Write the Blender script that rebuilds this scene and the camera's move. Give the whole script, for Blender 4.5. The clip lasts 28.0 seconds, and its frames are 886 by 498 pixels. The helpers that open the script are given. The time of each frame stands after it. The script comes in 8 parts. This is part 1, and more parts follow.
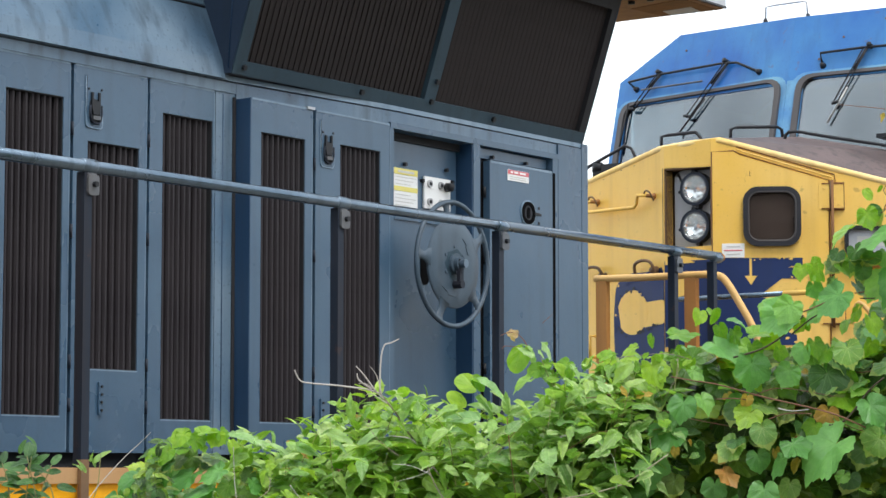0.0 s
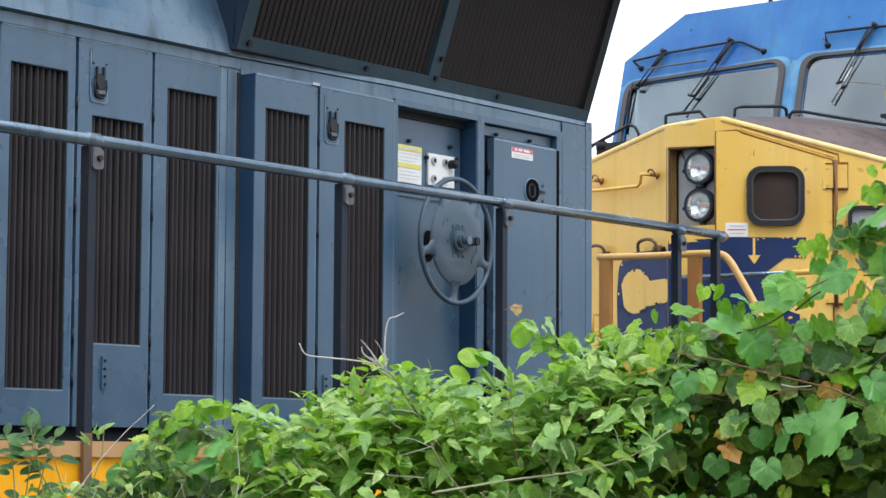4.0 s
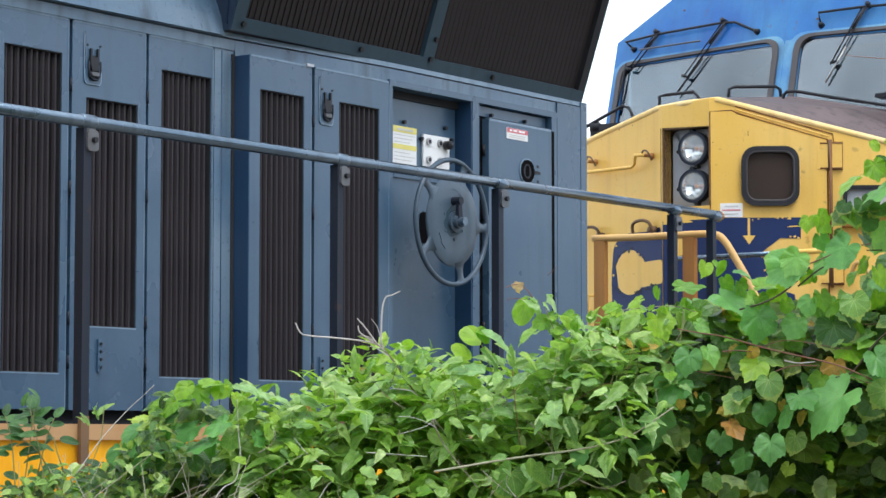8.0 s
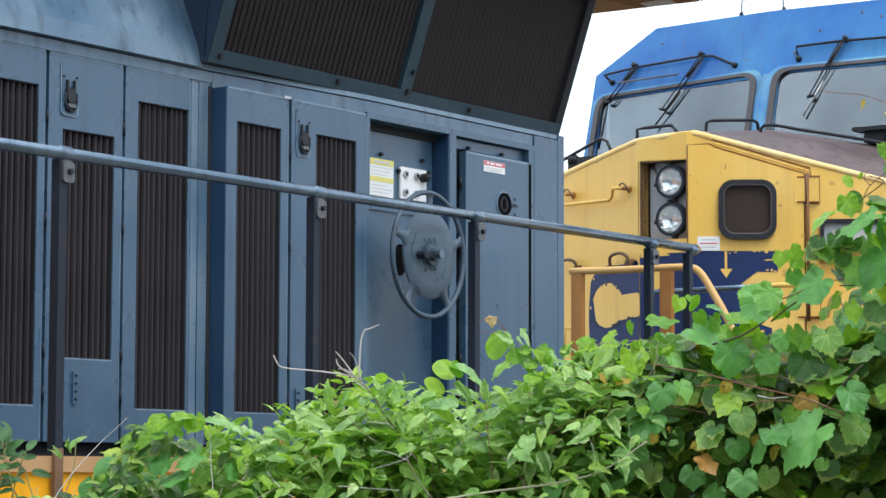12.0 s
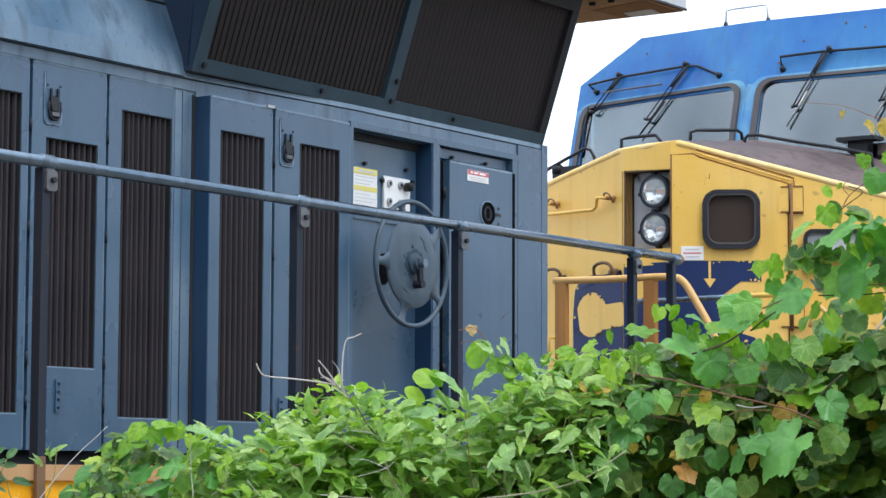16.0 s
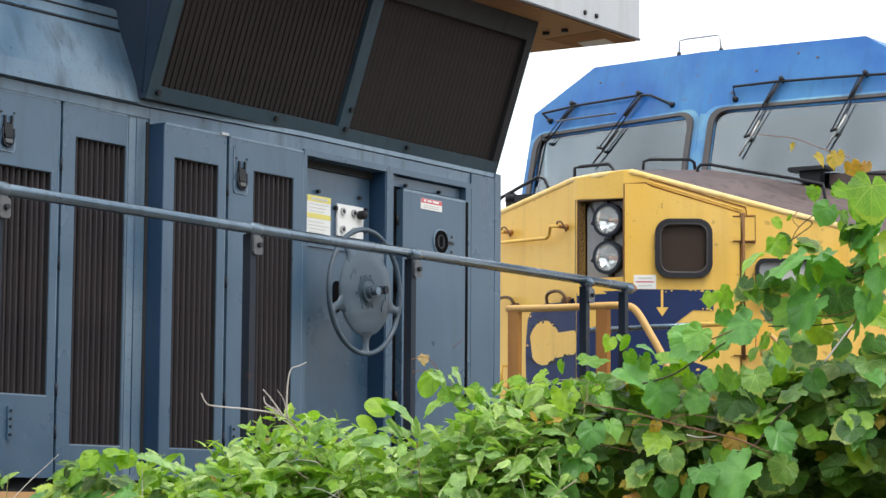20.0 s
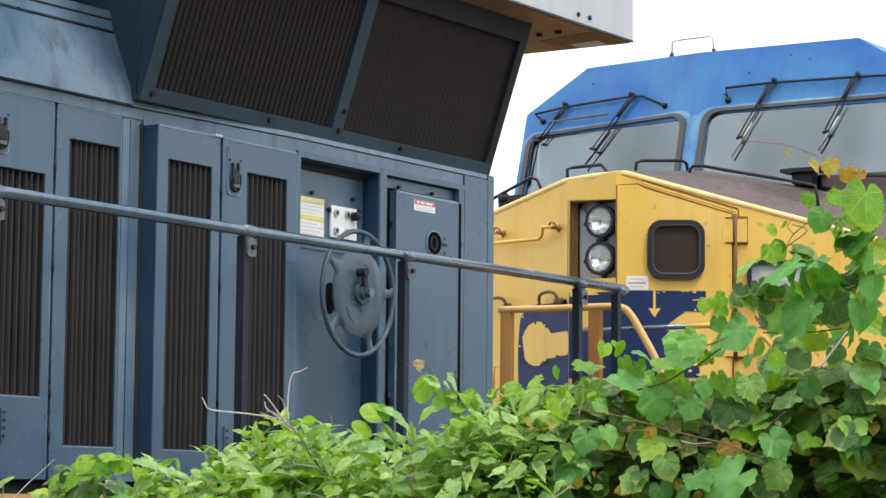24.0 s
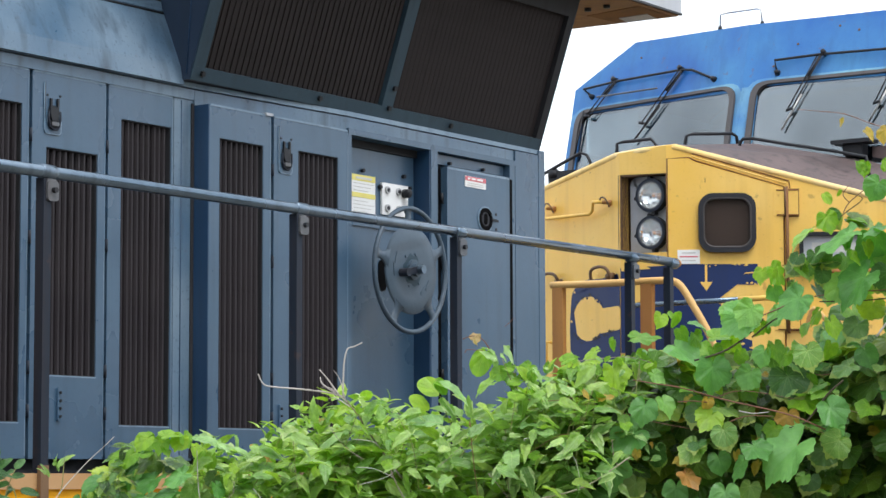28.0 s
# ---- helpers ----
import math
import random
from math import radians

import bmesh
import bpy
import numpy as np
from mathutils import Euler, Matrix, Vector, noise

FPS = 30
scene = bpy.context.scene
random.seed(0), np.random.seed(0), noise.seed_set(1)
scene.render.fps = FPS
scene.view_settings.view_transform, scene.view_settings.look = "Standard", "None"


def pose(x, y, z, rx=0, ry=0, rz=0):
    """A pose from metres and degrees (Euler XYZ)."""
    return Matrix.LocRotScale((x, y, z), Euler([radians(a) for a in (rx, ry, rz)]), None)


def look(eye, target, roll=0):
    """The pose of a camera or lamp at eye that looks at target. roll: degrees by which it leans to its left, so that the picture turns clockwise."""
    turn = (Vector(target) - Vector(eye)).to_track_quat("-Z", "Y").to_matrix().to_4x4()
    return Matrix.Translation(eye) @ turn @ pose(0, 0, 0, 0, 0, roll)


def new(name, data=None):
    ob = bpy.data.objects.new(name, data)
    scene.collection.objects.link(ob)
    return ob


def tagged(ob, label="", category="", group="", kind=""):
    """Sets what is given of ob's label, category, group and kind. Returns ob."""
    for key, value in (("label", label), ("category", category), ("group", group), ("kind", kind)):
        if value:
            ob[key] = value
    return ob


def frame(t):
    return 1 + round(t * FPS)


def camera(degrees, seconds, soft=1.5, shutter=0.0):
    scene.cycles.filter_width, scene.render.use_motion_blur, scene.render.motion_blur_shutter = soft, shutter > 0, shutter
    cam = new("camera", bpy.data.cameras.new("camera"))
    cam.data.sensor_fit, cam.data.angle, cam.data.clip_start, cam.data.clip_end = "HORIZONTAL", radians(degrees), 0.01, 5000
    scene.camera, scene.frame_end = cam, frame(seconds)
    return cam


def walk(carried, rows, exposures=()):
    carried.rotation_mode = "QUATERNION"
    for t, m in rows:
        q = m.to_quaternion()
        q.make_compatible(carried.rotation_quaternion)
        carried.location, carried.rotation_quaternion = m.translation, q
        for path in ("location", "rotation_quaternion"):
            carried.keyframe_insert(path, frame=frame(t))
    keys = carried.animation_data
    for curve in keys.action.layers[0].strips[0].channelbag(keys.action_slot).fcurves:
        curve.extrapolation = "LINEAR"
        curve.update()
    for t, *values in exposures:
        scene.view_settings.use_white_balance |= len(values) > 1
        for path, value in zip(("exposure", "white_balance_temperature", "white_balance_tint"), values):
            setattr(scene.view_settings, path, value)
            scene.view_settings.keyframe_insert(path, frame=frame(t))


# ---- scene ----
cam = camera(20.08, 28.0, soft=1.5)
PATH = [
    (0, (0.0001, -6.2999, 1.7499), (8.1584, -0.5874, 2.6494), -0.00),
    (0.5, (0.0012, -6.2966, 1.7496), (8.1823, -0.6171, 2.6513), 0.07),
    (1, (0.0011, -6.2946, 1.7474), (8.1683, -0.6011, 2.6861), 0.04),
    (1.5, (-0.0058, -6.2991, 1.7465), (8.1698, -0.6167, 2.6793), 0.06),
    (2, (-0.0089, -6.2974, 1.7445), (8.1617, -0.6042, 2.6548), 0.15),
    (2.5, (-0.0088, -6.2983, 1.7430), (8.1439, -0.5737, 2.6158), 0.20),
    (3, (-0.0056, -6.3030, 1.7441), (8.1588, -0.5926, 2.6013), 0.05),
    (3.5, (-0.0036, -6.2994, 1.7397), (8.1675, -0.5956, 2.5762), 0.30),
    (5.5, (-0.0080, -6.3007, 1.7369), (8.1160, -0.5215, 2.5120), 0.19),
    (6, (-0.0078, -6.2974, 1.7310), (8.1248, -0.5325, 2.5224), 0.05),
    (6.5, (-0.0034, -6.2922, 1.7310), (8.1517, -0.5596, 2.5263), 0.06),
    (7, (-0.0057, -6.2853, 1.7292), (8.1309, -0.5233, 2.5007), 0.13),
    (7.5, (0.0002, -6.2788, 1.7298), (8.1588, -0.5437, 2.4684), 0.06),
    (8, (0.0105, -6.2624, 1.7247), (8.1935, -0.5647, 2.4825), -0.00),
    (8.5, (0.0123, -6.2633, 1.7256), (8.2065, -0.5795, 2.4673), -0.10),
    (9, (0.0036, -6.2765, 1.7244), (8.1824, -0.5704, 2.4643), -0.20),
    (9.5, (0.0168, -6.2762, 1.7269), (8.2428, -0.6515, 2.5610), -0.15),
    (10, (0.0137, -6.2790, 1.7248), (8.2399, -0.6556, 2.5652), -0.04),
    (10.5, (0.0144, -6.2775, 1.7273), (8.2515, -0.6734, 2.5896), 0.06),
    (11, (0.0162, -6.2743, 1.7263), (8.2801, -0.7134, 2.6123), 0.20),
    (11.5, (0.0172, -6.2720, 1.7302), (8.2442, -0.6586, 2.6283), 0.19),
    (13.5, (0.0130, -6.2878, 1.7293), (8.2366, -0.6630, 2.5858), 0.13),
    (14, (0.0184, -6.2905, 1.7324), (8.2618, -0.7025, 2.6382), -0.08),
    (14.5, (0.0177, -6.2956, 1.7310), (8.2593, -0.7019, 2.6172), 0.08),
    (15, (0.0127, -6.2994, 1.7260), (8.2756, -0.7354, 2.6011), 0.27),
    (15.5, (0.0230, -6.2909, 1.7295), (8.2509, -0.6770, 2.6154), 0.35),
    (16, (0.0132, -6.2921, 1.7289), (8.2616, -0.7137, 2.6485), 0.25),
    (16.5, (0.0024, -6.2943, 1.7304), (8.2808, -0.7631, 2.6648), 0.45),
    (17, (0.0041, -6.2899, 1.7314), (8.2947, -0.7862, 2.7185), 0.54),
    (17.5, (0.0078, -6.2925, 1.7326), (8.2837, -0.7697, 2.7362), 0.59),
    (18, (0.0059, -6.3009, 1.7323), (8.3004, -0.8064, 2.7379), 0.31),
    (18.5, (-0.0062, -6.3090, 1.7347), (8.3242, -0.8755, 2.7744), 0.45),
    (19, (-0.0012, -6.3048, 1.7382), (8.3312, -0.8827, 2.8213), 0.46),
    (19.5, (-0.0012, -6.3148, 1.7339), (8.3543, -0.9192, 2.7696), 0.38),
    (20, (-0.0046, -6.3081, 1.7330), (8.3365, -0.8885, 2.7597), 0.41),
    (20.5, (0.0003, -6.3000, 1.7355), (8.3240, -0.8554, 2.7715), 0.04),
    (22.5, (-0.0190, -6.3127, 1.7483), (8.3130, -0.8731, 2.7422), 0.28),
    (23, (-0.0173, -6.3083, 1.7510), (8.3134, -0.8712, 2.7696), 0.39),
    (23.5, (-0.0225, -6.3060, 1.7504), (8.3124, -0.8845, 2.8166), 0.28),
    (24, (-0.0204, -6.3060, 1.7505), (8.3413, -0.9163, 2.7674), 0.52),
    (24.5, (-0.0171, -6.3016, 1.7478), (8.3379, -0.9015, 2.7638), 0.49),
    (25, (-0.0227, -6.3087, 1.7479), (8.3298, -0.9070, 2.7757), 0.35),
    (25.5, (-0.0203, -6.3133, 1.7484), (8.3405, -0.9247, 2.7779), 0.24),
    (26, (-0.0192, -6.3135, 1.7452), (8.3472, -0.9228, 2.7169), 0.31),
    (26.5, (-0.0373, -6.3138, 1.7511), (8.3040, -0.8902, 2.7546), 0.49),
    (27, (-0.0113, -6.2889, 1.7409), (8.2527, -0.7437, 2.7190), -0.16),
    (27.5, (-0.0367, -6.3080, 1.7412), (8.2199, -0.7377, 2.6360), 0.01),
    (28, (-0.0332, -6.2965, 1.7387), (8.2295, -0.7412, 2.6701), -0.16),
]
# exposure in stops and white balance: the clip's camera drifts cooler, then warmer
TINTS = [(0, 0.53, 6450, 10), (1, 0.53, 6250, 10), (3, 0.53, 6250, 10), (6, 0.53, 6100, 12), (8, 0.53, 6100, 11), (9, 0.54, 6250, 12), (10, 0.53, 6450, 12), (11, 0.53, 6050, 10), (14, 0.53, 6050, 9), (16, 0.53, 5980, 11),
         (17, 0.53, 6050, 11), (18, 0.53, 6520, 12), (20, 0.54, 6640, 10), (23, 0.53, 6600, 12), (24, 0.53, 6600, 9), (25, 0.53, 6620, 10), (27, 0.53, 6640, 10), (28, 0.53, 6350, 11)]
walk(cam, [(t, look(eye, target, roll)) for t, eye, target, roll in PATH], TINTS)

# ---- light: a bright, even overcast with a soft high sun ----
world = bpy.data.worlds.new("world")
scene.world = world
world.use_nodes = True
wn, wl = world.node_tree.nodes, world.node_tree.links
sky = wn.new("ShaderNodeTexSky")
sky.sky_type, sky.sun_disc = "NISHITA", False
sky.sun_elevation, sky.sun_rotation = radians(58), radians(200)
cloud = wn.new("ShaderNodeMix")
cloud.data_type = "RGBA"
cloud.inputs[0].default_value = 0.9
cloud.inputs[7].default_value = (9.35, 9.9, 10.35, 1)
wl.new(sky.outputs[0], cloud.inputs[6])
wl.new(cloud.outputs[2], wn["Background"].inputs["Color"])
wn["Background"].inputs["Strength"].default_value = 0.122
sun = new("sun", bpy.data.lights.new("sun", "SUN"))
sun.data.energy, sun.data.angle, sun.data.color = 1.5, radians(25), (1.0, 0.97, 0.92)
sun.matrix_basis = look((5.2, -6.5, 14), (7.5, 0, 1.5))


# ---- materials ----
def shader(name, rough=0.5, metal=0.0):
    m = bpy.data.materials.new(name)
    m.use_nodes = True
    b = m.node_tree.nodes["Principled BSDF"]
    b.inputs["Roughness"].default_value, b.inputs["Metallic"].default_value = rough, metal
    return m, m.node_tree.nodes, m.node_tree.links, b


def ramp(nodes, stops):
    r = nodes.new("ShaderNodeValToRGB")
    r.color_ramp.elements[0].position, r.color_ramp.elements[0].color = stops[0][0], (*stops[0][1], 1)
    r.color_ramp.elements[1].position, r.color_ramp.elements[1].color = stops[-1][0], (*stops[-1][1], 1)
    for p, c in stops[1:-1]:
        r.color_ramp.elements.new(p).color = (*c, 1)
    return r


def noise_tex(nodes, links, coord, scale, detail=4, stretch=(1, 1, 1)):
    mp = nodes.new("ShaderNodeMapping")
    mp.inputs["Scale"].default_value = stretch
    links.new(coord, mp.inputs["Vector"])
    n = nodes.new("ShaderNodeTexNoise")
    n.inputs["Scale"].default_value, n.inputs["Detail"].default_value = scale, detail
    links.new(mp.outputs[0], n.inputs["Vector"])
    return n.outputs["Fac"]


def mixed(nodes, links, fac, a, b, mode="MIX"):
    x = nodes.new("ShaderNodeMix")
    x.data_type, x.blend_type = "RGBA", mode
    for socket, v in ((0, fac), (6, a), (7, b)):
        if isinstance(v, (int, float)):
            x.inputs[socket].default_value = v
        elif isinstance(v, tuple):
            x.inputs[socket].default_value = (*v, 1)
        else:
            links.new(v, x.inputs[socket])
    return x.outputs[2]


def paint(name, base, faded, grime, rough=0.45, streak=0.5, rust=0.0, bump=0.06, metal=0.0, spec=0.5, dent=0.0):
    """Weathered paint: broad fading, vertical dirt streaks, fine specks, rust spots."""
    m, n, l, b = shader(name, rough, metal)
    co = n.new("ShaderNodeTexCoord").outputs["Object"]
    broad = noise_tex(n, l, co, 2.2, 5)
    r1 = ramp(n, [(0.35, (0, 0, 0)), (0.68, (1, 1, 1))])
    l.new(broad, r1.inputs[0])
    col = mixed(n, l, r1.outputs[0], base, faded)
    runs = noise_tex(n, l, co, 9.0, 4, (1.6, 1.6, 0.12))
    r2 = ramp(n, [(0.5, (0, 0, 0)), (0.78, (streak,) * 3)])
    l.new(runs, r2.inputs[0])
    col = mixed(n, l, r2.outputs[0], col, grime)
    fine = noise_tex(n, l, co, 70.0, 3)
    r3 = ramp(n, [(0.6, (0, 0, 0)), (0.75, (0.5 * streak + 0.08,) * 3)])
    l.new(fine, r3.inputs[0])
    col = mixed(n, l, r3.outputs[0], col, grime)
    if rust:
        spots = noise_tex(n, l, co, 16.0, 6)
        r4 = ramp(n, [(0.66, (0, 0, 0)), (0.72, (rust,) * 3)])
        l.new(spots, r4.inputs[0])
        col = mixed(n, l, r4.outputs[0], col, (0.13, 0.055, 0.025))
    l.new(col, b.inputs["Base Color"])
    rr = ramp(n, [(0.3, (rough - 0.1,) * 3), (0.7, (rough + 0.15,) * 3)])
    l.new(broad, rr.inputs[0])
    l.new(rr.outputs[0], b.inputs["Roughness"])
    bp = n.new("ShaderNodeBump")
    bp.inputs["Strength"].default_value, bp.inputs["Distance"].default_value = bump, 0.004
    l.new(noise_tex(n, l, co, 45.0, 4), bp.inputs["Height"])
    if dent:
        # shallow waves in the sheet metal
        wave = n.new("ShaderNodeBump")
        wave.inputs["Strength"].default_value, wave.inputs["Distance"].default_value = dent, 0.02
        l.new(noise_tex(n, l, co, 3.5, 2), wave.inputs["Height"])
        l.new(wave.outputs[0], bp.inputs["Normal"])
    l.new(bp.outputs[0], b.inputs["Normal"])
    b.inputs["Specular IOR Level"].default_value = spec
    return m


GREY = paint("slate_paint", (0.047, 0.095, 0.158), (0.064, 0.120, 0.185), (0.033, 0.055, 0.081), 0.29, 0.32, 0.0, 0.07, 0.0, 0.52, 0.22)
CAST = paint("cast_wheel_paint", (0.050, 0.082, 0.118), (0.072, 0.106, 0.142), (0.026, 0.036, 0.046), 0.42, 0.5, 0.0, 0.10, 0.0, 0.45)
GREY_TOP = paint("faded_slate_paint", (0.062, 0.124, 0.200), (0.165, 0.235, 0.305), (0.028, 0.048, 0.074), 0.34, 0.85, 0.1, 0.08, 0.0, 0.5, 0.3)
# worn edges, with the highlights along them put into the pale colour
WORN_HIGHLIGHT = paint("worn_edge_paint", (0.145, 0.225, 0.315), (0.25, 0.34, 0.43), (0.05, 0.085, 0.12), 0.4, 0.6)
CLAMP = paint("clamp_metal", (0.075, 0.085, 0.10), (0.12, 0.125, 0.135), (0.07, 0.045, 0.035), 0.4, 0.5, 0.2)
CHEEK = paint("dark_navy_paint", (0.012, 0.027, 0.056), (0.020, 0.038, 0.072), (0.012, 0.02, 0.03), 0.45, 0.4)
FRAME = paint("teal_frame_paint", (0.026, 0.052, 0.074), (0.040, 0.072, 0.096), (0.016, 0.024, 0.030), 0.5, 0.5, 0.0, 0.06, 0.0, 0.25)
# dark copy of the frame paint with the roof overhang's shade in it
SHADED_FRAME = paint("sooted_frame_paint", (0.021, 0.022, 0.026), (0.030, 0.030, 0.033), (0.013, 0.012, 0.013), 0.6, 0.5, 0.0, 0.06, 0.0, 0.2)
RUSTLINE = paint("rusted_seam", (0.15, 0.060, 0.018), (0.26, 0.12, 0.035), (0.07, 0.03, 0.015), 0.7, 0.5)
# deeper blue, laid on the door and recess faces turned to -x
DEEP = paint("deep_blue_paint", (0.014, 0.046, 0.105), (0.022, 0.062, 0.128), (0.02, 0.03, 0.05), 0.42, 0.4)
RAIL = paint("rail_paint", (0.105, 0.155, 0.21), (0.18, 0.235, 0.295), (0.05, 0.065, 0.08), 0.24, 0.6, 0.12, 0.15, 0.72, 0.6)
POST = paint("post_paint", (0.015, 0.021, 0.034), (0.022, 0.030, 0.046), (0.034, 0.024, 0.022), 0.5, 0.6, 0.2, 0.06, 0.0, 0.2)
SLAT = paint("grille_slat", (0.025, 0.0208, 0.0245), (0.037, 0.031, 0.034), (0.012, 0.010, 0.011), 0.55, 0.9, 0.0, 0.15, 0.0, 0.25)
MESH = paint("radiator_slat", (0.028, 0.0235, 0.0238), (0.039, 0.0325, 0.0320), (0.016, 0.013, 0.013), 0.8, 0.6, 0.0, 0.1, 0.0, 0.15)
DARK = paint("dark_void", (0.016, 0.017, 0.020), (0.024, 0.024, 0.028), (0.008, 0.008, 0.008), 0.8, 0.3)
# near-black holding the shade of gaps and recesses; also black switch parts
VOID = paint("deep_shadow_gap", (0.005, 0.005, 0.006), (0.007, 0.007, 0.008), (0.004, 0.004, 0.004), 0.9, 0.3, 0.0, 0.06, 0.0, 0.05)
PLATE = paint("light_plate", (0.44, 0.46, 0.50), (0.52, 0.535, 0.57), (0.30, 0.29, 0.27), 0.45, 0.3)
SOFFIT = paint("tan_soffit", (0.22, 0.105, 0.05), (0.36, 0.19, 0.09), (0.07, 0.045, 0.035), 0.6, 0.4, 0.4)
LIP = paint("tan_deck_edge", (0.42, 0.215, 0.075), (0.50, 0.30, 0.14), (0.26, 0.14, 0.065), 0.55, 0.4)
SILL = paint("amber_sill", (0.84, 0.37, 0.004), (0.90, 0.43, 0.008), (0.45, 0.20, 0.01), 0.55, 0.3, 0.2, 0.06, 0.0, 0.2)
YELLOW = paint("yellow_paint", (0.84, 0.505, 0.078), (0.87, 0.57, 0.150), (0.50, 0.27, 0.06), 0.40, 0.3, 0.35, 0.06, 0.0, 0.5, 0.15)
BRIM = paint("faded_brim_paint", (0.85, 0.55, 0.14), (0.88, 0.69, 0.38), (0.48, 0.27, 0.09), 0.5, 0.4, 0.5)
OIL = paint("rubbed_rubber", (0.055, 0.050, 0.052), (0.095, 0.085, 0.085), (0.035, 0.032, 0.033), 0.5, 0.4)
TAN = paint("tan_post_paint", (0.36, 0.145, 0.025), (0.44, 0.20, 0.045), (0.22, 0.09, 0.025), 0.5, 0.4, 0.3)
CREAM = paint("cream_rail_paint", (0.66, 0.375, 0.105), (0.71, 0.45, 0.17), (0.33, 0.17, 0.06), 0.5, 0.4, 0.3)
BLUE = paint("cab_blue_paint", (0.015, 0.120, 0.400), (0.055, 0.225, 0.475), (0.02, 0.07, 0.20), 0.42, 0.32, 0.35, 0.06, 0.0, 0.45, 0.15)
CYAN = paint("faded_cyan_paint", (0.030, 0.175, 0.46), (0.20, 0.42, 0.54), (0.04, 0.10, 0.20), 0.5, 0.6, 0.3)
NAVY = paint("navy_paint", (0.009, 0.025, 0.102), (0.015, 0.034, 0.122), (0.02, 0.028, 0.05), 0.5, 0.3, 0.0, 0.06, 0.0, 0.3)
BROWN = paint("brown_top_paint", (0.082, 0.059, 0.057), (0.14, 0.10, 0.097), (0.035, 0.028, 0.030), 0.6, 0.9)
RUBBER = paint("dark_rubber", (0.018, 0.019, 0.025), (0.034, 0.034, 0.041), (0.012, 0.012, 0.013), 0.5, 0.3, 0.0, 0.06, 0.0, 0.3)
BLACK = paint("black_metal", (0.012, 0.014, 0.018), (0.020, 0.022, 0.027), (0.030, 0.019, 0.015), 0.42, 0.3, 0.1, 0.06, 0.0, 0.3)
STEEL = paint("bare_steel", (0.42, 0.42, 0.43), (0.52, 0.52, 0.52), (0.18, 0.15, 0.12), 0.35, 0.3, 0.0, 0.06, 0.7)
WHITE = paint("white_notice", (0.84, 0.84, 0.83), (0.88, 0.88, 0.87), (0.62, 0.60, 0.55), 0.5, 0.2)
STRIPE = paint("yellow_stripe", (0.80, 0.70, 0.13), (0.82, 0.74, 0.26), (0.6, 0.45, 0.1), 0.5, 0.2)
RED = paint("red_stripe", (0.62, 0.10, 0.13), (0.68, 0.20, 0.22), (0.3, 0.05, 0.05), 0.5, 0.2)
INK = paint("grey_ink", (0.58, 0.57, 0.55), (0.64, 0.63, 0.59), (0.3, 0.3, 0.3), 0.6, 0.2)
GROUND = paint("gravel_ground", (0.16, 0.14, 0.115), (0.24, 0.21, 0.18), (0.07, 0.085, 0.035), 0.9, 0.6, 0.0, 0.8)
BALLAST = paint("ballast_stone", (0.22, 0.20, 0.18), (0.30, 0.28, 0.26), (0.10, 0.09, 0.08), 0.9, 0.6, 0.0, 1.0)
DARK_STEM = paint("shaded_stem", (0.05, 0.04, 0.02), (0.08, 0.06, 0.035), (0.03, 0.02, 0.012), 0.8, 0.3)
TWIG = paint("dead_twig", (0.46, 0.42, 0.395), (0.66, 0.62, 0.59), (0.20, 0.15, 0.12), 0.8, 0.4)
DEADTWIG = paint("twig_bark", (0.28, 0.21, 0.17), (0.40, 0.33, 0.28), (0.09, 0.06, 0.04), 0.8, 0.4)
STEM = paint("green_stem", (0.20, 0.22, 0.07), (0.30, 0.27, 0.11), (0.12, 0.10, 0.04), 0.7, 0.3)
STRAW = paint("dry_straw", (0.36, 0.33, 0.22), (0.52, 0.48, 0.36), (0.17, 0.17, 0.09), 0.8, 0.4)
REDSTEM = paint("red_stem", (0.17, 0.065, 0.04), (0.24, 0.11, 0.065), (0.08, 0.04, 0.025), 0.7, 0.3)
CABIN = paint("cab_interior", (0.10, 0.105, 0.11), (0.15, 0.155, 0.16), (0.05, 0.05, 0.05), 0.7, 0.3)


def glass(name, tint, gloss):
    """A tinted pane: part mirror, part clear."""
    m, n, l, b = shader(name, 0.04)
    gl = n.new("ShaderNodeBsdfGlossy")
    gl.inputs["Roughness"].default_value, gl.inputs["Color"].default_value = 0.06, (0.90, 0.96, 1.0, 1)
    tr = n.new("ShaderNodeBsdfTransparent")
    tr.inputs["Color"].default_value = (*tint, 1)
    mx = n.new("ShaderNodeMixShader")
    co = n.new("ShaderNodeTexCoord").outputs["Object"]
    haze = ramp(n, [(0.3, (gloss * 0.75,) * 3), (0.7, (gloss * 1.35,) * 3)])
    l.new(noise_tex(n, l, co, 2.0, 4, (1, 1, 0.5)), haze.inputs[0])
    l.new(haze.outputs[0], mx.inputs[0])
    l.new(tr.outputs[0], mx.inputs[1])
    l.new(gl.outputs[0], mx.inputs[2])
    l.new(mx.outputs[0], n["Material Output"].inputs["Surface"])
    return m


PANE = glass("windshield_glass", (0.34, 0.43, 0.47), 0.178)
LENS = glass("lamp_lens", (0.95, 0.96, 0.97), 0.08)
SMOKE = glass("smoked_glass", (0.86, 0.83, 0.81), 0.010)
HOLLOW = paint("brown_blind", (0.075, 0.062, 0.058), (0.10, 0.082, 0.075), (0.03, 0.026, 0.026), 0.8, 0.3)
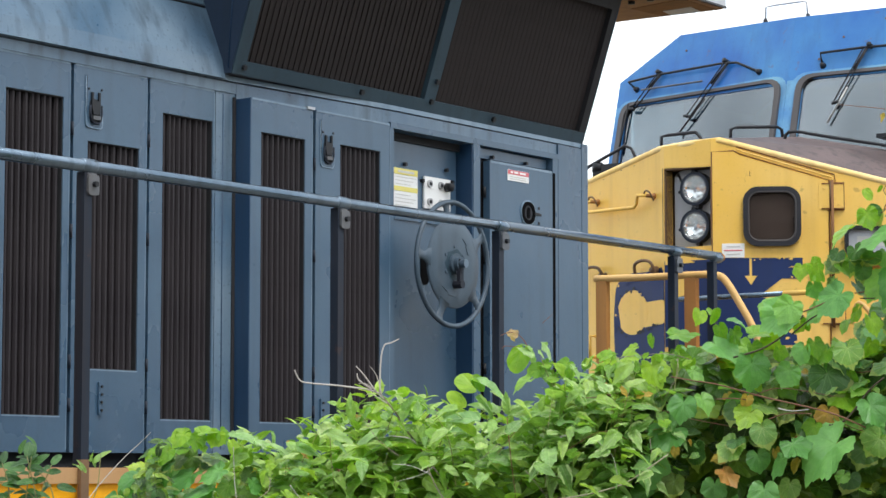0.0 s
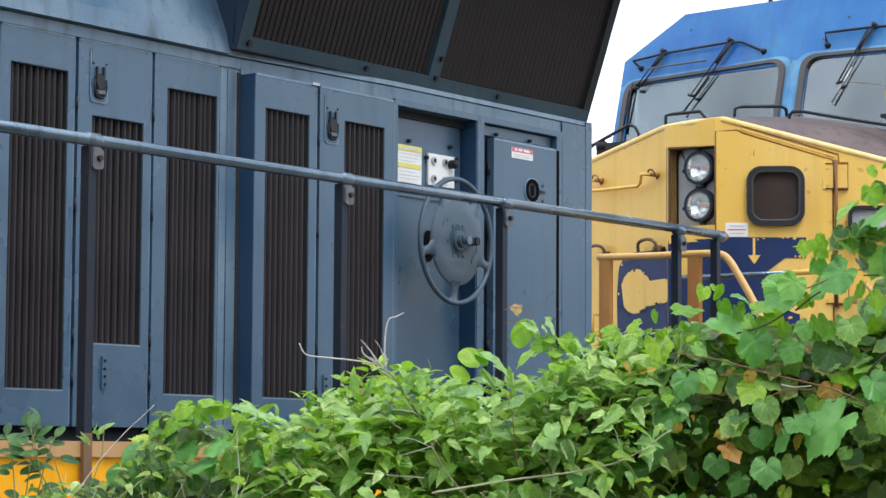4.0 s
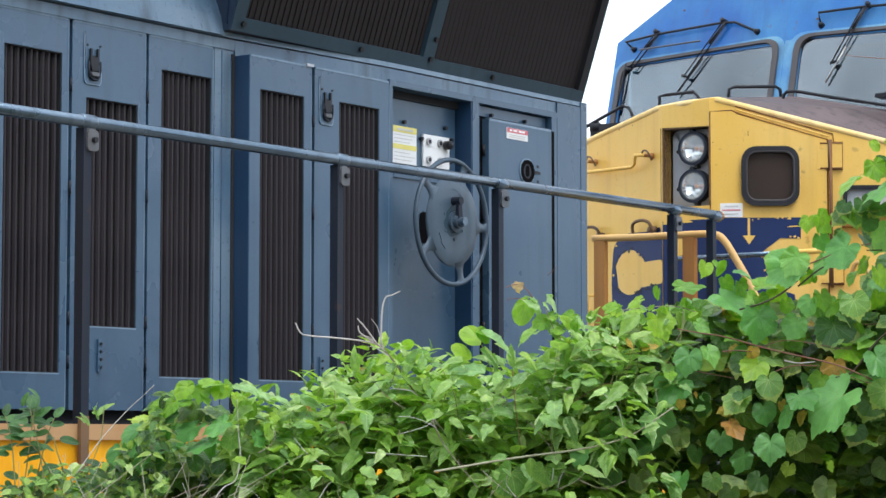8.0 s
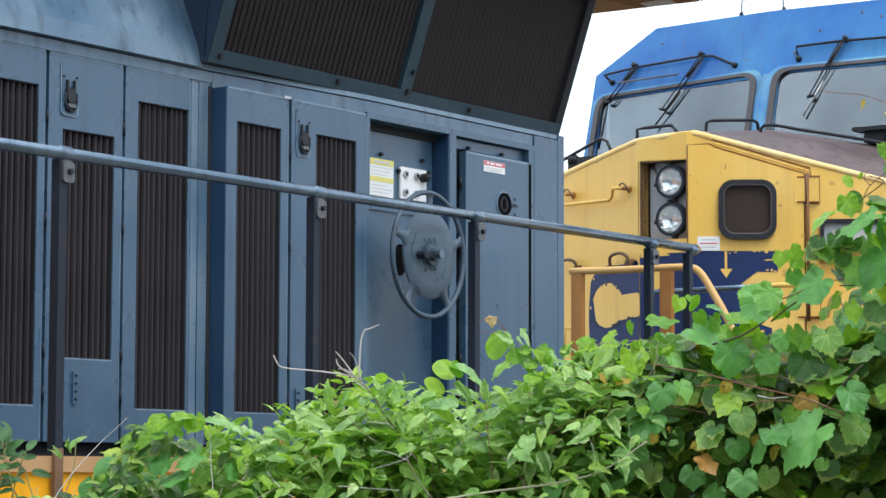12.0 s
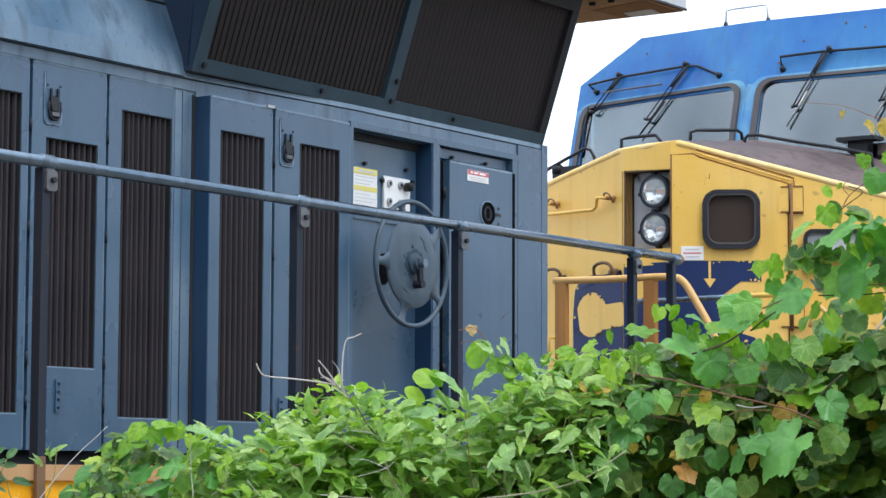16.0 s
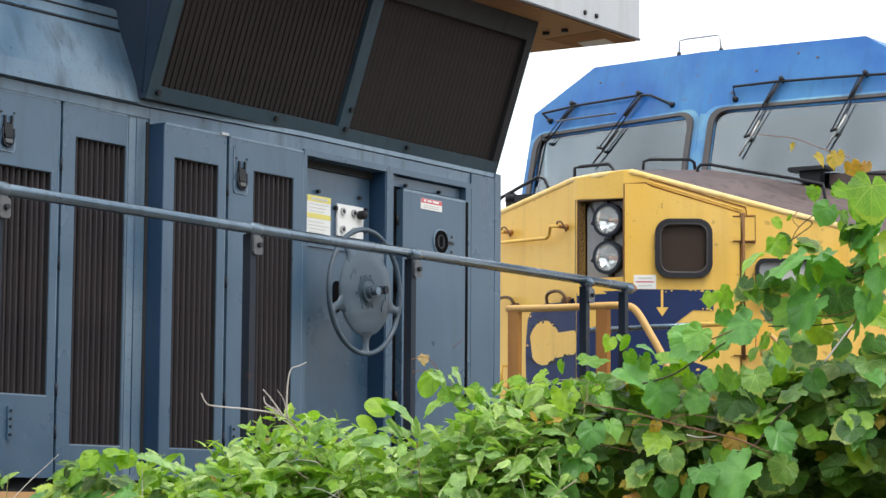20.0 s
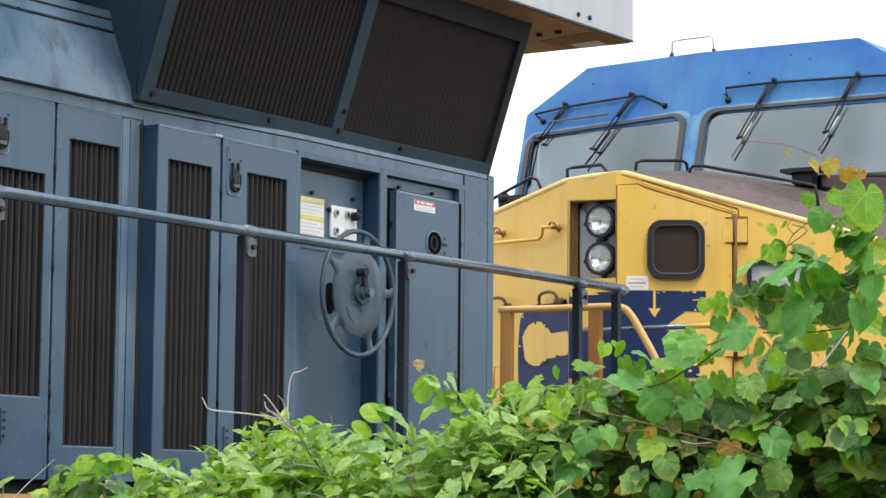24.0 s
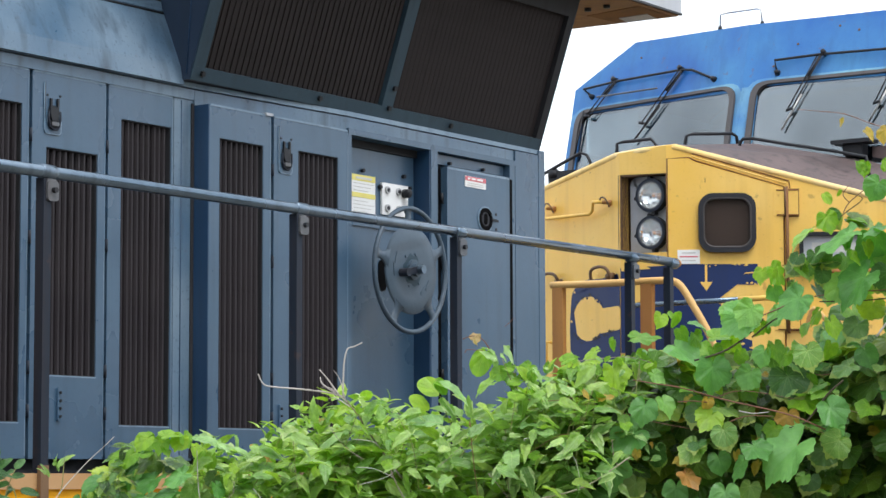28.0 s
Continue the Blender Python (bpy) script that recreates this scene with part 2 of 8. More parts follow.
# rusty iron parts; also darkens the lamp recess lining in place of shade
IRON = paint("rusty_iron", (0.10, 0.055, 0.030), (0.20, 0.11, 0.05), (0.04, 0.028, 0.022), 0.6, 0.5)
MIRROR, _n, _l, _b = shader("lamp_reflector", 0.07, 1.0)
_b.inputs["Base Color"].default_value = (0.76, 0.74, 0.70, 1)
AMBER = paint("amber_bulb", (0.85, 0.30, 0.04), (0.88, 0.40, 0.1), (0.5, 0.2, 0.04), 0.3, 0.2)


DARK_SCREEN = paint("far_woods", (0.020, 0.040, 0.014), (0.035, 0.06, 0.02), (0.01, 0.015, 0.008), 0.9, 0.5)


def leaf_material(name, tones, vein, gloss=0.36, per_island=False, spots=0.0, palmate=True, veins=0.45, margin=0.0):
    """Leaf: tone by leaf, paler veins from the leaf's own coordinates, some light through it."""
    m, n, l, b = shader(name, gloss)
    if per_island:
        rnd = n.new("ShaderNodeNewGeometry").outputs["Random Per Island"]
    else:
        rnd = n.new("ShaderNodeObjectInfo").outputs["Random"]
    tone = ramp(n, [(i / (len(tones) - 1), c) for i, c in enumerate(tones)])
    l.new(rnd, tone.inputs[0])
    uv = n.new("ShaderNodeUVMap").outputs[0]
    sep = n.new("ShaderNodeSeparateXYZ")
    l.new(uv, sep.inputs[0])

    def calc(op, a, c=0.0, d=None):
        q = n.new("ShaderNodeMath")
        q.operation = op
        for i, v in enumerate((a, c) if d is None else (a, c, d)):
            if isinstance(v, (int, float)):
                q.inputs[i].default_value = v
            else:
                l.new(v, q.inputs[i])
        return q.outputs[0]

    side = calc("ABSOLUTE", calc("SUBTRACT", sep.outputs[0], 0.5))
    if palmate:
        # five main veins fan out from the stalk
        turn = calc("DIVIDE", calc("ARCTAN2", side, calc("ADD", sep.outputs[1], 0.015)), 0.62)
        off = calc("ABSOLUTE", calc("SUBTRACT", turn, calc("ROUND", turn)))
        reach = calc("SQRT", calc("ADD", calc("MULTIPLY", side, side), calc("MULTIPLY", sep.outputs[1], sep.outputs[1])))
        away = calc("MULTIPLY", off, reach)
        rib = calc("LESS_THAN", away, 0.014)
        saw = calc("FRACT", calc("MULTIPLY", calc("SUBTRACT", reach, calc("MULTIPLY", away, 0.9)), 8.0))
    else:
        rib = calc("LESS_THAN", side, 0.012)
        saw = calc("FRACT", calc("MULTIPLY", calc("SUBTRACT", sep.outputs[1], calc("MULTIPLY", side, 0.75)), 6.0))
    vein_mask = calc("MAXIMUM", rib, calc("MULTIPLY", calc("LESS_THAN", saw, 0.12), 0.5))
    col = mixed(n, l, calc("MULTIPLY", vein_mask, veins), tone.outputs[0], vein)
    co = n.new("ShaderNodeTexCoord").outputs["Object"]
    blot = ramp(n, [(0.40, (0.84, 0.87, 0.80)), (0.62, (1.08, 1.05, 1.0))])
    l.new(noise_tex(n, l, uv, 2.5, 3), blot.inputs[0])
    col = mixed(n, l, 1.0, col, blot.outputs[0], "MULTIPLY")
    # uneven growth from place to place on the leaf
    lo, hi = (0.90, 1.08) if palmate else (0.78, 1.2)
    patch = ramp(n, [(0.36, (lo, lo + 0.03, lo - 0.03)), (0.5, (1.0, 1.0, 1.0)), (0.66, (hi, hi - 0.03, hi - 0.05))])
    l.new(noise_tex(n, l, n.new("ShaderNodeNewGeometry").outputs["Position"], 42.0, 3), patch.inputs[0])
    col = mixed(n, l, 1.0, col, patch.outputs[0], "MULTIPLY")
    if margin:
        # pale uneven margin
        edge = calc("GREATER_THAN", calc("ADD", reach if palmate else side, calc("MULTIPLY", calc("SUBTRACT", noise_tex(n, l, uv, 7.0, 2), 0.5), 0.22)), margin)
        col = mixed(n, l, calc("MULTIPLY", edge, 0.5 if palmate else 0.8), col, (0.46, 0.50, 0.12) if palmate else (0.50, 0.62, 0.30))
    if spots:
        sp = ramp(n, [(0.66, (0, 0, 0)), (0.72, (spots,) * 3)])
        l.new(noise_tex(n, l, co, 30.0, 3), sp.inputs[0])
        col = mixed(n, l, sp.outputs[0], col, (0.22, 0.10, 0.03))
    l.new(col, b.inputs["Base Color"])
    b.inputs["Specular IOR Level"].default_value = 0.6
    bp = n.new("ShaderNodeBump")
    bp.inputs["Strength"].default_value, bp.inputs["Distance"].default_value = 0.5, 0.003
    l.new(saw, bp.inputs["Height"])
    crinkle = n.new("ShaderNodeBump")
    crinkle.inputs["Strength"].default_value, crinkle.inputs["Distance"].default_value = 0.35 if palmate else 0.7, 0.006
    l.new(noise_tex(n, l, co if not per_island else uv, 9.0, 2), crinkle.inputs["Height"])
    l.new(crinkle.outputs[0], bp.inputs["Normal"])
    l.new(bp.outputs[0], b.inputs["Normal"])
    tl = n.new("ShaderNodeBsdfTranslucent")
    l.new(mixed(n, l, 1.0, col, (1.5, 1.7, 0.5), "MULTIPLY"), tl.inputs["Color"])
    mx = n.new("ShaderNodeMixShader")
    mx.inputs[0].default_value = 0.32
    l.new(b.outputs[0], mx.inputs[1])
    l.new(tl.outputs[0], mx.inputs[2])
    l.new(mx.outputs[0], n["Material Output"].inputs["Surface"])
    return m


GRAPE_TONES = [(0.060, 0.140, 0.024), (0.100, 0.240, 0.055), (0.16, 0.35, 0.090), (0.23, 0.41, 0.045), (0.27, 0.36, 0.045), (0.40, 0.54, 0.035)]
# darker copy of the grape tones, with the bank's inner shade in it
SHADED_MASS_TONES = [(0.026, 0.062, 0.010), (0.060, 0.145, 0.025), (0.100, 0.220, 0.036), (0.15, 0.22, 0.028), (0.29, 0.42, 0.03)]
BRUSH_TONES = [(0.135, 0.26, 0.040), (0.215, 0.375, 0.068), (0.29, 0.47, 0.090), (0.36, 0.52, 0.080), (0.40, 0.56, 0.16), (0.55, 0.66, 0.33)]
SHOOT_TONES = [(0.13, 0.27, 0.055), (0.19, 0.36, 0.080), (0.27, 0.45, 0.105), (0.37, 0.54, 0.17)]
BLUE_TONES = [(0.090, 0.26, 0.055), (0.130, 0.35, 0.088), (0.18, 0.42, 0.118), (0.26, 0.45, 0.055)]
DARK_TONES = [(0.040, 0.12, 0.025), (0.070, 0.185, 0.045), (0.13, 0.19, 0.035), (0.085, 0.22, 0.06)]
VEINED_TONES = [(0.17, 0.36, 0.10), (0.23, 0.41, 0.085), (0.20, 0.40, 0.135)]
PALE_TONES = [(0.21, 0.40, 0.13), (0.33, 0.50, 0.21), (0.27, 0.45, 0.13)]
LIME_TONES = [(0.115, 0.29, 0.012), (0.18, 0.38, 0.014), (0.28, 0.46, 0.020)]
RUST_TONES = [(0.55, 0.33, 0.045), (0.52, 0.39, 0.06), (0.48, 0.23, 0.06)]
VEIN, PALE_VEIN = (0.26, 0.42, 0.18), (0.55, 0.66, 0.30)
LEAF_GRAPE = leaf_material("grape_leaf", GRAPE_TONES, VEIN, 0.36, False, 0.1, True, 0.3)
LEAF_GRAPE_SHADED = leaf_material("grape_leaf_mass", SHADED_MASS_TONES, VEIN, 0.36, True, 0.35)
LEAF_BLUE = leaf_material("broad_leaf", BLUE_TONES, (0.24, 0.46, 0.17), 0.40, False, 0.0, True, 0.22)
LEAF_DARK = leaf_material("dark_leaf", DARK_TONES, VEIN, 0.4, False, 0.5, True, 0.3, 0.66)
LEAF_VEINED = leaf_material("veined_leaf", VEINED_TONES, PALE_VEIN, 0.4, False, 0.3, True, 0.55, 0.72)
LEAF_BRUSH = leaf_material("brush_leaf", BRUSH_TONES, (0.36, 0.52, 0.24), 0.32, False, 0.0, False)
LEAF_SHOOT = leaf_material("shoot_leaf", SHOOT_TONES, (0.36, 0.52, 0.26), 0.30, False, 0.0, False)
LEAF_EDGED = leaf_material("edged_leaf", SHOOT_TONES, (0.36, 0.52, 0.26), 0.34, False, 0.0, False, 0.45, 0.13)
LEAF_PALE = leaf_material("pale_leaf", PALE_TONES, (0.5, 0.6, 0.35), 0.4, False, 0.0, False)
LEAF_OVAL = leaf_material("oval_leaf", [(0.030, 0.100, 0.024), (0.055, 0.155, 0.040), (0.10, 0.24, 0.07)], VEIN, 0.34, False, 0.1, False, 0.25)
LEAF_BRUSH_MASS = leaf_material("brush_leaf_mass", BRUSH_TONES, (0.36, 0.52, 0.24), 0.32, True, 0.0, False)
LEAF_LIME = leaf_material("young_leaf", LIME_TONES, (0.36, 0.46, 0.08), 0.48)
LEAF_RUST = leaf_material("turned_leaf", RUST_TONES, (0.3, 0.2, 0.05), 0.5, False, 0.7)
LEAF_DRY = leaf_material("withered_leaf", [(0.52, 0.33, 0.19), (0.60, 0.42, 0.28), (0.46, 0.36, 0.14)], (0.4, 0.24, 0.14), 0.6, False, 0.4)


# ---- mesh tools ----
def part(name, bm, material, parent=None, label=""):
    """Links a bmesh as one mesh object under a thing or a part."""
    me = bpy.data.meshes.new(name)
    bmesh.ops.recalc_face_normals(bm, faces=bm.faces)
    bm.to_mesh(me)
    bm.free()
    me.materials.append(material)
    ob = new(name, me)
    ob.parent = parent
    if label:
        ob["label"] = label
    return ob


def share(name, like, parent, m):
    """Another object on the same mesh."""
    ob = new(name, like.data)
    ob.parent = parent
    ob.matrix_basis = m
    return ob


def thing(name, label, category, at=(0, 0, 0), group="", kind=""):
    return tagged(place(new(name), at), label, category, group, kind)


def place(ob, at):
    ob.location = at
    return ob


class Sheet:
    """A plane to draw on: u to one side, v upwards, and out towards the open."""

    def __init__(self, o, u, v, flip=False):
        self.o, self.u, self.v = Vector(o), Vector(u).normalized(), Vector(v).normalized()
        self.n = self.u.cross(self.v).normalized() * (-1 if flip else 1)

    def at(self, u, v, d=0.0):
        return self.o + self.u * u + self.v * v + self.n * d


SIDE = Sheet((0, 0, 0), (1, 0, 0), (0, 0, 1))


def soften(bm, width, segments=1):
    if width:
        bmesh.ops.bevel(bm, geom=[e for e in bm.edges if len(e.link_faces) == 2 and e.calc_face_angle(0) > 0.5], offset=width, segments=segments, affect="EDGES", clamp_overlap=True)
    return bm


def slab(bm, sheet, poly, d0, d1):
    """A flat polygon of u, v made solid from depth d0 to d1."""
    a = [bm.verts.new(sheet.at(u, v, d0)) for u, v in poly]
    b = [bm.verts.new(sheet.at(u, v, d1)) for u, v in poly]
    bm.faces.new(a[::-1])
    bm.faces.new(b)
    for i in range(len(a)):
        j = (i + 1) % len(a)
        bm.faces.new((a[i], a[j], b[j], b[i]))
    return bm


def rect(u0, u1, v0, v1):
    return [(u0, v0), (u1, v0), (u1, v1), (u0, v1)]


def panel(sheet, poly, d0, d1, bevel=0.0, segments=1):
    return soften(slab(bmesh.new(), sheet, poly, d0, d1), bevel, segments)


def ring(sheet, outer, inner, d0, d1, bevel=0.0, bm=None):
    """A frame between two outlines of equally many corners."""
    bm = bm or bmesh.new()
    rows = [[bm.verts.new(sheet.at(u, v, d)) for u, v in line] for line, d in ((outer, d0), (outer, d1), (inner, d1), (inner, d0))]
    for k in range(4):
        a, b = rows[k], rows[(k + 1) % 4]
        for i in range(len(a)):
            j = (i + 1) % len(a)
            bm.faces.new((a[i], a[j], b[j], b[i]))
    return soften(bm, bevel)


def rounded(u0, u1, v0, v1, r, steps=4):
    out = []
    for cu, cv, a0 in ((u1 - r, v0 + r, -90), (u1 - r, v1 - r, 0), (u0 + r, v1 - r, 90), (u0 + r, v0 + r, 180)):
        for i in range(steps + 1):
            a = radians(a0 + 90 * i / steps)
            out.append((cu + r * math.cos(a), cv + r * math.sin(a)))
    return out


def round_poly(corners, r, steps=4):
    """The outline of a polygon with its corners rounded."""
    out = []
    for i, p in enumerate(corners):
        p, a, b = Vector(p), Vector(corners[i - 1]), Vector(corners[(i + 1) % len(corners)])
        s, e = p + (a - p).normalized() * r, p + (b - p).normalized() * r
        for k in range(steps + 1):
            t = k / steps
            out.append(tuple(s * (1 - t) ** 2 + p * 2 * t * (1 - t) + e * t * t))
    return out


def inset(line, d):
    c = sum((Vector(p) for p in line), Vector((0, 0))) / len(line)
    return [tuple(c + (Vector(p) - c) * (1 - d / (Vector(p) - c).length)) for p in line]


def box(bm, lo, hi):
    vs = [bm.verts.new((x, y, z)) for z in (lo[2], hi[2]) for x, y in ((lo[0], lo[1]), (hi[0], lo[1]), (hi[0], hi[1]), (lo[0], hi[1]))]
    for f in ((3, 2, 1, 0), (4, 5, 6, 7), (0, 1, 5, 4), (1, 2, 6, 5), (2, 3, 7, 6), (3, 0, 4, 7)):
        bm.faces.new([vs[i] for i in f])
    return bm


def block(lo, hi, bevel=0.0, segments=1):
    return soften(box(bmesh.new(), lo, hi), bevel, segments)


def tube(bm, points, radius, sides=8, closed=False):
    """A round bar along points; radius one number or one for each point."""
    pts = [Vector(p) for p in points]
    n = len(pts)
    radii = radius if isinstance(radius, (list, tuple)) else [radius] * n
    rings = []
    ref = None
    for i, p in enumerate(pts):
        if closed:
            way = (pts[(i + 1) % n] - pts[i - 1]).normalized()
        else:
            way = (pts[min(i + 1, n - 1)] - pts[max(i - 1, 0)]).normalized()
        if ref is None:
            ref = way.orthogonal().normalized()
        ref = (ref - way * ref.dot(way)).normalized()
        other = way.cross(ref)
        rings.append([bm.verts.new(p + (ref * math.cos(k * math.tau / sides) + other * math.sin(k * math.tau / sides)) * radii[i]) for k in range(sides)])
    for i in range(n if closed else n - 1):
        a, b = rings[i], rings[(i + 1) % n]
        for k in range(sides):
            j = (k + 1) % sides
            bm.faces.new((a[k], a[j], b[j], b[k]))
    if not closed:
        bm.faces.new(rings[0][::-1])
        bm.faces.new(rings[-1])
    for f in bm.faces:
        f.smooth = True
    return bm


def bar(points, radius, sides=8, closed=False):
    return tube(bmesh.new(), points, radius, sides, closed)


def curve_through(points, steps=5):
    """Smooth points through the given ones."""
    pts = [Vector(p) for p in points]
    out = []
    for i in range(len(pts) - 1):
        a, b, c, d = pts[max(i - 1, 0)], pts[i], pts[i + 1], pts[min(i + 2, len(pts) - 1)]
        for k in range(steps):
            t = k / steps
            out.append(0.5 * ((2 * b) + (c - a) * t + (2 * a - 5 * b + 4 * c - d) * t * t + (3 * b - a - 3 * c + d) * t ** 3))
    return out + [pts[-1]]


def disc(bm, sheet, u, v, r, d0, d1, sides=20, stretch=1.0):
    return slab(bm, sheet, [(u + r * math.cos(math.tau * i / sides), v + r * stretch * math.sin(math.tau * i / sides)) for i in range(sides)], d0, d1)


def knob(sheet, u, v, r, d0, d1, sides=10):
    return disc(bmesh.new(), sheet, u, v, r, d0, d1, sides)


# ---- the ground and the track ----
ground = tagged(part("ground", bmesh.new(), GROUND), "gravel and weedy ground beside the track", "ground", "", "structure")
bm = bmesh.new()
bmesh.ops.create_grid(bm, x_segments=40, y_segments=40, size=1500)
for v in bm.verts:
    v.co.z = 0.0
bm.to_mesh(ground.data)
bm.free()
bed = panel(Sheet((0, 0.9, 0), (0, 1, 0), (0, 0, 1)), [(-2.6, 0.004), (2.6, 0.004), (1.9, 0.16), (-1.9, 0.16)], -60, 60)
tagged(part("trackbed", bed, BALLAST), "grey stone ballast bed under the track", "trackbed", "", "structure")
track = thing("railway_track", "two worn steel rails on timber sleepers in ballast", "track", (0, 0.9, 0.16))
for y in (-0.75, 0.75):
    part("rail", block((-55, y - 0.035, 0.05), (55, y + 0.035, 0.2), 0.012), STEEL, track)
tie = part("sleeper", block((-0.11, -1.3, -0.1), (0.11, 1.3, 0.05), 0.01), BROWN, track)
for i in range(-14, 50):
    share("sleeper", tie, track, pose(i * 0.55, 0, 0))
tie.matrix_basis = pose(-15 * 0.55, 0, 0)

# dark screen added out of view behind the viewer, shaping reflections and front light
screen_bm = bmesh.new()
wr = random.Random(3)
lowline, highline = [], []
for k in range(121):
    turn = 165 + 187 * k / 120
    a = radians(turn)
    r = 26 + wr.uniform(-2, 2)
    p = Vector((4 + r * math.cos(a) * 1.3, -4 + r * math.sin(a), -0.05))
    lowline.append(screen_bm.verts.new(p))
    highline.append(screen_bm.verts.new(p + Vector((0, 0, 9.0 - 5.6 * min(1.0, max(0.0, (turn - 292) / 22)) + wr.uniform(-0.9, 0.9)))))
for k in range(120):
    screen_bm.faces.new((lowline[k], lowline[k + 1], highline[k + 1], highline[k]))
tagged(part("backdrop", screen_bm, DARK_SCREEN), "dark unseen screen behind the viewer, added for reflections", "woods", "", "structure")

# ---- the slate-blue locomotive, seen along its flank ----
loco = thing("locomotive", "slate blue diesel locomotive with grilled hood doors and flared radiators", "locomotive")
HOOD_END = 10.21
part("hood_body", block((2.6, 0.14, 1.74), (HOOD_END, 1.66, 3.335)), DARK, loco)
part("side_wall", block((2.6, 1.66, 1.74), (HOOD_END, 1.8, 3.335), 0.006), GREY, loco)
PLAN = Sheet((0, 0, 0), (1, 0, 0), (0, 1, 0))
part("belt_beam", panel(PLAN, [(2.6, 0.072), (7.655, 0.072), (7.655, 0.14), (2.6, 0.14)], 3.2695, 3.311, 0.003), GREY_TOP, loco)
part("belt_beam", panel(PLAN, [(7.657, 0.072), (7.66, 0.072), (8.62, 0.010), (9.95, 0.010), (9.95, 0.14), (7.657, 0.14)], 3.2505, 3.311, 0.003), GREY_TOP, loco)
part("belt_ledge", panel(PLAN, [(2.6, 0.070), (7.66, 0.066), (8.62, 0.006), (10.19, 0.006), (10.19, 0.14), (2.6, 0.14)], 3.3165, 3.3365, 0.002), WORN_HIGHLIGHT, loco)
for x0, x1 in ((5.7, 6.313), (7.539, 7.658)):
    part("pillar", panel(SIDE, rect(x0, x1, 1.83, 3.2695), -0.14, -0.079, 0.003), GREY_TOP, loco, "weathered pale slate pillar")
part("hinge_strip", panel(SIDE, rect(7.533, 7.538, 1.85, 3.262), -0.10, -0.084), VOID, loco)
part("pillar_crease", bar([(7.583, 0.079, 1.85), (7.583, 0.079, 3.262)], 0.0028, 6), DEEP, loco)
part("toe_plate", panel(SIDE, rect(2.6, HOOD_END, 1.745, 1.79), -0.16, -0.11), DARK, loco)
part("end_wall", block((HOOD_END - 0.05, 0.0, 1.76), (HOOD_END + 0.004, 1.8, 3.335), 0.006), GREY, loco)


def hood_door(x0, x1, gx0, gx1, gz0, gz1, y=0.0, z1=3.25):
    """A steel hood door with a recessed grille of upright slats."""
    z0, side = 1.832, Sheet((0, y, 0), (1, 0, 0), (0, 0, 1))
    door = part("hood_door", ring(side, rect(x0, x1, z0, z1), rect(gx0, gx1, gz0, gz1), -0.055, 0.0, 0.004), GREY, loco, "slate blue hood door with a grille of upright slats")
    part("grille_back", panel(side, rect(gx0 - 0.01, gx1 + 0.01, gz0 - 0.01, gz1 + 0.01), -0.052, -0.040), DARK, door)
    # dark rim paints the shade on the opening's inner edges
    part("grille_rim", ring(side, rect(gx0 - 0.002, gx1 + 0.002, gz0 - 0.002, gz1 + 0.002), rect(gx0 + 0.004, gx1 - 0.004, gz0 + 0.004, gz1 - 0.004), -0.04, -0.004, 0.0), DARK, door)
    # thin pale strips: worn paint and the highlights painted on the edges
    part("worn_edge", panel(side, rect(x0 + 0.006, x1 - 0.006, z1 - 0.0055, z1 + 0.0025), -0.03, 0.002, 0.001), WORN_HIGHLIGHT, door)
    part("worn_edge", panel(side, rect(x1 - 0.0055, x1 + 0.0005, z0 + 0.01, z1 - 0.01), -0.03, 0.0008), GREY_TOP, door)
    part("worn_edge", panel(side, rect(gx0, gx1, gz0 - 0.004, gz0 + 0.001), -0.03, 0.0015), WORN_HIGHLIGHT, door)
    count = round((gx1 - gx0) / 0.0335)
    pitch = (gx1 - gx0 - 0.012) / count
    first = None
    for i in range(count):
        cx = gx0 + 0.006 + pitch * (i + 0.5)
        if first is None:
            bm = bmesh.new()
            w = pitch * 0.5
            prof = [(-w * 0.74, 0.0), (-w * 0.62, 0.016), (-w * 0.30, 0.025), (w * 0.22, 0.026), (w * 0.55, 0.018), (w * 0.66, 0.0)]
            rows = [[bm.verts.new((px, y + 0.037 - d, z)) for px, d in prof] for z in (gz0, gz1)]
            for k in range(len(prof) - 1):
                bm.faces.new((rows[0][k], rows[0][k + 1], rows[1][k + 1], rows[1][k]))
            first = part("slat", bm, SLAT, door)
            first.matrix_basis = pose(cx, 0, 0)
        else:
            share("slat", first, door, pose(cx, 0, 0, 0, 0, random.uniform(-3, 3)))
    return door


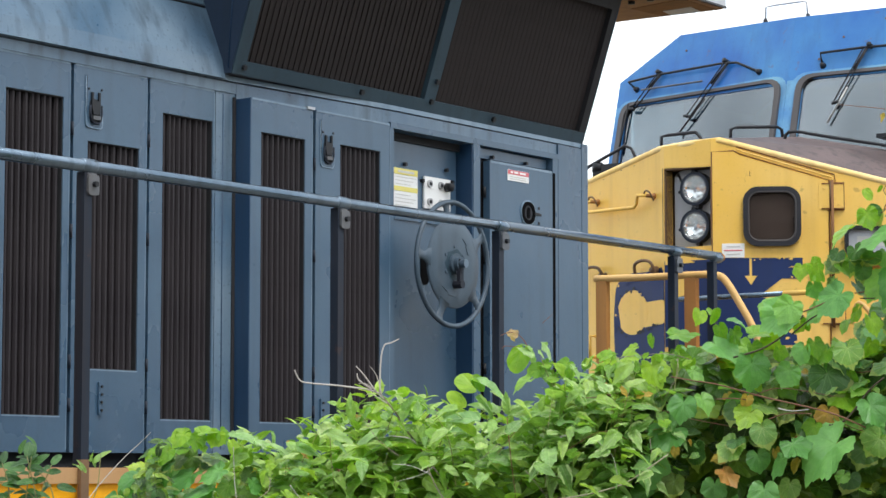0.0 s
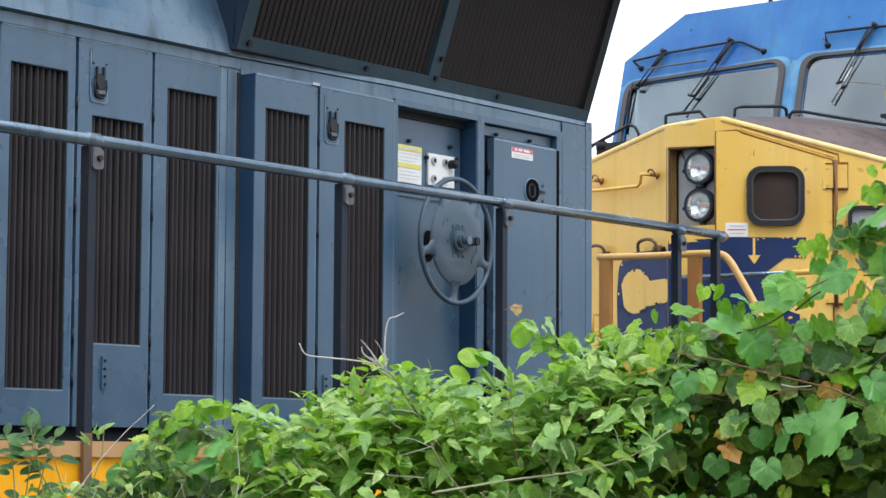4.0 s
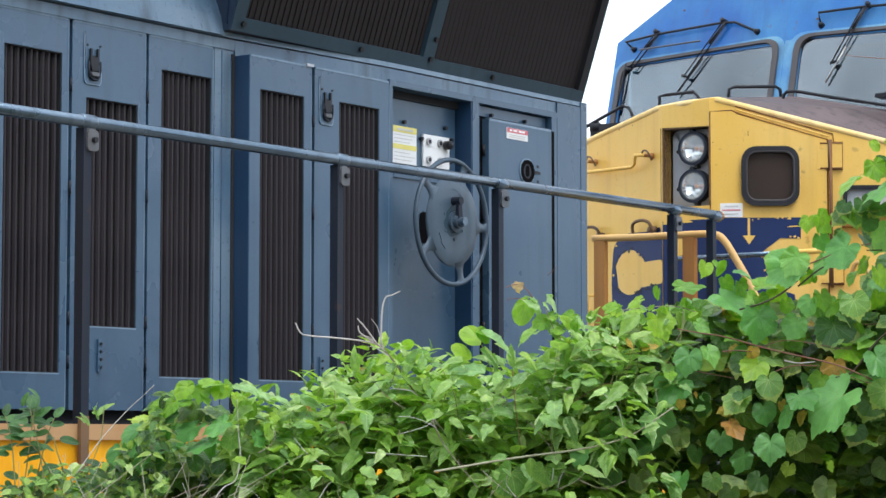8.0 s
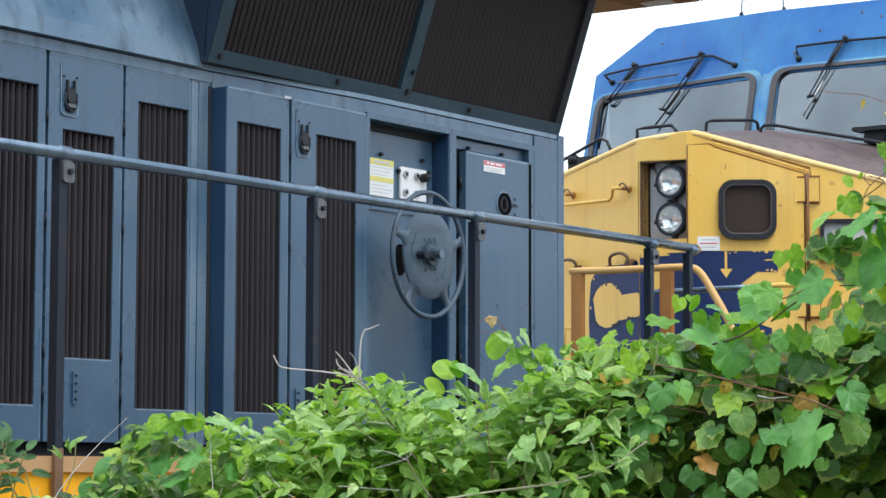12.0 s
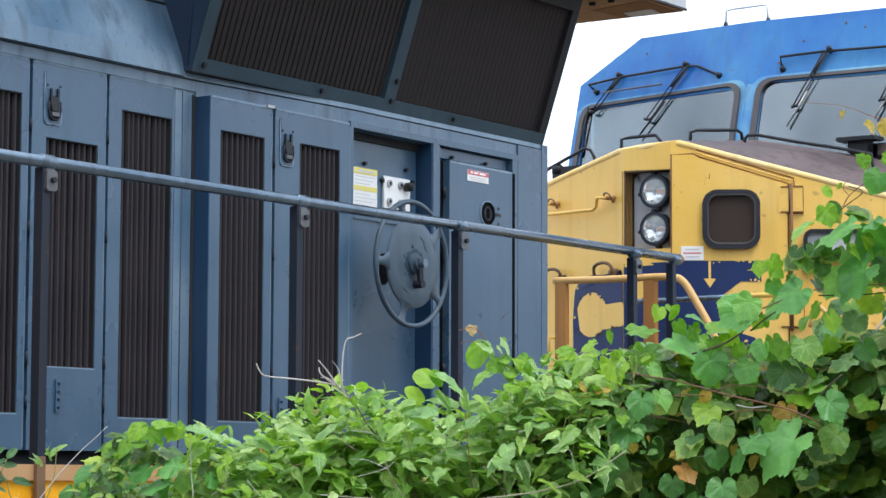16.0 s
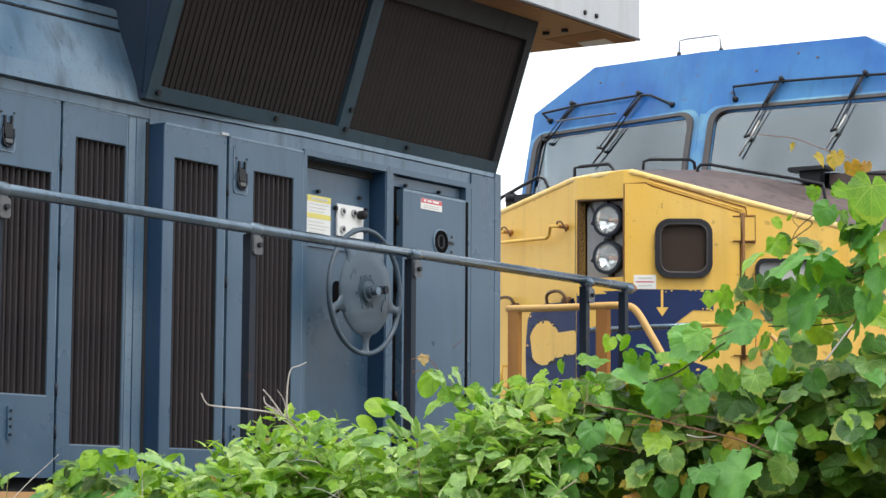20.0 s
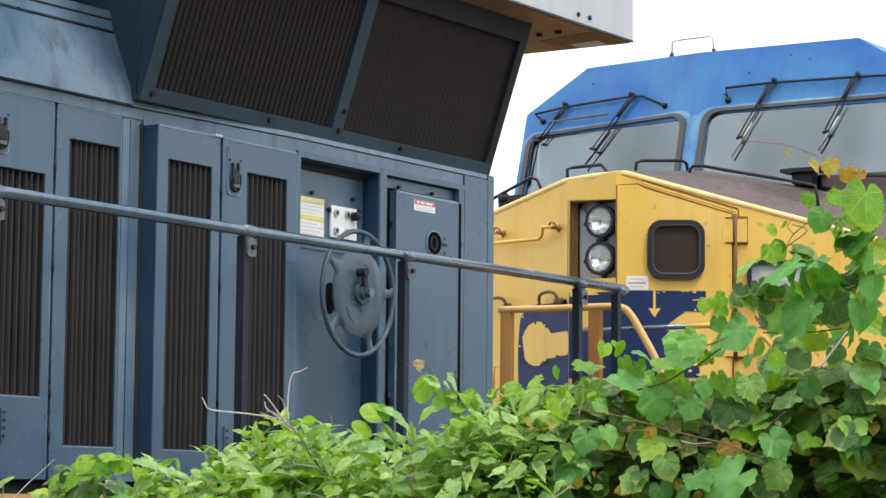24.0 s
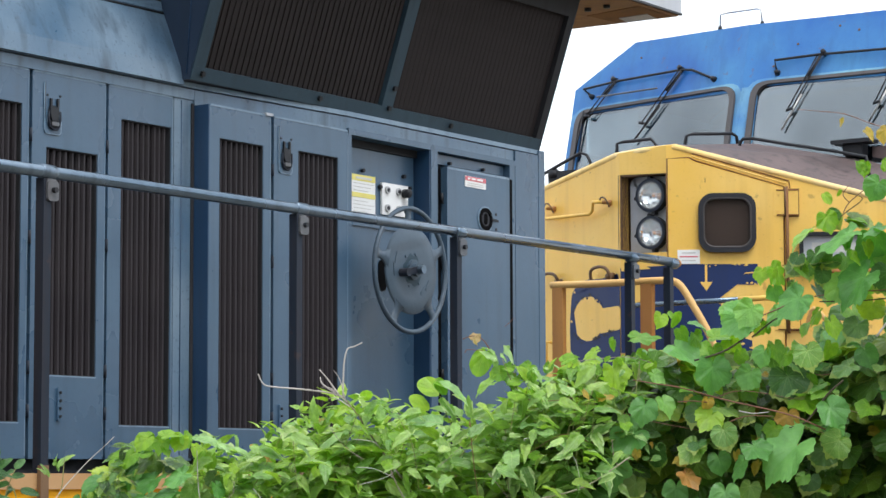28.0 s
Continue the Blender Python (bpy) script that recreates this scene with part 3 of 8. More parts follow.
def door_latch(door, x, z, y=0.0):
    """A drop-handle latch: thin plate, dark pocket, two-pronged keeper and a hanging bail."""
    side = Sheet((0, y, 0), (1, 0, 0), (0, 0, 1))
    tray = part("latch_plate", panel(side, rounded(x - 0.046, x + 0.044, z - 0.097, z + 0.10, 0.012), -0.001, 0.004, 0.0015), GREY, door)
    # pale and black bars paint the light and shade of the pressed rim
    part("plate_edge", bar([side.at(x - 0.046, z + 0.095, 0.003), side.at(x - 0.046, z - 0.085, 0.003), side.at(x - 0.034, z - 0.097, 0.003), side.at(x + 0.034, z - 0.097, 0.003), side.at(x + 0.044, z - 0.085, 0.003), side.at(x + 0.044, z - 0.02, 0.003)], 0.0022, 6), WORN_HIGHLIGHT, tray)
    part("plate_shade", bar([side.at(x - 0.043, z + 0.097, 0.004), side.at(x - 0.043, z - 0.04, 0.004)], 0.0018, 6), BLACK, tray)
    part("latch_pocket", panel(side, rounded(x - 0.027, x + 0.030, z - 0.080, z + 0.012, 0.018), 0.004, 0.0055), BLACK, tray)
    for dx, dz in ((-0.033, 0.048), (0.036, 0.050)):
        part("rivet", knob(side, x + dx, z + dz, 0.0045, 0.004, 0.008, 8), BLACK, tray)
    keeper = slab(bmesh.new(), side, [(x - 0.022, z + 0.036), (x - 0.022, z - 0.02), (x - 0.014, z - 0.046), (x + 0.016, z - 0.046), (x + 0.024, z - 0.02), (x + 0.024, z + 0.038), (x + 0.015, z + 0.038), (x + 0.015, z + 0.006), (x - 0.013, z + 0.006), (x - 0.013, z + 0.036)], 0.0055, 0.013)
    part("keeper", keeper, BLACK, door, "black latch keeper with two prongs")
    bail = [(-0.029, -0.012), (-0.031, -0.045), (-0.024, -0.070), (-0.006, -0.080), (0.014, -0.079), (0.028, -0.066), (0.033, -0.042), (0.032, -0.01)]
    part("bail", bar([side.at(x + u, z + v, 0.011) for u, v in bail], 0.0042, 6), POST, door, "worn drop handle")
    return part("bail_grip", panel(side, rounded(x - 0.019, x + 0.021, z - 0.066, z - 0.051, 0.006), 0.0125, 0.017, 0.002), CLAMP, door)


d1 = hood_door(6.324, 6.710, 6.378, 6.674, 1.963, 3.137, 0.078, 3.268)
d2 = hood_door(6.728, 7.133, 6.805, 7.089, 2.140, 2.989, 0.078, 3.268)
d3 = hood_door(7.149, 7.532, 7.224, 7.520, 1.961, 3.144, 0.078, 3.268)
d4 = hood_door(7.662, 8.062, 7.728, 8.012, 1.958, 3.120)
d5 = hood_door(8.082, 8.602, 8.249, 8.530, 1.958, 3.126)
door_latch(d2, 6.836, 3.135, 0.078)
door_latch(d5, 8.158, 3.115)
for dd, x, z, y in ((d2, 6.884, 2.033, 0.078), (d5, 8.125, 2.0, 0.0)):
    side = Sheet((0, y, 0), (1, 0, 0), (0, 0, 1))
    lock = part("door_lock", panel(side, rounded(x - 0.010, x + 0.010, z - 0.062, z + 0.062, 0.005), 0.0, 0.009, 0.002), GREY, dd)
    for k in (-0.044, -0.014, 0.014, 0.044):
        part("lock_bolt", knob(side, x + 0.003, z + k, 0.0055, 0.009, 0.014, 8), BLACK, lock)
for dd, x, y in ((d3, 7.141, 0.076), (d1, 6.719, 0.076), (d4, 8.072, -0.002)):
    for z in (1.98, 2.14, 2.62, 3.0):
        part("hinge", bar([(x, y, z), (x, y, z + 0.05)], 0.006, 8), POST, dd)
part("drip_strip", panel(SIDE, rect(8.02, 8.066, 3.247, 3.258), -0.02, 0.010, 0.002), PLATE, d4)

# the recess with the hand brake
part("brake_recess", panel(SIDE, rect(8.62, 9.237, 1.83, 3.24), -0.12, -0.09), GREY, loco, "recessed slate blue panel behind the brake wheel")
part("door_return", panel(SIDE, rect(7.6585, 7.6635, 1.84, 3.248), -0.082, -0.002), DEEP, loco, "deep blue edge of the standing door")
part("door_gap", panel(SIDE, rect(7.641, 7.6575, 1.84, 3.255), -0.0785, -0.0735), DARK, loco)
part("door_gap", panel(SIDE, rect(6.314, 6.324, 1.84, 3.255), -0.13, -0.10), DARK, loco)
part("recess_left_frame", panel(SIDE, rect(8.604, 8.628, 1.83, 3.24), -0.12, 0.0, 0.003), GREY, loco)
part("recess_frame", panel(SIDE, rect(9.237, 9.291, 1.83, 3.24), -0.13, 0.0, 0.004), GREY, loco)
part("recess_lintel", panel(SIDE, rect(8.604, 9.95, 3.236, 3.262), -0.13, 0.002, 0.004), GREY, loco)
part("end_frame", panel(SIDE, rect(9.899, 9.945, 1.83, 3.236), -0.13, 0.0, 0.004), GREY, loco)
part("end_panel", panel(SIDE, rect(9.952, HOOD_END, 1.83, 3.311), -0.13, -0.002, 0.005), GREY, loco)
plate = part("mounting_plate", panel(SIDE, rect(8.632, 9.215, 2.86, 3.225), -0.09, -0.082, 0.002), GREY, loco)
for x, z in ((8.815, 3.105), (9.13, 3.11), (8.945, 3.045), (9.175, 3.06), (9.165, 2.96)):
    part("plate_bolt", knob(SIDE, x, z, 0.009, -0.082, -0.066, 8), BLACK, plate)
notice = part("notice", panel(SIDE, rect(8.736, 8.913, 2.905, 3.085), -0.082, -0.078), WHITE, loco, "white notice with yellow bands and grey lines of print")
for z0, z1 in ((3.058, 3.085), (2.985, 3.006)):
    part("notice_band", panel(SIDE, rect(8.737, 8.912, z0, z1), -0.078, -0.0765), STRIPE, notice)
for k in range(9):
    z = 3.048 - k * 0.0155
    if not 2.975 < z < 3.012:
        part("print_line", panel(SIDE, rect(8.748, 8.90 - 0.02 * ((k * 7) % 3), z - 0.003, z), -0.078, -0.0768), INK, notice)
part("print_line", panel(SIDE, rect(8.765, 8.885, 3.066, 3.076), -0.0765, -0.0755), INK, notice)
valve = part("switch_plate", panel(SIDE, rect(8.955, 9.155, 2.925, 3.067), -0.08, -0.07, 0.003), WHITE, loco, "pale metal plate with four push buttons")
for x, z in ((8.99, 3.035), (9.075, 3.035), (8.99, 2.955), (9.075, 2.955)):
    part("button_ring", ring(SIDE, rounded(x - 0.016, x + 0.016, z - 0.016, z + 0.016, 0.015, 5), rounded(x - 0.010, x + 0.010, z - 0.010, z + 0.010, 0.0095, 5), -0.07, -0.060), STEEL, valve)
    part("push_button", knob(SIDE, x, z, 0.0090, -0.07, -0.058, 12), RUBBER, valve)
part("switch_lever", bar([SIDE.at(9.118, 3.03, -0.066), SIDE.at(9.118, 3.03, -0.035), SIDE.at(9.118, 3.028, -0.030)], [0.020, 0.020, 0.014], 12), BLACK, valve)
# flat near-black patch: the hole's dark inside put into the colour
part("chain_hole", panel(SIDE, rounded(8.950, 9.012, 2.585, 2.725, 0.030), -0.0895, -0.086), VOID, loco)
# dark strip that paints the shade under the lintel
part("lintel_gap", panel(SIDE, rect(8.63, 9.232, 3.202, 3.2355), -0.088, -0.070), DARK, loco)
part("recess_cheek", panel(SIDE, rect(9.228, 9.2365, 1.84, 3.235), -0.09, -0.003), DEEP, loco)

# electrical box; near-black on its recess and gap strips paints their shade
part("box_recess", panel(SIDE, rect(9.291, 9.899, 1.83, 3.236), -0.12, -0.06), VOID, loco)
ebox = part("cabinet_door", panel(SIDE, rect(9.335, 9.862, 1.86, 3.168), -0.06, 0.022, 0.008), GREY, loco, "flush slate blue equipment box door")
part("worn_edge", panel(SIDE, rect(9.34, 9.858, 3.160, 3.170), 0.0, 0.0235, 0.001), WORN_HIGHLIGHT, ebox)
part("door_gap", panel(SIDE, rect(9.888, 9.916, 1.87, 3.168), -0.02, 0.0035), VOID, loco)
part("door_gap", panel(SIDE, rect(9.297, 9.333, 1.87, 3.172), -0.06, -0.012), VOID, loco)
part("top_strap", panel(SIDE, rect(9.30, 9.89, 3.185, 3.23), -0.06, -0.03, 0.003), GREY, ebox)
for x in (9.42, 9.70):
    part("strap_bolt", knob(SIDE, x, 3.195, 0.008, -0.03, -0.012, 8), BLACK, ebox)
warn = part("warning_label", panel(SIDE, rect(9.478, 9.654, 3.093, 3.143), 0.022, 0.025), WHITE, loco, "small white label with a red heading")
part("label_heading", panel(SIDE, rect(9.480, 9.652, 3.122, 3.142), 0.025, 0.0265), RED, warn)
for k in range(2):
    part("print_line", panel(SIDE, rect(9.495, 9.63, 3.100 + k * 0.009, 3.104 + k * 0.009), 0.025, 0.0262), INK, warn)
for u0, u1 in ((9.500, 9.518), (9.530, 9.562), (9.575, 9.625)):
    part("heading_print", panel(SIDE, rect(u0, u1, 3.128, 3.137), 0.0265, 0.0275), WHITE, warn)
dial = part("key_switch", ring(SIDE, rounded(9.592, 9.704, 2.904, 3.008, 0.05, 6), rounded(9.612, 9.684, 2.922, 2.99, 0.033, 6), 0.022, 0.030), VOID, loco, "round black key switch")
part("switch_face", knob(SIDE, 9.648, 2.956, 0.037, 0.022, 0.026, 16), RUBBER, dial)
part("switch_bezel", ring(SIDE, rounded(9.586, 9.710, 2.898, 3.014, 0.056, 6), rounded(9.592, 9.704, 2.904, 3.008, 0.05, 6), 0.022, 0.027), WORN_HIGHLIGHT, dial)
part("keyhole", panel(SIDE, rounded(9.634, 9.662, 2.930, 2.982, 0.0138), 0.026, 0.0285), VOID, dial)
part("switch_arm", panel(SIDE, rect(9.695, 9.735, 2.950, 2.962), 0.024, 0.034, 0.002), BLACK, dial)
for u, v, w in ((9.735, 2.985, 0.03), (9.745, 2.955, 0.04), (9.735, 2.915, 0.03)):
    part("switch_mark", panel(SIDE, rect(u, u + w * 0.45, v - 0.006, v + 0.006), 0.0225, 0.0245), BLACK, ebox)
for z in (2.2, 2.7, 3.0):
    part("box_hinge", bar([SIDE.at(9.325, z, 0.0), SIDE.at(9.325, z + 0.05, 0.0)], 0.007, 8), BLACK, ebox)

# brake wheel: turns all through
WHEEL = (8.892, -0.125, 2.662)
wheel = part("brake_wheel", bar([(0.27 * math.cos(a), 0, 0.27 * math.sin(a)) for a in (math.tau * k / 48 for k in range(48))], 0.0112, 10, True), CAST, loco, "slate blue steel hand brake wheel with five spokes")
wheel.location = WHEEL


def wheel_disc():
    """A dished plate with five short spokes out to the rim."""
    bm = bmesh.new()
    rings = []
    for r, y in ((0.0, -0.010), (0.07, -0.010), (0.13, -0.0095), (0.188, -0.009), (0.194, -0.005)):
        rings.append([bm.verts.new((r * math.cos(math.tau * k / 40), y, r * math.sin(math.tau * k / 40))) for k in range(40)] if r else [bm.verts.new((0, y, 0))])
    for k in range(40):
        j = (k + 1) % 40
        bm.faces.new((rings[0][0], rings[1][k], rings[1][j]))
        for a, b in zip(rings[1:], rings[2:]):
            bm.faces.new((a[k], a[j], b[j], b[k]))
    for f in bm.faces:
        f.smooth = True
    back = bmesh.ops.duplicate(bm, geom=bm.verts[:] + bm.edges[:] + bm.faces[:])
    for v in back["geom"]:
        if isinstance(v, bmesh.types.BMVert):
            v.co.y += 0.007
    return bm


def wheel_spoke():
    bm = bmesh.new()
    rows = []
    for r, w, y in ((0.176, 0.10, -0.0085), (0.196, 0.062, -0.008), (0.214, 0.040, -0.007), (0.244, 0.036, -0.006), (0.258, 0.052, -0.006), (0.268, 0.10, -0.006)):
        rows.append([bm.verts.new((r, y + dy, s * w / 2)) for s, dy in ((-1, 0.007), (-0.85, -0.001), (0.85, -0.001), (1, 0.007))])
    for a, b in zip(rows, rows[1:]):
        for k in range(3):
            bm.faces.new((a[k], a[k + 1], b[k + 1], b[k]))
    for f in bm.faces:
        f.smooth = True
    return bm


part("wheel_disc", wheel_disc(), CAST, wheel)
spoke = part("spoke", wheel_spoke(), CAST, wheel)
SPOKE0 = 66
spoke.matrix_basis = pose(0, 0, 0, 0, -SPOKE0, 0)
for k in range(1, 5):
    share("spoke", spoke, wheel, pose(0, 0, 0, 0, -SPOKE0 - 72 * k, 0))
FACE = Sheet((0, -0.010, 0), (1, 0, 0), (0, 0, 1))
gr_ = random.Random(6)
part("grease_stain", panel(FACE, [((0.062 + gr_.uniform(-0.008, 0.018)) * math.cos(math.tau * k / 18), (0.062 + gr_.uniform(-0.008, 0.018)) * math.sin(math.tau * k / 18)) for k in range(18)], -0.001, 0.0009), FRAME, wheel, "dark grease round the hub")
hub = knob(FACE, 0, 0, 0.045, 0.0, 0.014, 20)
disc(hub, FACE, 0, 0, 0.03, 0.014, 0.034, 16)
part("hub", soften(hub, 0.003), CAST, wheel)
part("shaft_end", knob(FACE, 0, 0, 0.019, 0.034, 0.062, 14), RAIL, wheel, "worn shaft end")
lever = slab(bmesh.new(), FACE, [(-0.016, -0.02), (0.016, -0.02), (0.013, 0.085), (-0.013, 0.085)], 0.022, 0.038)
disc(lever, FACE, 0, 0.09, 0.018, 0.0, 0.044, 12)
part("release_lever", soften(lever, 0.003), POST, wheel, "dark release lever at the hub")
for k in range(6):
    a = math.tau * (k + 0.5) / 6
    part("disc_bolt", knob(FACE, 0.075 * math.cos(a), 0.075 * math.sin(a), 0.007, -0.001, 0.004, 8), CAST, wheel)
for a0, r in ((60, 0.13), (210, 0.125), (84, 0.142), (228, 0.136)):
    a = radians(a0)
    part("cast_mark", panel(FACE, [(r * math.cos(a + t) + o, r * math.sin(a + t)) for t, o in ((-0.16, 0), (0.16, 0), (0.16, 0.014), (-0.16, 0.014))], -0.006, 0.0022), CAST, wheel)

# upper hood, narrowing to the roof
HOODX = Sheet((0, 0, 0), (0, 1, 0), (0, 0, 1))
prof = [(0.046, 3.318), (0.061, 3.392), (0.160, 3.637), (0.172, 3.700), (0.190, 3.712), (1.610, 3.712), (1.628, 3.700), (1.640, 3.637), (1.739, 3.392), (1.754, 3.318)]
part("upper_hood", panel(HOODX, prof, 2.6, 7.562, 0.006, 2), GREY_TOP, loco, "weather-streaked upper hood narrowing to the roof")
# added dark block that stands for the shade under the roof
part("roof_hatch", block((2.6, 0.34, 3.712), (7.54, 1.46, 4.06), 0.01), CHEEK, loco, "dark navy block added for the shade above the hood")
part("hood_seam", bar([(2.7, 0.149, 3.614), (7.55, 0.149, 3.614)], 0.0035, 6), DARK, loco)
part("hood_seam", bar([(2.7, 0.165, 3.669), (7.55, 0.165, 3.669)], 0.0040, 6), DARK, loco)
part("hood_seam", bar([(2.7, 0.1515, 3.621), (7.55, 0.1515, 3.621)], 0.0030, 6), GREY, loco)
part("cheek_seam", bar([(7.5545, 0.03, 3.36), (7.5545, -0.02, 4.03)], 0.003, 6), DEEP, loco)
part("belt_gap", panel(PLAN, [(2.6, 0.086), (7.66, 0.086), (8.62, 0.02), (10.18, 0.02), (10.18, 0.14), (2.6, 0.14)], 3.3105, 3.317), DARK, loco)

# flared radiators
RAD = Sheet((0, 0.02, 3.34), (1, 0, 0), (0, -0.33, 1))
rprof = [(0.02, 3.338), (-0.218, 4.060), (2.018, 4.060), (1.78, 3.338)]
part("radiator_housing", panel(HOODX, [(y + (0.06 if y < 1 else -0.06), z) for y, z in rprof], 7.566, 10.185), CHEEK, loco)
part("radiator_cheek", panel(HOODX, rprof, 7.556, 7.57), CHEEK, loco)
part("radiator_cheek", panel(HOODX, rprof, 10.178, 10.192), CHEEK, loco)
frame_bm = bmesh.new()
slab(frame_bm, RAD, rect(7.56, 10.19, -0.002, 0.055), -0.05, 0.006)
part("radiator_frame", soften(frame_bm, 0.003), FRAME, loco)
# header and end post: overhang shade put into their colour
part("radiator_header", panel(RAD, rect(7.56, 10.19, 0.66, 0.758), -0.05, 0.006, 0.003), SHADED_FRAME, loco)
for u0, u1, m in ((7.56, 7.632, FRAME), (8.852, 8.932, FRAME), (10.135, 10.19, SHADED_FRAME)):
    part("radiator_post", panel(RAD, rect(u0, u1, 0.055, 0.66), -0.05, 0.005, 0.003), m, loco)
part("post_edge", bar([RAD.at(10.187, 0.0, 0.004), RAD.at(10.187, 0.75, 0.004)], 0.004, 6), FRAME, loco)
for u, v in ((7.62, 0.03), (8.4, 0.03), (8.9, 0.05), (8.905, 0.14), (9.4, 0.03)):
    part("frame_bolt", knob(RAD, u, v, 0.012, 0.006, 0.018, 8), BLACK, loco)
for u0, u1 in ((7.632, 8.852), (8.932, 10.135)):
    screen = part("radiator_screen", panel(RAD, rect(u0, u1, 0.055, 0.66), -0.03, -0.020), MESH, loco, "dark brown radiator screen of fine upright ribs")
    first = None
    count = int((u1 - u0) / 0.034)
    for i in range(count):
        cu = u0 + (u1 - u0) * (i + 0.5) / count
        if first is None:
            first = part("rib", panel(RAD, [(-0.012, 0.055), (0.008, 0.055), (0.008, 0.66), (-0.012, 0.66)], -0.020, -0.0145 if u0 < 8 else -0.0188), MESH, screen)
            first.matrix_basis = pose(cu, 0, 0)
        else:
            share("rib", first, screen, pose(cu, 0, 0))

# radiator roof: overhangs the front and the end
roof = part("radiator_roof", block((7.25, -0.395, 4.0705), (10.89, 2.195, 4.36), 0.010, 2), PLATE, loco, "pale grey radiator roof with a tan soffit")
part("soffit", block((7.27, -0.384, 4.060), (10.878, 2.184, 4.069)), SOFFIT, roof, "stained tan underside of the roof")
part("drip_edge", block((7.25, -0.398, 4.064), (10.893, -0.388, 4.0745), 0.002), BLACK, roof)
for x, z in ((10.334, 4.112), (10.445, 4.114), (10.439, 4.225), (9.6, 4.11), (9.7, 4.11), (10.33, 4.225)):
    part("roof_bolt", bar([(x, -0.395, z), (x, -0.404, z)], 0.012, 8), BLACK, roof)
# pale quad paints a reflection on the underside
part("soffit_patch", panel(Sheet((0, 0, 4.060), (1, 0, 0), (0, 1, 0), True), [(10.72, -0.29), (10.86, -0.27), (10.86, -0.10), (10.74, -0.12)], 0.0, 0.004), PLATE, roof, "pale patch painted as a reflection")
part("soffit_stain", panel(Sheet((0, 0, 4.060), (1, 0, 0), (0, 1, 0), True), [(10.52, -0.36), (10.87, -0.36), (10.87, -0.05), (10.60, -0.02)], 0.0, 0.002), RUSTLINE, roof, "rust-stained plate")
for x, y in ((10.436, -0.12), (10.419, -0.236)):
    part("soffit_bolt", bar([(x, y, 4.060), (x, y, 4.045)], 0.018, 8), BLACK, roof)

# walkway, sill and running gear
part("walkway", block((1.2, -0.6, 1.69), (11.3, 2.4, 1.745), 0.006), BLACK, loco)
part("walkway_edge", block((1.2, -0.645, 1.722), (11.3, -0.6, 1.774), 0.006, 2), LIP, loco)
part("side_sill", block((1.2, -0.63, 1.22), (11.3, -0.56, 1.722), 0.01), SILL, loco, "amber yellow painted side sill")
part("side_sill", block((1.2, 2.36, 1.22), (11.3, 2.43, 1.722), 0.01), SILL, loco)
part("underframe", block((1.3, -0.4, 1.0), (11.25, 2.2, 1.69)), BLACK, loco)
for x in (8.6,):
    truck = part("truck_frame", block((x - 2.2, -0.2, 0.6), (x + 2.2, 2.0, 1.05), 0.04), BLACK, loco)
    for k in (-1.7, 0, 1.7):
        for y in (0.08, 1.58):
            part("wheel", bar([(x + k, y, 0.86), (x + k, y + 0.14, 0.86)], 0.5, 28), STEEL, truck)

# handrail
RY, RZ = -0.6, 2.772
rail = part("handrail", bar([(4.2, RY, RZ - 0.002), (7.47, RY, RZ), (10.425, RY, RZ + 0.008)], 0.0205, 14), RAIL, loco, "slate blue tubular handrail")
for x in (6.083, 7.471, 8.559, 10.002, 10.39):
    part("rail_collar", bar([(x - 0.035, RY, RZ), (x - 0.03, RY, RZ), (x + 0.03, RY, RZ), (x + 0.035, RY, RZ)], [0.021, 0.0245, 0.0245, 0.021], 14), RAIL, rail)
part("rail_end", bar([(10.42, RY, RZ + 0.008), (10.45, RY, RZ + 0.004)], [0.022, 0.018], 12), TAN, rail, "bare tan tip of the handrail")


def rail_post(x, plated=True):
    bm = box(bmesh.new(), (x - 0.022, RY - 0.012, 1.42), (x + 0.010, RY + 0.024, RZ - 0.022))
    box(bm, (x + 0.0125, RY - 0.008, 1.42), (x + 0.019, RY - 0.002, RZ - 0.07))
    post = part("rail_post", soften(bm, 0.003), POST, loco, "dark steel handrail post")
    part("post_foot", block((x - 0.074, RY - 0.062, 1.56), (x - 0.036, RY - 0.047, 1.80), 0.003), IRON, post, "rusted foot bolted to the sill")
    if plated:
        part("clamp_plate", panel(SIDE, rounded(x - 0.012, x + 0.040, RZ - 0.098, RZ - 0.030, 0.012), -RY + 0.012, -RY + 0.022, 0.002), CLAMP, post)
        part("clamp_bolt", knob(SIDE, x + 0.014, RZ - 0.062, 0.010, -RY + 0.022, -RY + 0.036, 8), BLACK, post)
        part("clamp_saddle", bar([(x - 0.008, RY, RZ - 0.028), (x + 0.036, RY, RZ - 0.028)], 0.014, 8), CLAMP, post)
    return post


for x in (6.078, 7.458, 8.548, 9.995):
    rail_post(x)
rail_post(10.365, False)


# ---- the yellow and blue locomotive that faces it ----
other = thing("locomotive", "yellow locomotive with blue cab and faded navy nose markings", "locomotive")
sn, cs = (lambda a: math.sin(radians(a))), (lambda a: math.cos(radians(a)))
NR = Sheet((12.82, 0.762, 0), (sn(30), -cs(30), 0), (0, 0, 1))
NL = Sheet((12.82, 1.078, 0), (sn(25), cs(25), 0), (0, 0, 1), True)
NC = Sheet((12.82, 0.92, 0), (0, -1, 0), (0, 0, 1))
CR = Sheet((14.05, 0.89, 4.2), (sn(4), -cs(4), 0), (sn(16), 0, cs(16)))
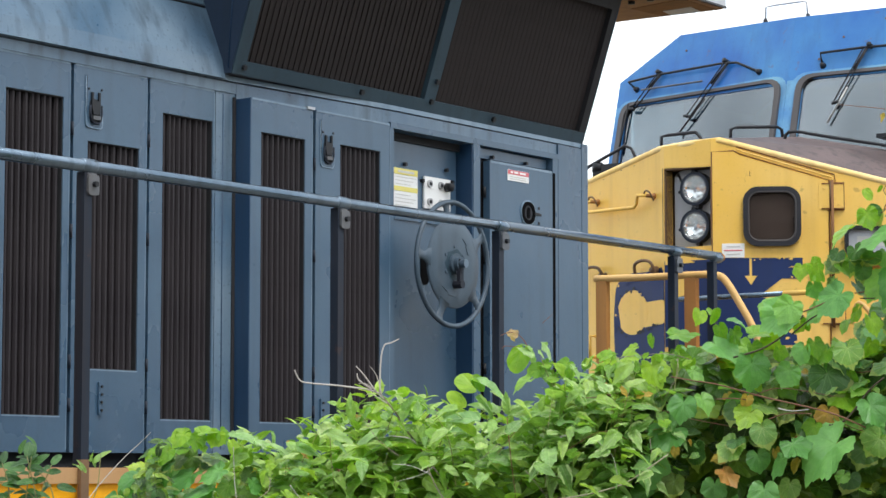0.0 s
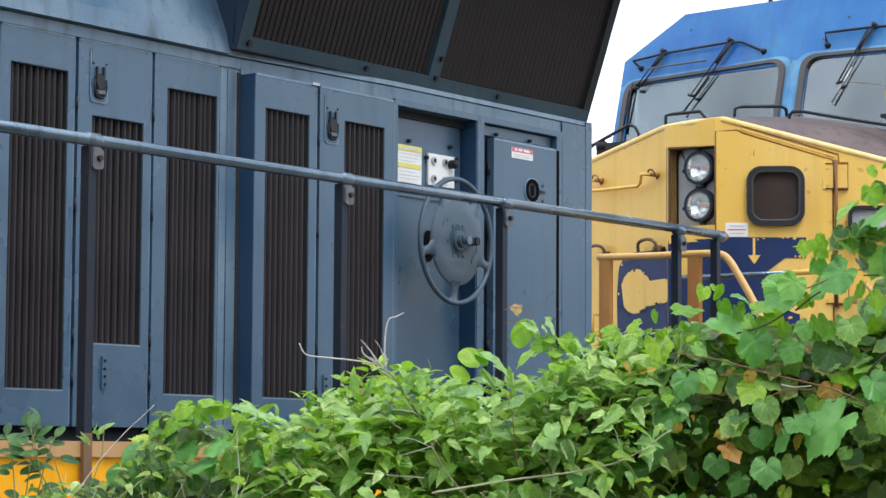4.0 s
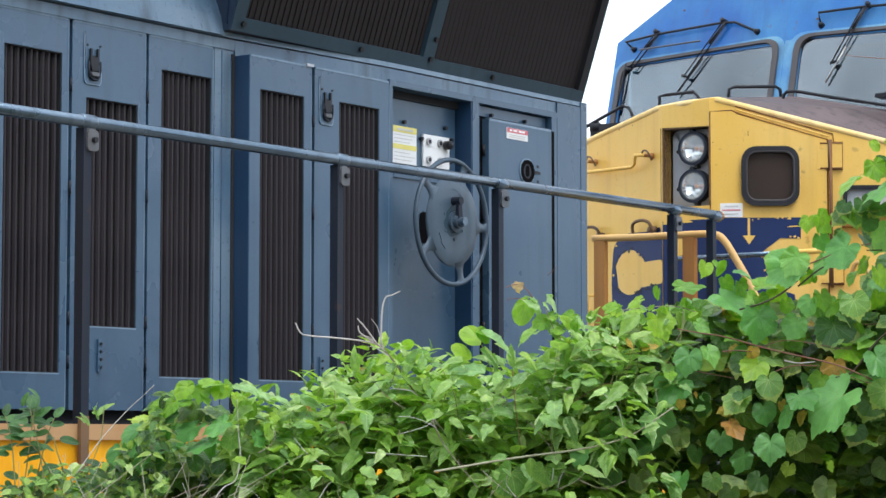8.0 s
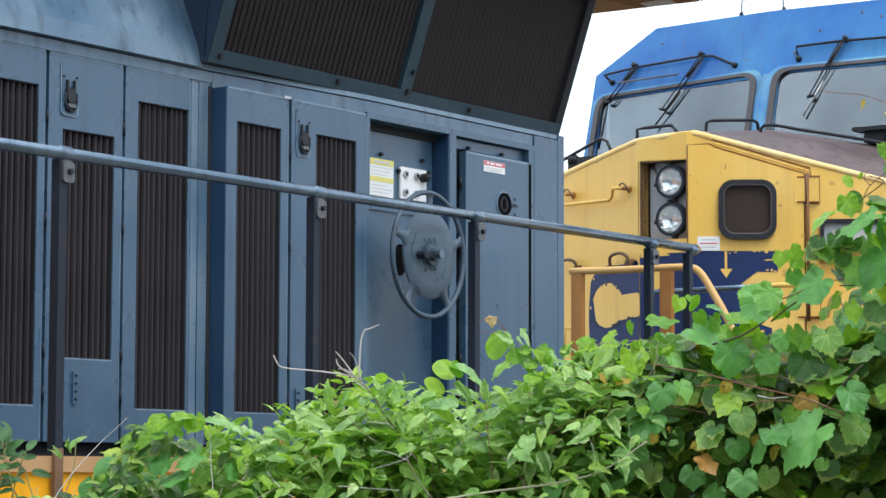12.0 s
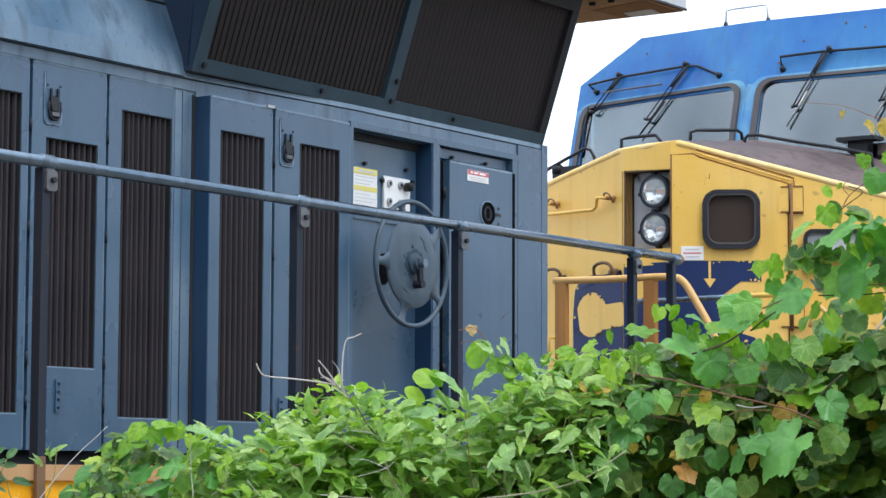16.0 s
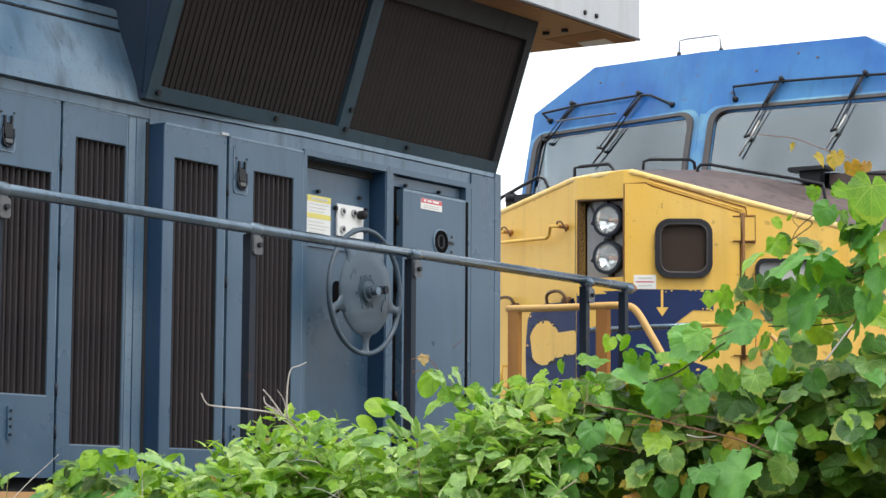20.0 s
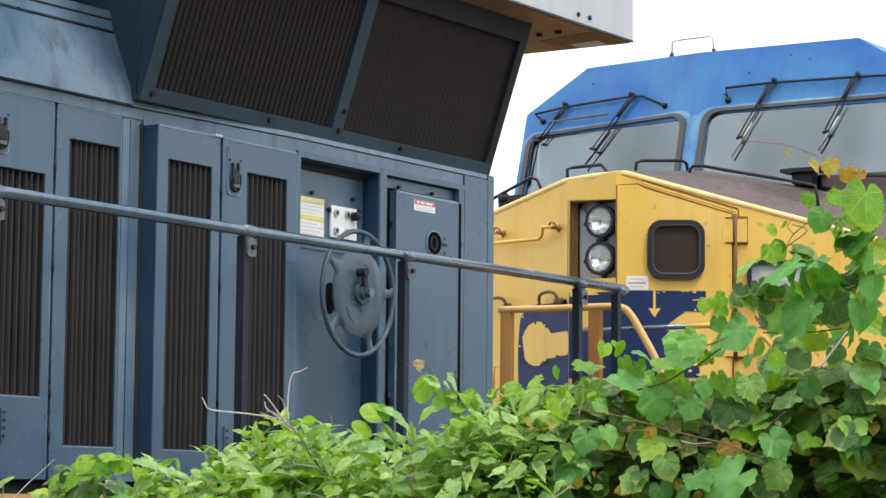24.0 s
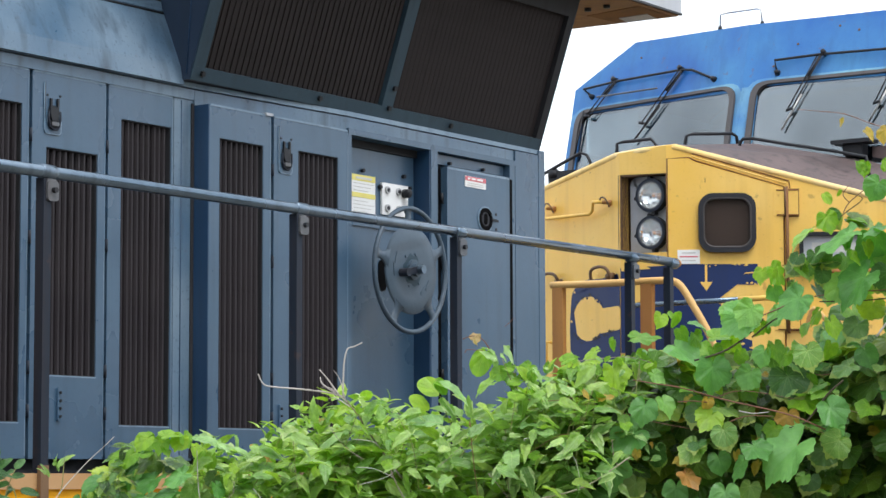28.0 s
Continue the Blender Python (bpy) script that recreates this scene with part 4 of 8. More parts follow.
CL = Sheet((14.05, 0.89, 4.2), (sn(12), cs(12), 0), (sn(16), 0, cs(16)), True)
NOSE = 1.76
# nose faces
part("nose_face", panel(NR, [(0, NOSE), (1.72, NOSE), (1.72, 3.272), (0.035, 3.716), (0, 3.714)], -0.06, 0, 0.006), YELLOW, other)
part("nose_face", panel(NL, [(0, NOSE), (1.62, NOSE), (1.62, 3.40), (0.82, 3.569), (0.02, 3.69), (0, 3.69)], -0.06, 0, 0.006), YELLOW, other)
lamp_face = panel(NC, rect(-0.158, 0.158, NOSE, 3.085), -0.06, 0)
slab(lamp_face, NC, [(-0.158, 3.56), (0.158, 3.55), (0.158, 3.714), (-0.158, 3.69)], -0.06, 0)
part("nose_face", lamp_face, YELLOW, other)


def nose_top():
    """The nose roof: a brown ridge falling to both sides, with a yellow rolled brim."""
    front = [NL.at(1.62, 3.40), NL.at(0.82, 3.569), NL.at(0.02, 3.69), NR.at(0.03, 3.716), NR.at(0.9, 3.487), NR.at(1.72, 3.272)]
    back = [Vector((14.2, 2.42, 3.66)), Vector((14.12, 1.9, 3.75)), Vector((13.96, 1.0, 3.838)), Vector((13.95, 0.76, 3.850)), Vector((14.02, -0.05, 3.685)), Vector((14.08, -0.72, 3.52))]
    bm = bmesh.new()
    a, b = [bm.verts.new(p) for p in front], [bm.verts.new(p) for p in back]
    c, d = [bm.verts.new(p - Vector((0, 0, 0.05))) for p in front], [bm.verts.new(p - Vector((0, 0, 0.05))) for p in back]
    for i in range(len(a) - 1):
        bm.faces.new((a[i], a[i + 1], b[i + 1], b[i]))
        bm.faces.new((c[i + 1], c[i], d[i], d[i + 1]))
    return bm


part("nose_roof", nose_top(), BROWN, other, "sun-bleached brown anti-glare nose roof")
brim = [NL.at(1.62, 3.392, -0.012), NL.at(0.82, 3.562, -0.012), NL.at(0.05, 3.68, -0.012), NC.at(0, 3.695, -0.014), NR.at(0.05, 3.703, -0.012), NR.at(0.9, 3.478, -0.012), NR.at(1.72, 3.263, -0.012)]
part("nose_brim", bar(brim, 0.021, 10), BRIM, other, "sun-faded rolled brim of the nose")
part("nose_side", block((13.66, -0.74, NOSE), (14.3, -0.70, 3.28)), YELLOW, other)
part("nose_side", block((13.5, 2.52, NOSE), (14.3, 2.56, 3.4)), YELLOW, other)

# twin headlights in their recess
well = bmesh.new()
slab(well, NC, rect(-0.158, 0.158, 3.085, 3.56), -0.16, -0.12)
slab(well, NC, rect(-0.172, -0.150, 3.085, 3.56), -0.14, -0.004)
slab(well, NC, rect(0.150, 0.172, 3.085, 3.56), -0.14, -0.004)
slab(well, NC, rect(-0.158, 0.158, 3.548, 3.57), -0.14, -0.004)
# brown lining that puts the recess's shade into its colour
part("lamp_recess", well, IRON, other, "dark brown lining with the lamp recess's shade in its colour")
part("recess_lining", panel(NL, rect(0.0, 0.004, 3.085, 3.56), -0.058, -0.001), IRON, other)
board = part("lamp_board", panel(NC, round_poly([(-0.128, 3.088), (0.149, 3.088), (0.149, 3.54), (-0.09, 3.55), (-0.128, 3.525)], 0.03), -0.12, -0.075, 0.004), PLATE, other, "grey headlight mounting board")
for z in (3.429, 3.207):
    u = 0.035
    head = part("headlight", ring(NC, [(u + 0.098 * cs(a), z + 0.100 * sn(a)) for a in range(0, 360, 15)], [(u + 0.082 * cs(a), z + 0.084 * sn(a)) for a in range(0, 360, 15)], -0.08, -0.02, 0.004), POST, other, "round sealed-beam headlight in a dark ring")
    bowl = bmesh.new()
    rows = [[bowl.verts.new(NC.at(u + r * cs(a), z + r * sn(a), d)) for a in range(0, 360, 15)] for r, d in ((0.077, -0.026), (0.066, -0.046), (0.052, -0.060), (0.034, -0.071), (0.012, -0.076))]
    for p, q in zip(rows, rows[1:]):
        for k in range(24):
            bowl.faces.new((p[k], p[(k + 1) % 24], q[(k + 1) % 24], q[k]))
    bowl.faces.new(rows[-1])
    part("reflector", bowl, MIRROR, head)
    part("inner_rim", ring(NC, [(u + 0.083 * cs(a), z + 0.085 * sn(a)) for a in range(0, 360, 15)], [(u + 0.076 * cs(a), z + 0.078 * sn(a)) for a in range(0, 360, 15)], -0.034, -0.020, 0.002), CLAMP, head)
    part("bulb", bar([NC.at(u + 0.006, z, -0.074), NC.at(u + 0.012, z, -0.048), NC.at(u + 0.013, z, -0.040)], [0.010, 0.012, 0.005], 10), AMBER, head)
    part("bulb_shield", bar([NC.at(u - 0.02, z + 0.02, -0.056), NC.at(u - 0.02, z + 0.02, -0.046)], [0.014, 0.010], 10), MIRROR, head)
    part("lens", panel(NC, [(u + 0.072 * cs(a), z + 0.074 * sn(a)) for a in range(0, 360, 15)], -0.030, -0.026), LENS, head)
    for a in (0, 90, 180, 270):
        part("ring_screw", knob(NC, u + 0.104 * cs(a + 8), z + 0.106 * sn(a + 8), 0.012, -0.075, -0.03, 8), BLACK, head)

# nose door
DOOR = [(0.006, 1.80), (0.668, 1.80), (0.678, 3.455), (0.165, 3.612), (0.13, 3.633), (0.008, 3.628)]
ndoor = part("nose_door", panel(NR, DOOR, 0.0, 0.014, 0.005), YELLOW, other, "yellow nose door with a small rounded window")
part("door_gap", bar([NR.at(0.006, 1.8, 0.008), NR.at(0.004, 3.634, 0.008), NR.at(0.132, 3.64, 0.008), NR.at(0.168, 3.62, 0.008), NR.at(0.684, 3.462, 0.008), NR.at(0.684, 1.8, 0.008)], 0.0042, 6), RUSTLINE, ndoor)
part("drip_rail", bar([NR.at(0.15, 3.648, 0.012), NR.at(0.19, 3.632, 0.016), NR.at(0.70, 3.478, 0.016), NR.at(0.706, 3.40, 0.016)], 0.0045, 8), YELLOW, other)
part("drip_gap", bar([NR.at(0.15, 3.664, 0.004), NR.at(0.20, 3.650, 0.004), NR.at(0.715, 3.495, 0.004), NR.at(0.726, 3.40, 0.004)], 0.0035, 6), RUSTLINE, other)
part("door_slit", panel(NR, rect(0.2235, 0.2275, 3.488, 3.516), 0.0135, 0.0155), RUSTLINE, other)
wo = rounded(0.184, 0.519, 3.076, 3.424, 0.085, 6)
wi = rounded(0.209, 0.494, 3.101, 3.399, 0.068, 6)
win = part("door_window", ring(NR, wo, wi, 0.010, 0.042, 0.006), RUBBER, other, "rounded dark window with a thick rubber seal")
part("inner_bead", bar([NR.at(u, v, 0.034) for u, v in rounded(0.214, 0.489, 3.106, 3.394, 0.064, 5)], 0.007, 6, True), OIL, win)
part("pane", panel(NR, wi, 0.016, 0.024), SMOKE, win)
part("window_back", panel(NR, wi, 0.0145, 0.0155), HOLLOW, win)
for z0 in (3.29, 2.62):
    hinge = part("door_hinge", panel(NR, rect(0.707, 0.766, z0, z0 + 0.153), 0.008, 0.020, 0.003), YELLOW, ndoor)
    part("hinge_leaf", panel(NR, rect(0.624, 0.684, z0, z0 + 0.153), 0.010, 0.018, 0.003), YELLOW, hinge)
    for zz in (z0 + 0.004, z0 + 0.150):
        part("hinge_rust", bar([NR.at(0.64, zz, 0.019), NR.at(0.765, zz, 0.021)], 0.004, 6), RUSTLINE, hinge)
    part("hinge_stain", ring(NR, rect(0.701, 0.772, z0 - 0.006, z0 + 0.159), rect(0.708, 0.765, z0 + 0.001, z0 + 0.152), 0.0, 0.006), RUSTLINE, hinge)
    part("hinge_pin", bar([NR.at(0.694, z0 - 0.01, 0.022), NR.at(0.694, z0 + 0.165, 0.022)], 0.008, 8), IRON, hinge)
    for du, dz in ((0.738, 0.03), (0.738, 0.125), (0.653, 0.03), (0.653, 0.125)):
        part("hinge_bolt", knob(NR, du, z0 + dz, 0.007, 0.016, 0.024, 8), YELLOW, hinge)
part("hinge_rod", bar([NR.at(0.70, 2.6, 0.022), NR.at(0.70, 3.46, 0.022)], 0.010, 8), RUSTLINE, ndoor)
card = part("notice", panel(NR, rect(0.060, 0.190, 3.012, 3.094), 0.014, 0.018), WHITE, other, "small white notice with three lines of print")
for k, c in enumerate((INK, RED, INK)):
    part("print_line", panel(NR, rect(0.085 - 0.012 * (k == 1), 0.165 + 0.012 * (k == 1), 3.072 - k * 0.022, 3.079 - k * 0.022), 0.018, 0.0195), c, card)

# navy markings, flaked away in places
part("navy_band", panel(NR, [(-0.004, 2.50), (0.49, 2.50), (0.487, 2.56), (0.36, 2.60), (0.322, 2.72), (0.30, 2.808), (0.405, 2.888), (0.524, 2.885), (0.526, 3.008), (-0.004, 3.010)], 0.0142, 0.0165), NAVY, other, "flaked navy band")
part("navy_patch", panel(NC, rect(-0.156, 0.156, 2.50, 3.004), 0.001, 0.004), NAVY, other)
part("yellow_patch", panel(NC, [(-0.11, 2.78), (-0.02, 2.80), (-0.01, 2.93), (-0.10, 2.96)], 0.004, 0.006), YELLOW, other)
part("yellow_patch", panel(NC, [(-0.15, 2.985), (0.05, 2.99), (0.02, 3.006), (-0.15, 3.006)], 0.004, 0.006), YELLOW, other)
part("yellow_patch", panel(NR, [(0.44, 2.951), (0.522, 2.955), (0.50, 2.961), (0.46, 2.958)], 0.0165, 0.018), YELLOW, other)
part("yellow_arrow", panel(NR, [(0.218, 2.905), (0.218, 3.006), (0.232, 3.006), (0.232, 2.905), (0.262, 2.904), (0.226, 2.852), (0.19, 2.904)], 0.0165, 0.018), YELLOW, other)
part("navy_patch", panel(NL, round_poly([(0.005, 2.30), (0.52, 2.30), (0.535, 2.70), (0.51, 2.90), (0.37, 2.962), (0.18, 2.955), (0.03, 2.975), (0.005, 2.93)], 0.05), 0.001, 0.004), NAVY, other, "rounded navy marking")
blob = [(0.33 + 0.162 * cs(a), 2.722 + 0.135 * sn(a)) for a in range(20, 340, 20)]
part("yellow_patch", panel(NL, blob, 0.004, 0.0065), YELLOW, other)
part("yellow_patch", panel(NL, round_poly([(-0.005, 2.64), (0.22, 2.625), (0.30, 2.70), (0.22, 2.775), (0.0, 2.782)], 0.03), 0.0042, 0.006), YELLOW, other)

# paint flaked along the edges of the markings
fr = random.Random(12)


def flakes(sheet, line, depth, material, count, spread, big=0.013):
    """Small ragged chips of paint near a line of u, v points."""
    pts = curve_through([(u, v, 0) for u, v in line], 8)
    for _ in range(count):
        p = fr.choice(pts)
        u, v = p.x + fr.gauss(0, spread), p.y + fr.gauss(0, spread)
        r = fr.uniform(0.3 * big, big)
        n = fr.randint(5, 8)
        poly = [(u + r * fr.uniform(0.5, 1.6) * cs(360 * k / n), v + r * fr.uniform(0.4, 1.1) * sn(360 * k / n)) for k in range(n)]
        part("paint_flake", panel(sheet, poly, depth, depth + 0.0012), material, other)


flakes(NR, [(0.01, 3.005), (0.2, 3.006), (0.4, 3.004), (0.52, 3.0)], 0.0166, YELLOW, 7, 0.006)
flakes(NR, [(0.30, 2.81), (0.41, 2.89), (0.52, 2.89)], 0.0166, YELLOW, 3, 0.006)
flakes(NR, [(0.49, 2.52), (0.36, 2.60), (0.31, 2.78)], 0.0166, YELLOW, 10, 0.010)
flakes(NL, [(0.51, 2.62), (0.47, 2.80), (0.33, 2.865), (0.20, 2.80)], 0.0067, NAVY, 22, 0.008)
flakes(NL, [(0.50, 2.66), (0.44, 2.60), (0.33, 2.585), (0.20, 2.615), (0.08, 2.63)], 0.0067, BLACK, 16, 0.008)
flakes(NL, [(0.49, 2.78), (0.44, 2.84), (0.33, 2.86)], 0.0067, BLACK, 8, 0.006)
flakes(NL, [(0.53, 2.70), (0.51, 2.90), (0.37, 2.96), (0.18, 2.955)], 0.0042, YELLOW, 14, 0.008)
flakes(NR, [(0.03, 1.9), (0.02, 2.8), (0.02, 3.5)], 0.0145, RUSTLINE, 5, 0.004, 0.005)
flakes(NR, [(0.70, 2.7), (0.66, 3.1), (0.68, 3.42), (0.4, 3.52), (0.2, 3.60)], 0.0145, RUSTLINE, 9, 0.006, 0.005)
flakes(NL, [(0.05, 3.6), (0.4, 3.60), (0.8, 3.54)], 0.001, RUSTLINE, 4, 0.012, 0.005)

# grab irons on the nose
iron = [(0.782, 3.425), (0.776, 3.37), (0.74, 3.362), (0.24, 3.346), (0.212, 3.362), (0.20, 3.415), (0.10, 3.405)]
grab = part("grab_iron", bar([NL.at(u, v, 0.055) for u, v in iron], 0.011, 8), YELLOW, other)
for u, v in ((0.70, 3.425), (0.10, 3.404)):
    part("grab_foot", bar([NL.at(u, v, 0.0), NL.at(u, v, 0.012), NL.at(u, v, 0.016), NL.at(u, v, 0.06)], [0.019, 0.018, 0.012, 0.011], 10), TAN, grab)
    part("foot_rust", bar(curve_through([NL.at(u + 0.034, v - 0.004, 0.05), NL.at(u + 0.022, v + 0.026, 0.056), NL.at(u - 0.01, v + 0.028, 0.056), NL.at(u - 0.034, v + 0.006, 0.05), NL.at(u - 0.034, v - 0.030, 0.03)], 4), 0.0055, 6), IRON, grab)
part("grab_iron", bar([NL.at(0.782, 3.425, 0.055), NL.at(0.70, 3.425, 0.055)], 0.011, 8), YELLOW, other)
for u in (0.69, 0.14):
    hook = part("uncoupling_hook", bar(curve_through([NL.at(u + 0.09, 2.93, 0.05), NL.at(u + 0.085, 3.0, 0.06), NL.at(u, 3.02, 0.06), NL.at(u - 0.07, 3.0, 0.05), NL.at(u - 0.075, 2.93, 0.02)], 4), 0.010, 8), IRON, other)
    part("hook_foot", bar([NL.at(u - 0.06, 2.96, 0.0), NL.at(u - 0.06, 2.96, 0.045)], [0.026, 0.018], 8), IRON, hook)
part("grab_iron", bar([NL.at(0.73, 2.60, 0.0), NL.at(0.73, 2.60, 0.05), NL.at(0.73, 2.47, 0.05), NL.at(0.73, 2.47, 0.0)], 0.010, 8), YELLOW, other)

# marker lamp box
lo, li = rounded(0.768, 1.20, 3.012, 3.190, 0.05, 5), rounded(0.79, 1.178, 3.034, 3.168, 0.034, 5)
mark = part("number_board", ring(NR, lo, li, 0.0, 0.05, 0.004), BLACK, other, "pale board in a dark rounded rim")
part("board_face", panel(NR, li, 0.004, 0.018), PLATE, mark)
part("board_bar", panel(NR, rect(0.84, 1.13, 3.07, 3.13), 0.018, 0.0195), INK, mark)
part("step_edge", bar([NR.at(0.76, 2.955, 0.03), NR.at(1.25, 2.965, 0.03)], 0.014, 8), TAN, other)
part("grab_iron", bar(curve_through([NR.at(0.80, 2.62, 0.05), NR.at(0.84, 2.74, 0.09), NR.at(0.95, 2.62, 0.1), NR.at(1.12, 2.42, 0.06)], 4), 0.014, 8), CREAM, other)

# rails on the nose roof
def roof_bar(pts):
    return part("roof_grab_bar", bar([Vector(p) for p in pts], 0.0105, 8), BLACK, other)


roof_bar([(13.30, 1.37, 3.70), (13.30, 1.37, 3.825), (13.32, 1.33, 3.835), (13.32, 1.14, 3.838), (13.33, 1.11, 3.80), (13.33, 1.10, 3.70)])
roof_bar([(13.40, 0.955, 3.72), (13.40, 0.94, 3.848), (13.42, 0.91, 3.862), (13.70, 0.78, 3.886), (13.74, 0.77, 3.872), (13.76, 0.765, 3.77)])
roof_bar([(13.6, 0.684, 3.73), (13.6, 0.684, 3.77), (13.6, 0.671, 3.816), (13.6, 0.652, 3.832), (13.6, 0.59, 3.83), (13.6, 0.361, 3.777), (13.6, 0.061, 3.713), (13.6, -0.16, 3.661), (13.6, -0.18, 3.52)])
roof_bar([(13.9, -0.30, 3.66), (13.9, -0.31, 3.75), (13.9, -0.62, 3.72), (13.9, -0.64, 3.62)])
roof_bar([(13.4, 1.62, 3.66), (13.4, 1.62, 3.735), (13.4, 1.645, 3.785), (13.4, 1.69, 3.804), (13.4, 1.96, 3.69), (13.4, 1.985, 3.665), (13.4, 1.985, 3.58)])
part("bell_bracket", block((13.40, 1.73, 3.55), (13.62, 1.93, 3.70), 0.02), BLACK, other)
part("bell_dome", bar([(13.42, 1.90, 3.66), (13.42, 1.90, 3.70), (13.42, 1.90, 3.72)], [0.04, 0.04, 0.018], 12), BLACK, other)
part("bell_hook", bar(curve_through([(13.4, 1.98, 3.66), (13.4, 2.0, 3.60), (13.4, 1.96, 3.57), (13.4, 1.93, 3.60)], 4), 0.012, 8), BLACK, other)
part("wiper_motor_cover", block((13.88, -0.01, 3.718), (13.96, 0.12, 3.788), 0.015), BLACK, other)
part("motor_cap", block((13.83, -0.075, 3.786), (13.97, 0.178, 3.810), 0.006), BLACK, other)
part("wiper_shelf", block((13.98, -0.62, 3.60), (14.06, -0.03, 3.772), 0.01), BROWN, other)

# cab
def cab_half(sheet, outer, window, name):
    """Half of the cab front round its windshield: four panels, rubber seal and pane."""
    (e, top0), (s, shoulder), (r, ridge), (c0, top1) = outer
    wo = round_poly(window, 0.11, 5)
    us, vs = [u for u, _ in window], [v for _, v in window]
    u0, u1, v0, v1 = min(us), max(us), min(vs), max(vs)
    q = 0.042
    bm = slab(bmesh.new(), sheet, [(c0, v1 - q), (e, v1 - q), (e, shoulder), (r, ridge), (c0, top1)], -0.06, 0)
    part("cab_front", soften(bm, 0.004), BLUE, other)
    bm = slab(bmesh.new(), sheet, rect(c0, u0 + q, v0, v1 - q), -0.06, 0)
    part("centre_post", bm, CYAN, other)
    bm = slab(bmesh.new(), sheet, [(u1 - q, v0), (e, v0), (e, v1 - q), (u1 - q, v1 - q)], -0.06, 0)
    part("corner_post", bm, CYAN, other)
    part("cab_front", slab(bmesh.new(), sheet, rect(c0, e, -1.2, v0 + q), -0.06, -0.002), BLUE, other)
    # faded halo round the seal
    part("faded_edge", ring(sheet, inset(wo, -0.045), inset(wo, 0.01), 0.0005, 0.003), CYAN, other)
    seal = part("window_seal", ring(sheet, inset(wo, -0.002), inset(wo, 0.040), -0.02, 0.020, 0.005), OIL, other, "dark rubber windshield seal")
    part("windshield", slab(bmesh.new(), sheet, inset(wo, 0.037), -0.014, -0.006), PANE, other, "tinted windshield glass")
    return seal


cab_half(CL, [(1.468, 0), (1.468, 0.195), (0.974, 0.483), (0.0, 0.470)], [(0.040, -0.62), (1.415, -0.60), (1.415, 0.030), (0.040, 0.050)], "left")
cab_half(CR, [(1.50, 0), (1.50, 0.20), (1.054, 0.480), (0.0, 0.470)], [(0.070, -0.62), (1.43, -0.62), (1.43, 0.072), (0.070, 0.055)], "right")


def cab_shell():
    """Roof and flanks swept back from the front outline."""
    line = [CL.at(1.468, -1.2), CL.at(1.468, -0.42), CL.at(1.468, 0.195), CL.at(0.974, 0.483), CL.at(0, 0.470), CR.at(1.054, 0.480), CR.at(1.50, 0.20), CR.at(1.50, -0.42), CR.at(1.50, -1.2)]
    bm = bmesh.new()
    a = [bm.verts.new(p) for p in line]
    b = [bm.verts.new(Vector((16.6, p.y, p.z + (0.02 if 2 < i < 6 else 0)))) for i, p in enumerate(line)]
    for i in range(len(a) - 1):
        if i != 1:
            bm.faces.new((a[i], a[i + 1], b[i + 1], b[i]))
    p, q = line[1], line[2]
    # flank with its window opening
    for x0, x1 in ((None, 14.55), (15.25, 16.6)):
        lo0, hi0 = (p, q) if x0 is None else (Vector((x0, p.y, p.z)), Vector((x0, q.y, q.z)))
        bm.faces.new([bm.verts.new(v) for v in (lo0, hi0, Vector((x1, q.y, q.z)), Vector((x1, p.y, p.z)))])
    bm.faces.new(b[::-1])
    return bm


part("cab_shell", cab_shell(), BLUE, other)
part("side_window", block((14.56, CL.at(1.468, -0.42).y - 0.02, CL.at(1.468, -0.42).z), (15.24, CL.at(1.468, -0.42).y - 0.012, CL.at(1.468, 0.195).z)), PANE, other, "tinted side window of the cab")
part("cab_floor", block((14.3, -0.55, 3.2), (16.55, 2.3, 3.25)), CABIN, other)
part("cab_back", block((16.3, -0.55, 3.2), (16.5, 2.3, 4.55)), CABIN, other)
part("control_stand", block((14.55, 1.2, 3.25), (15.0, 1.75, 3.95), 0.03), CABIN, other)
for y in (0.1, 1.9):
    seat = part("driver_seat", block((15.3, y - 0.25, 3.25), (15.8, y + 0.25, 3.75), 0.05), RUBBER, other)
    part("seat_back", block((15.7, y - 0.24, 3.75), (15.82, y + 0.24, 4.25), 0.04), RUBBER, seat)
part("paper_sheet", panel(CL, [(1.16, -0.44), (1.36, -0.44), (1.35, -0.27), (1.2, -0.29)], -0.05, -0.046), WHITE, other)
lift = part("roof_lifting_bar", bar([(14.3, 1.165, 4.66), (14.3, 1.162, 4.765), (14.3, 1.10, 4.772), (14.3, 0.90, 4.776), (14.3, 0.868, 4.768), (14.3, 0.86, 4.66)], 0.006, 8), STEEL, other)
for y in (1.165, 0.86):
    part("bar_foot", bar([(14.3, y, 4.655), (14.3, y, 4.69)], [0.02, 0.012], 8), BLACK, lift)
for u, v, sh in ((0.90, 0.36, CL), (0.35, 0.30, CR), (0.62, 0.40, CR), (0.2, 0.16, CR), (0.75, 0.36, CR)):
    part("roof_rivet", knob(sh, u, v, 0.0075, 0, 0.005, 8), IRON, other)


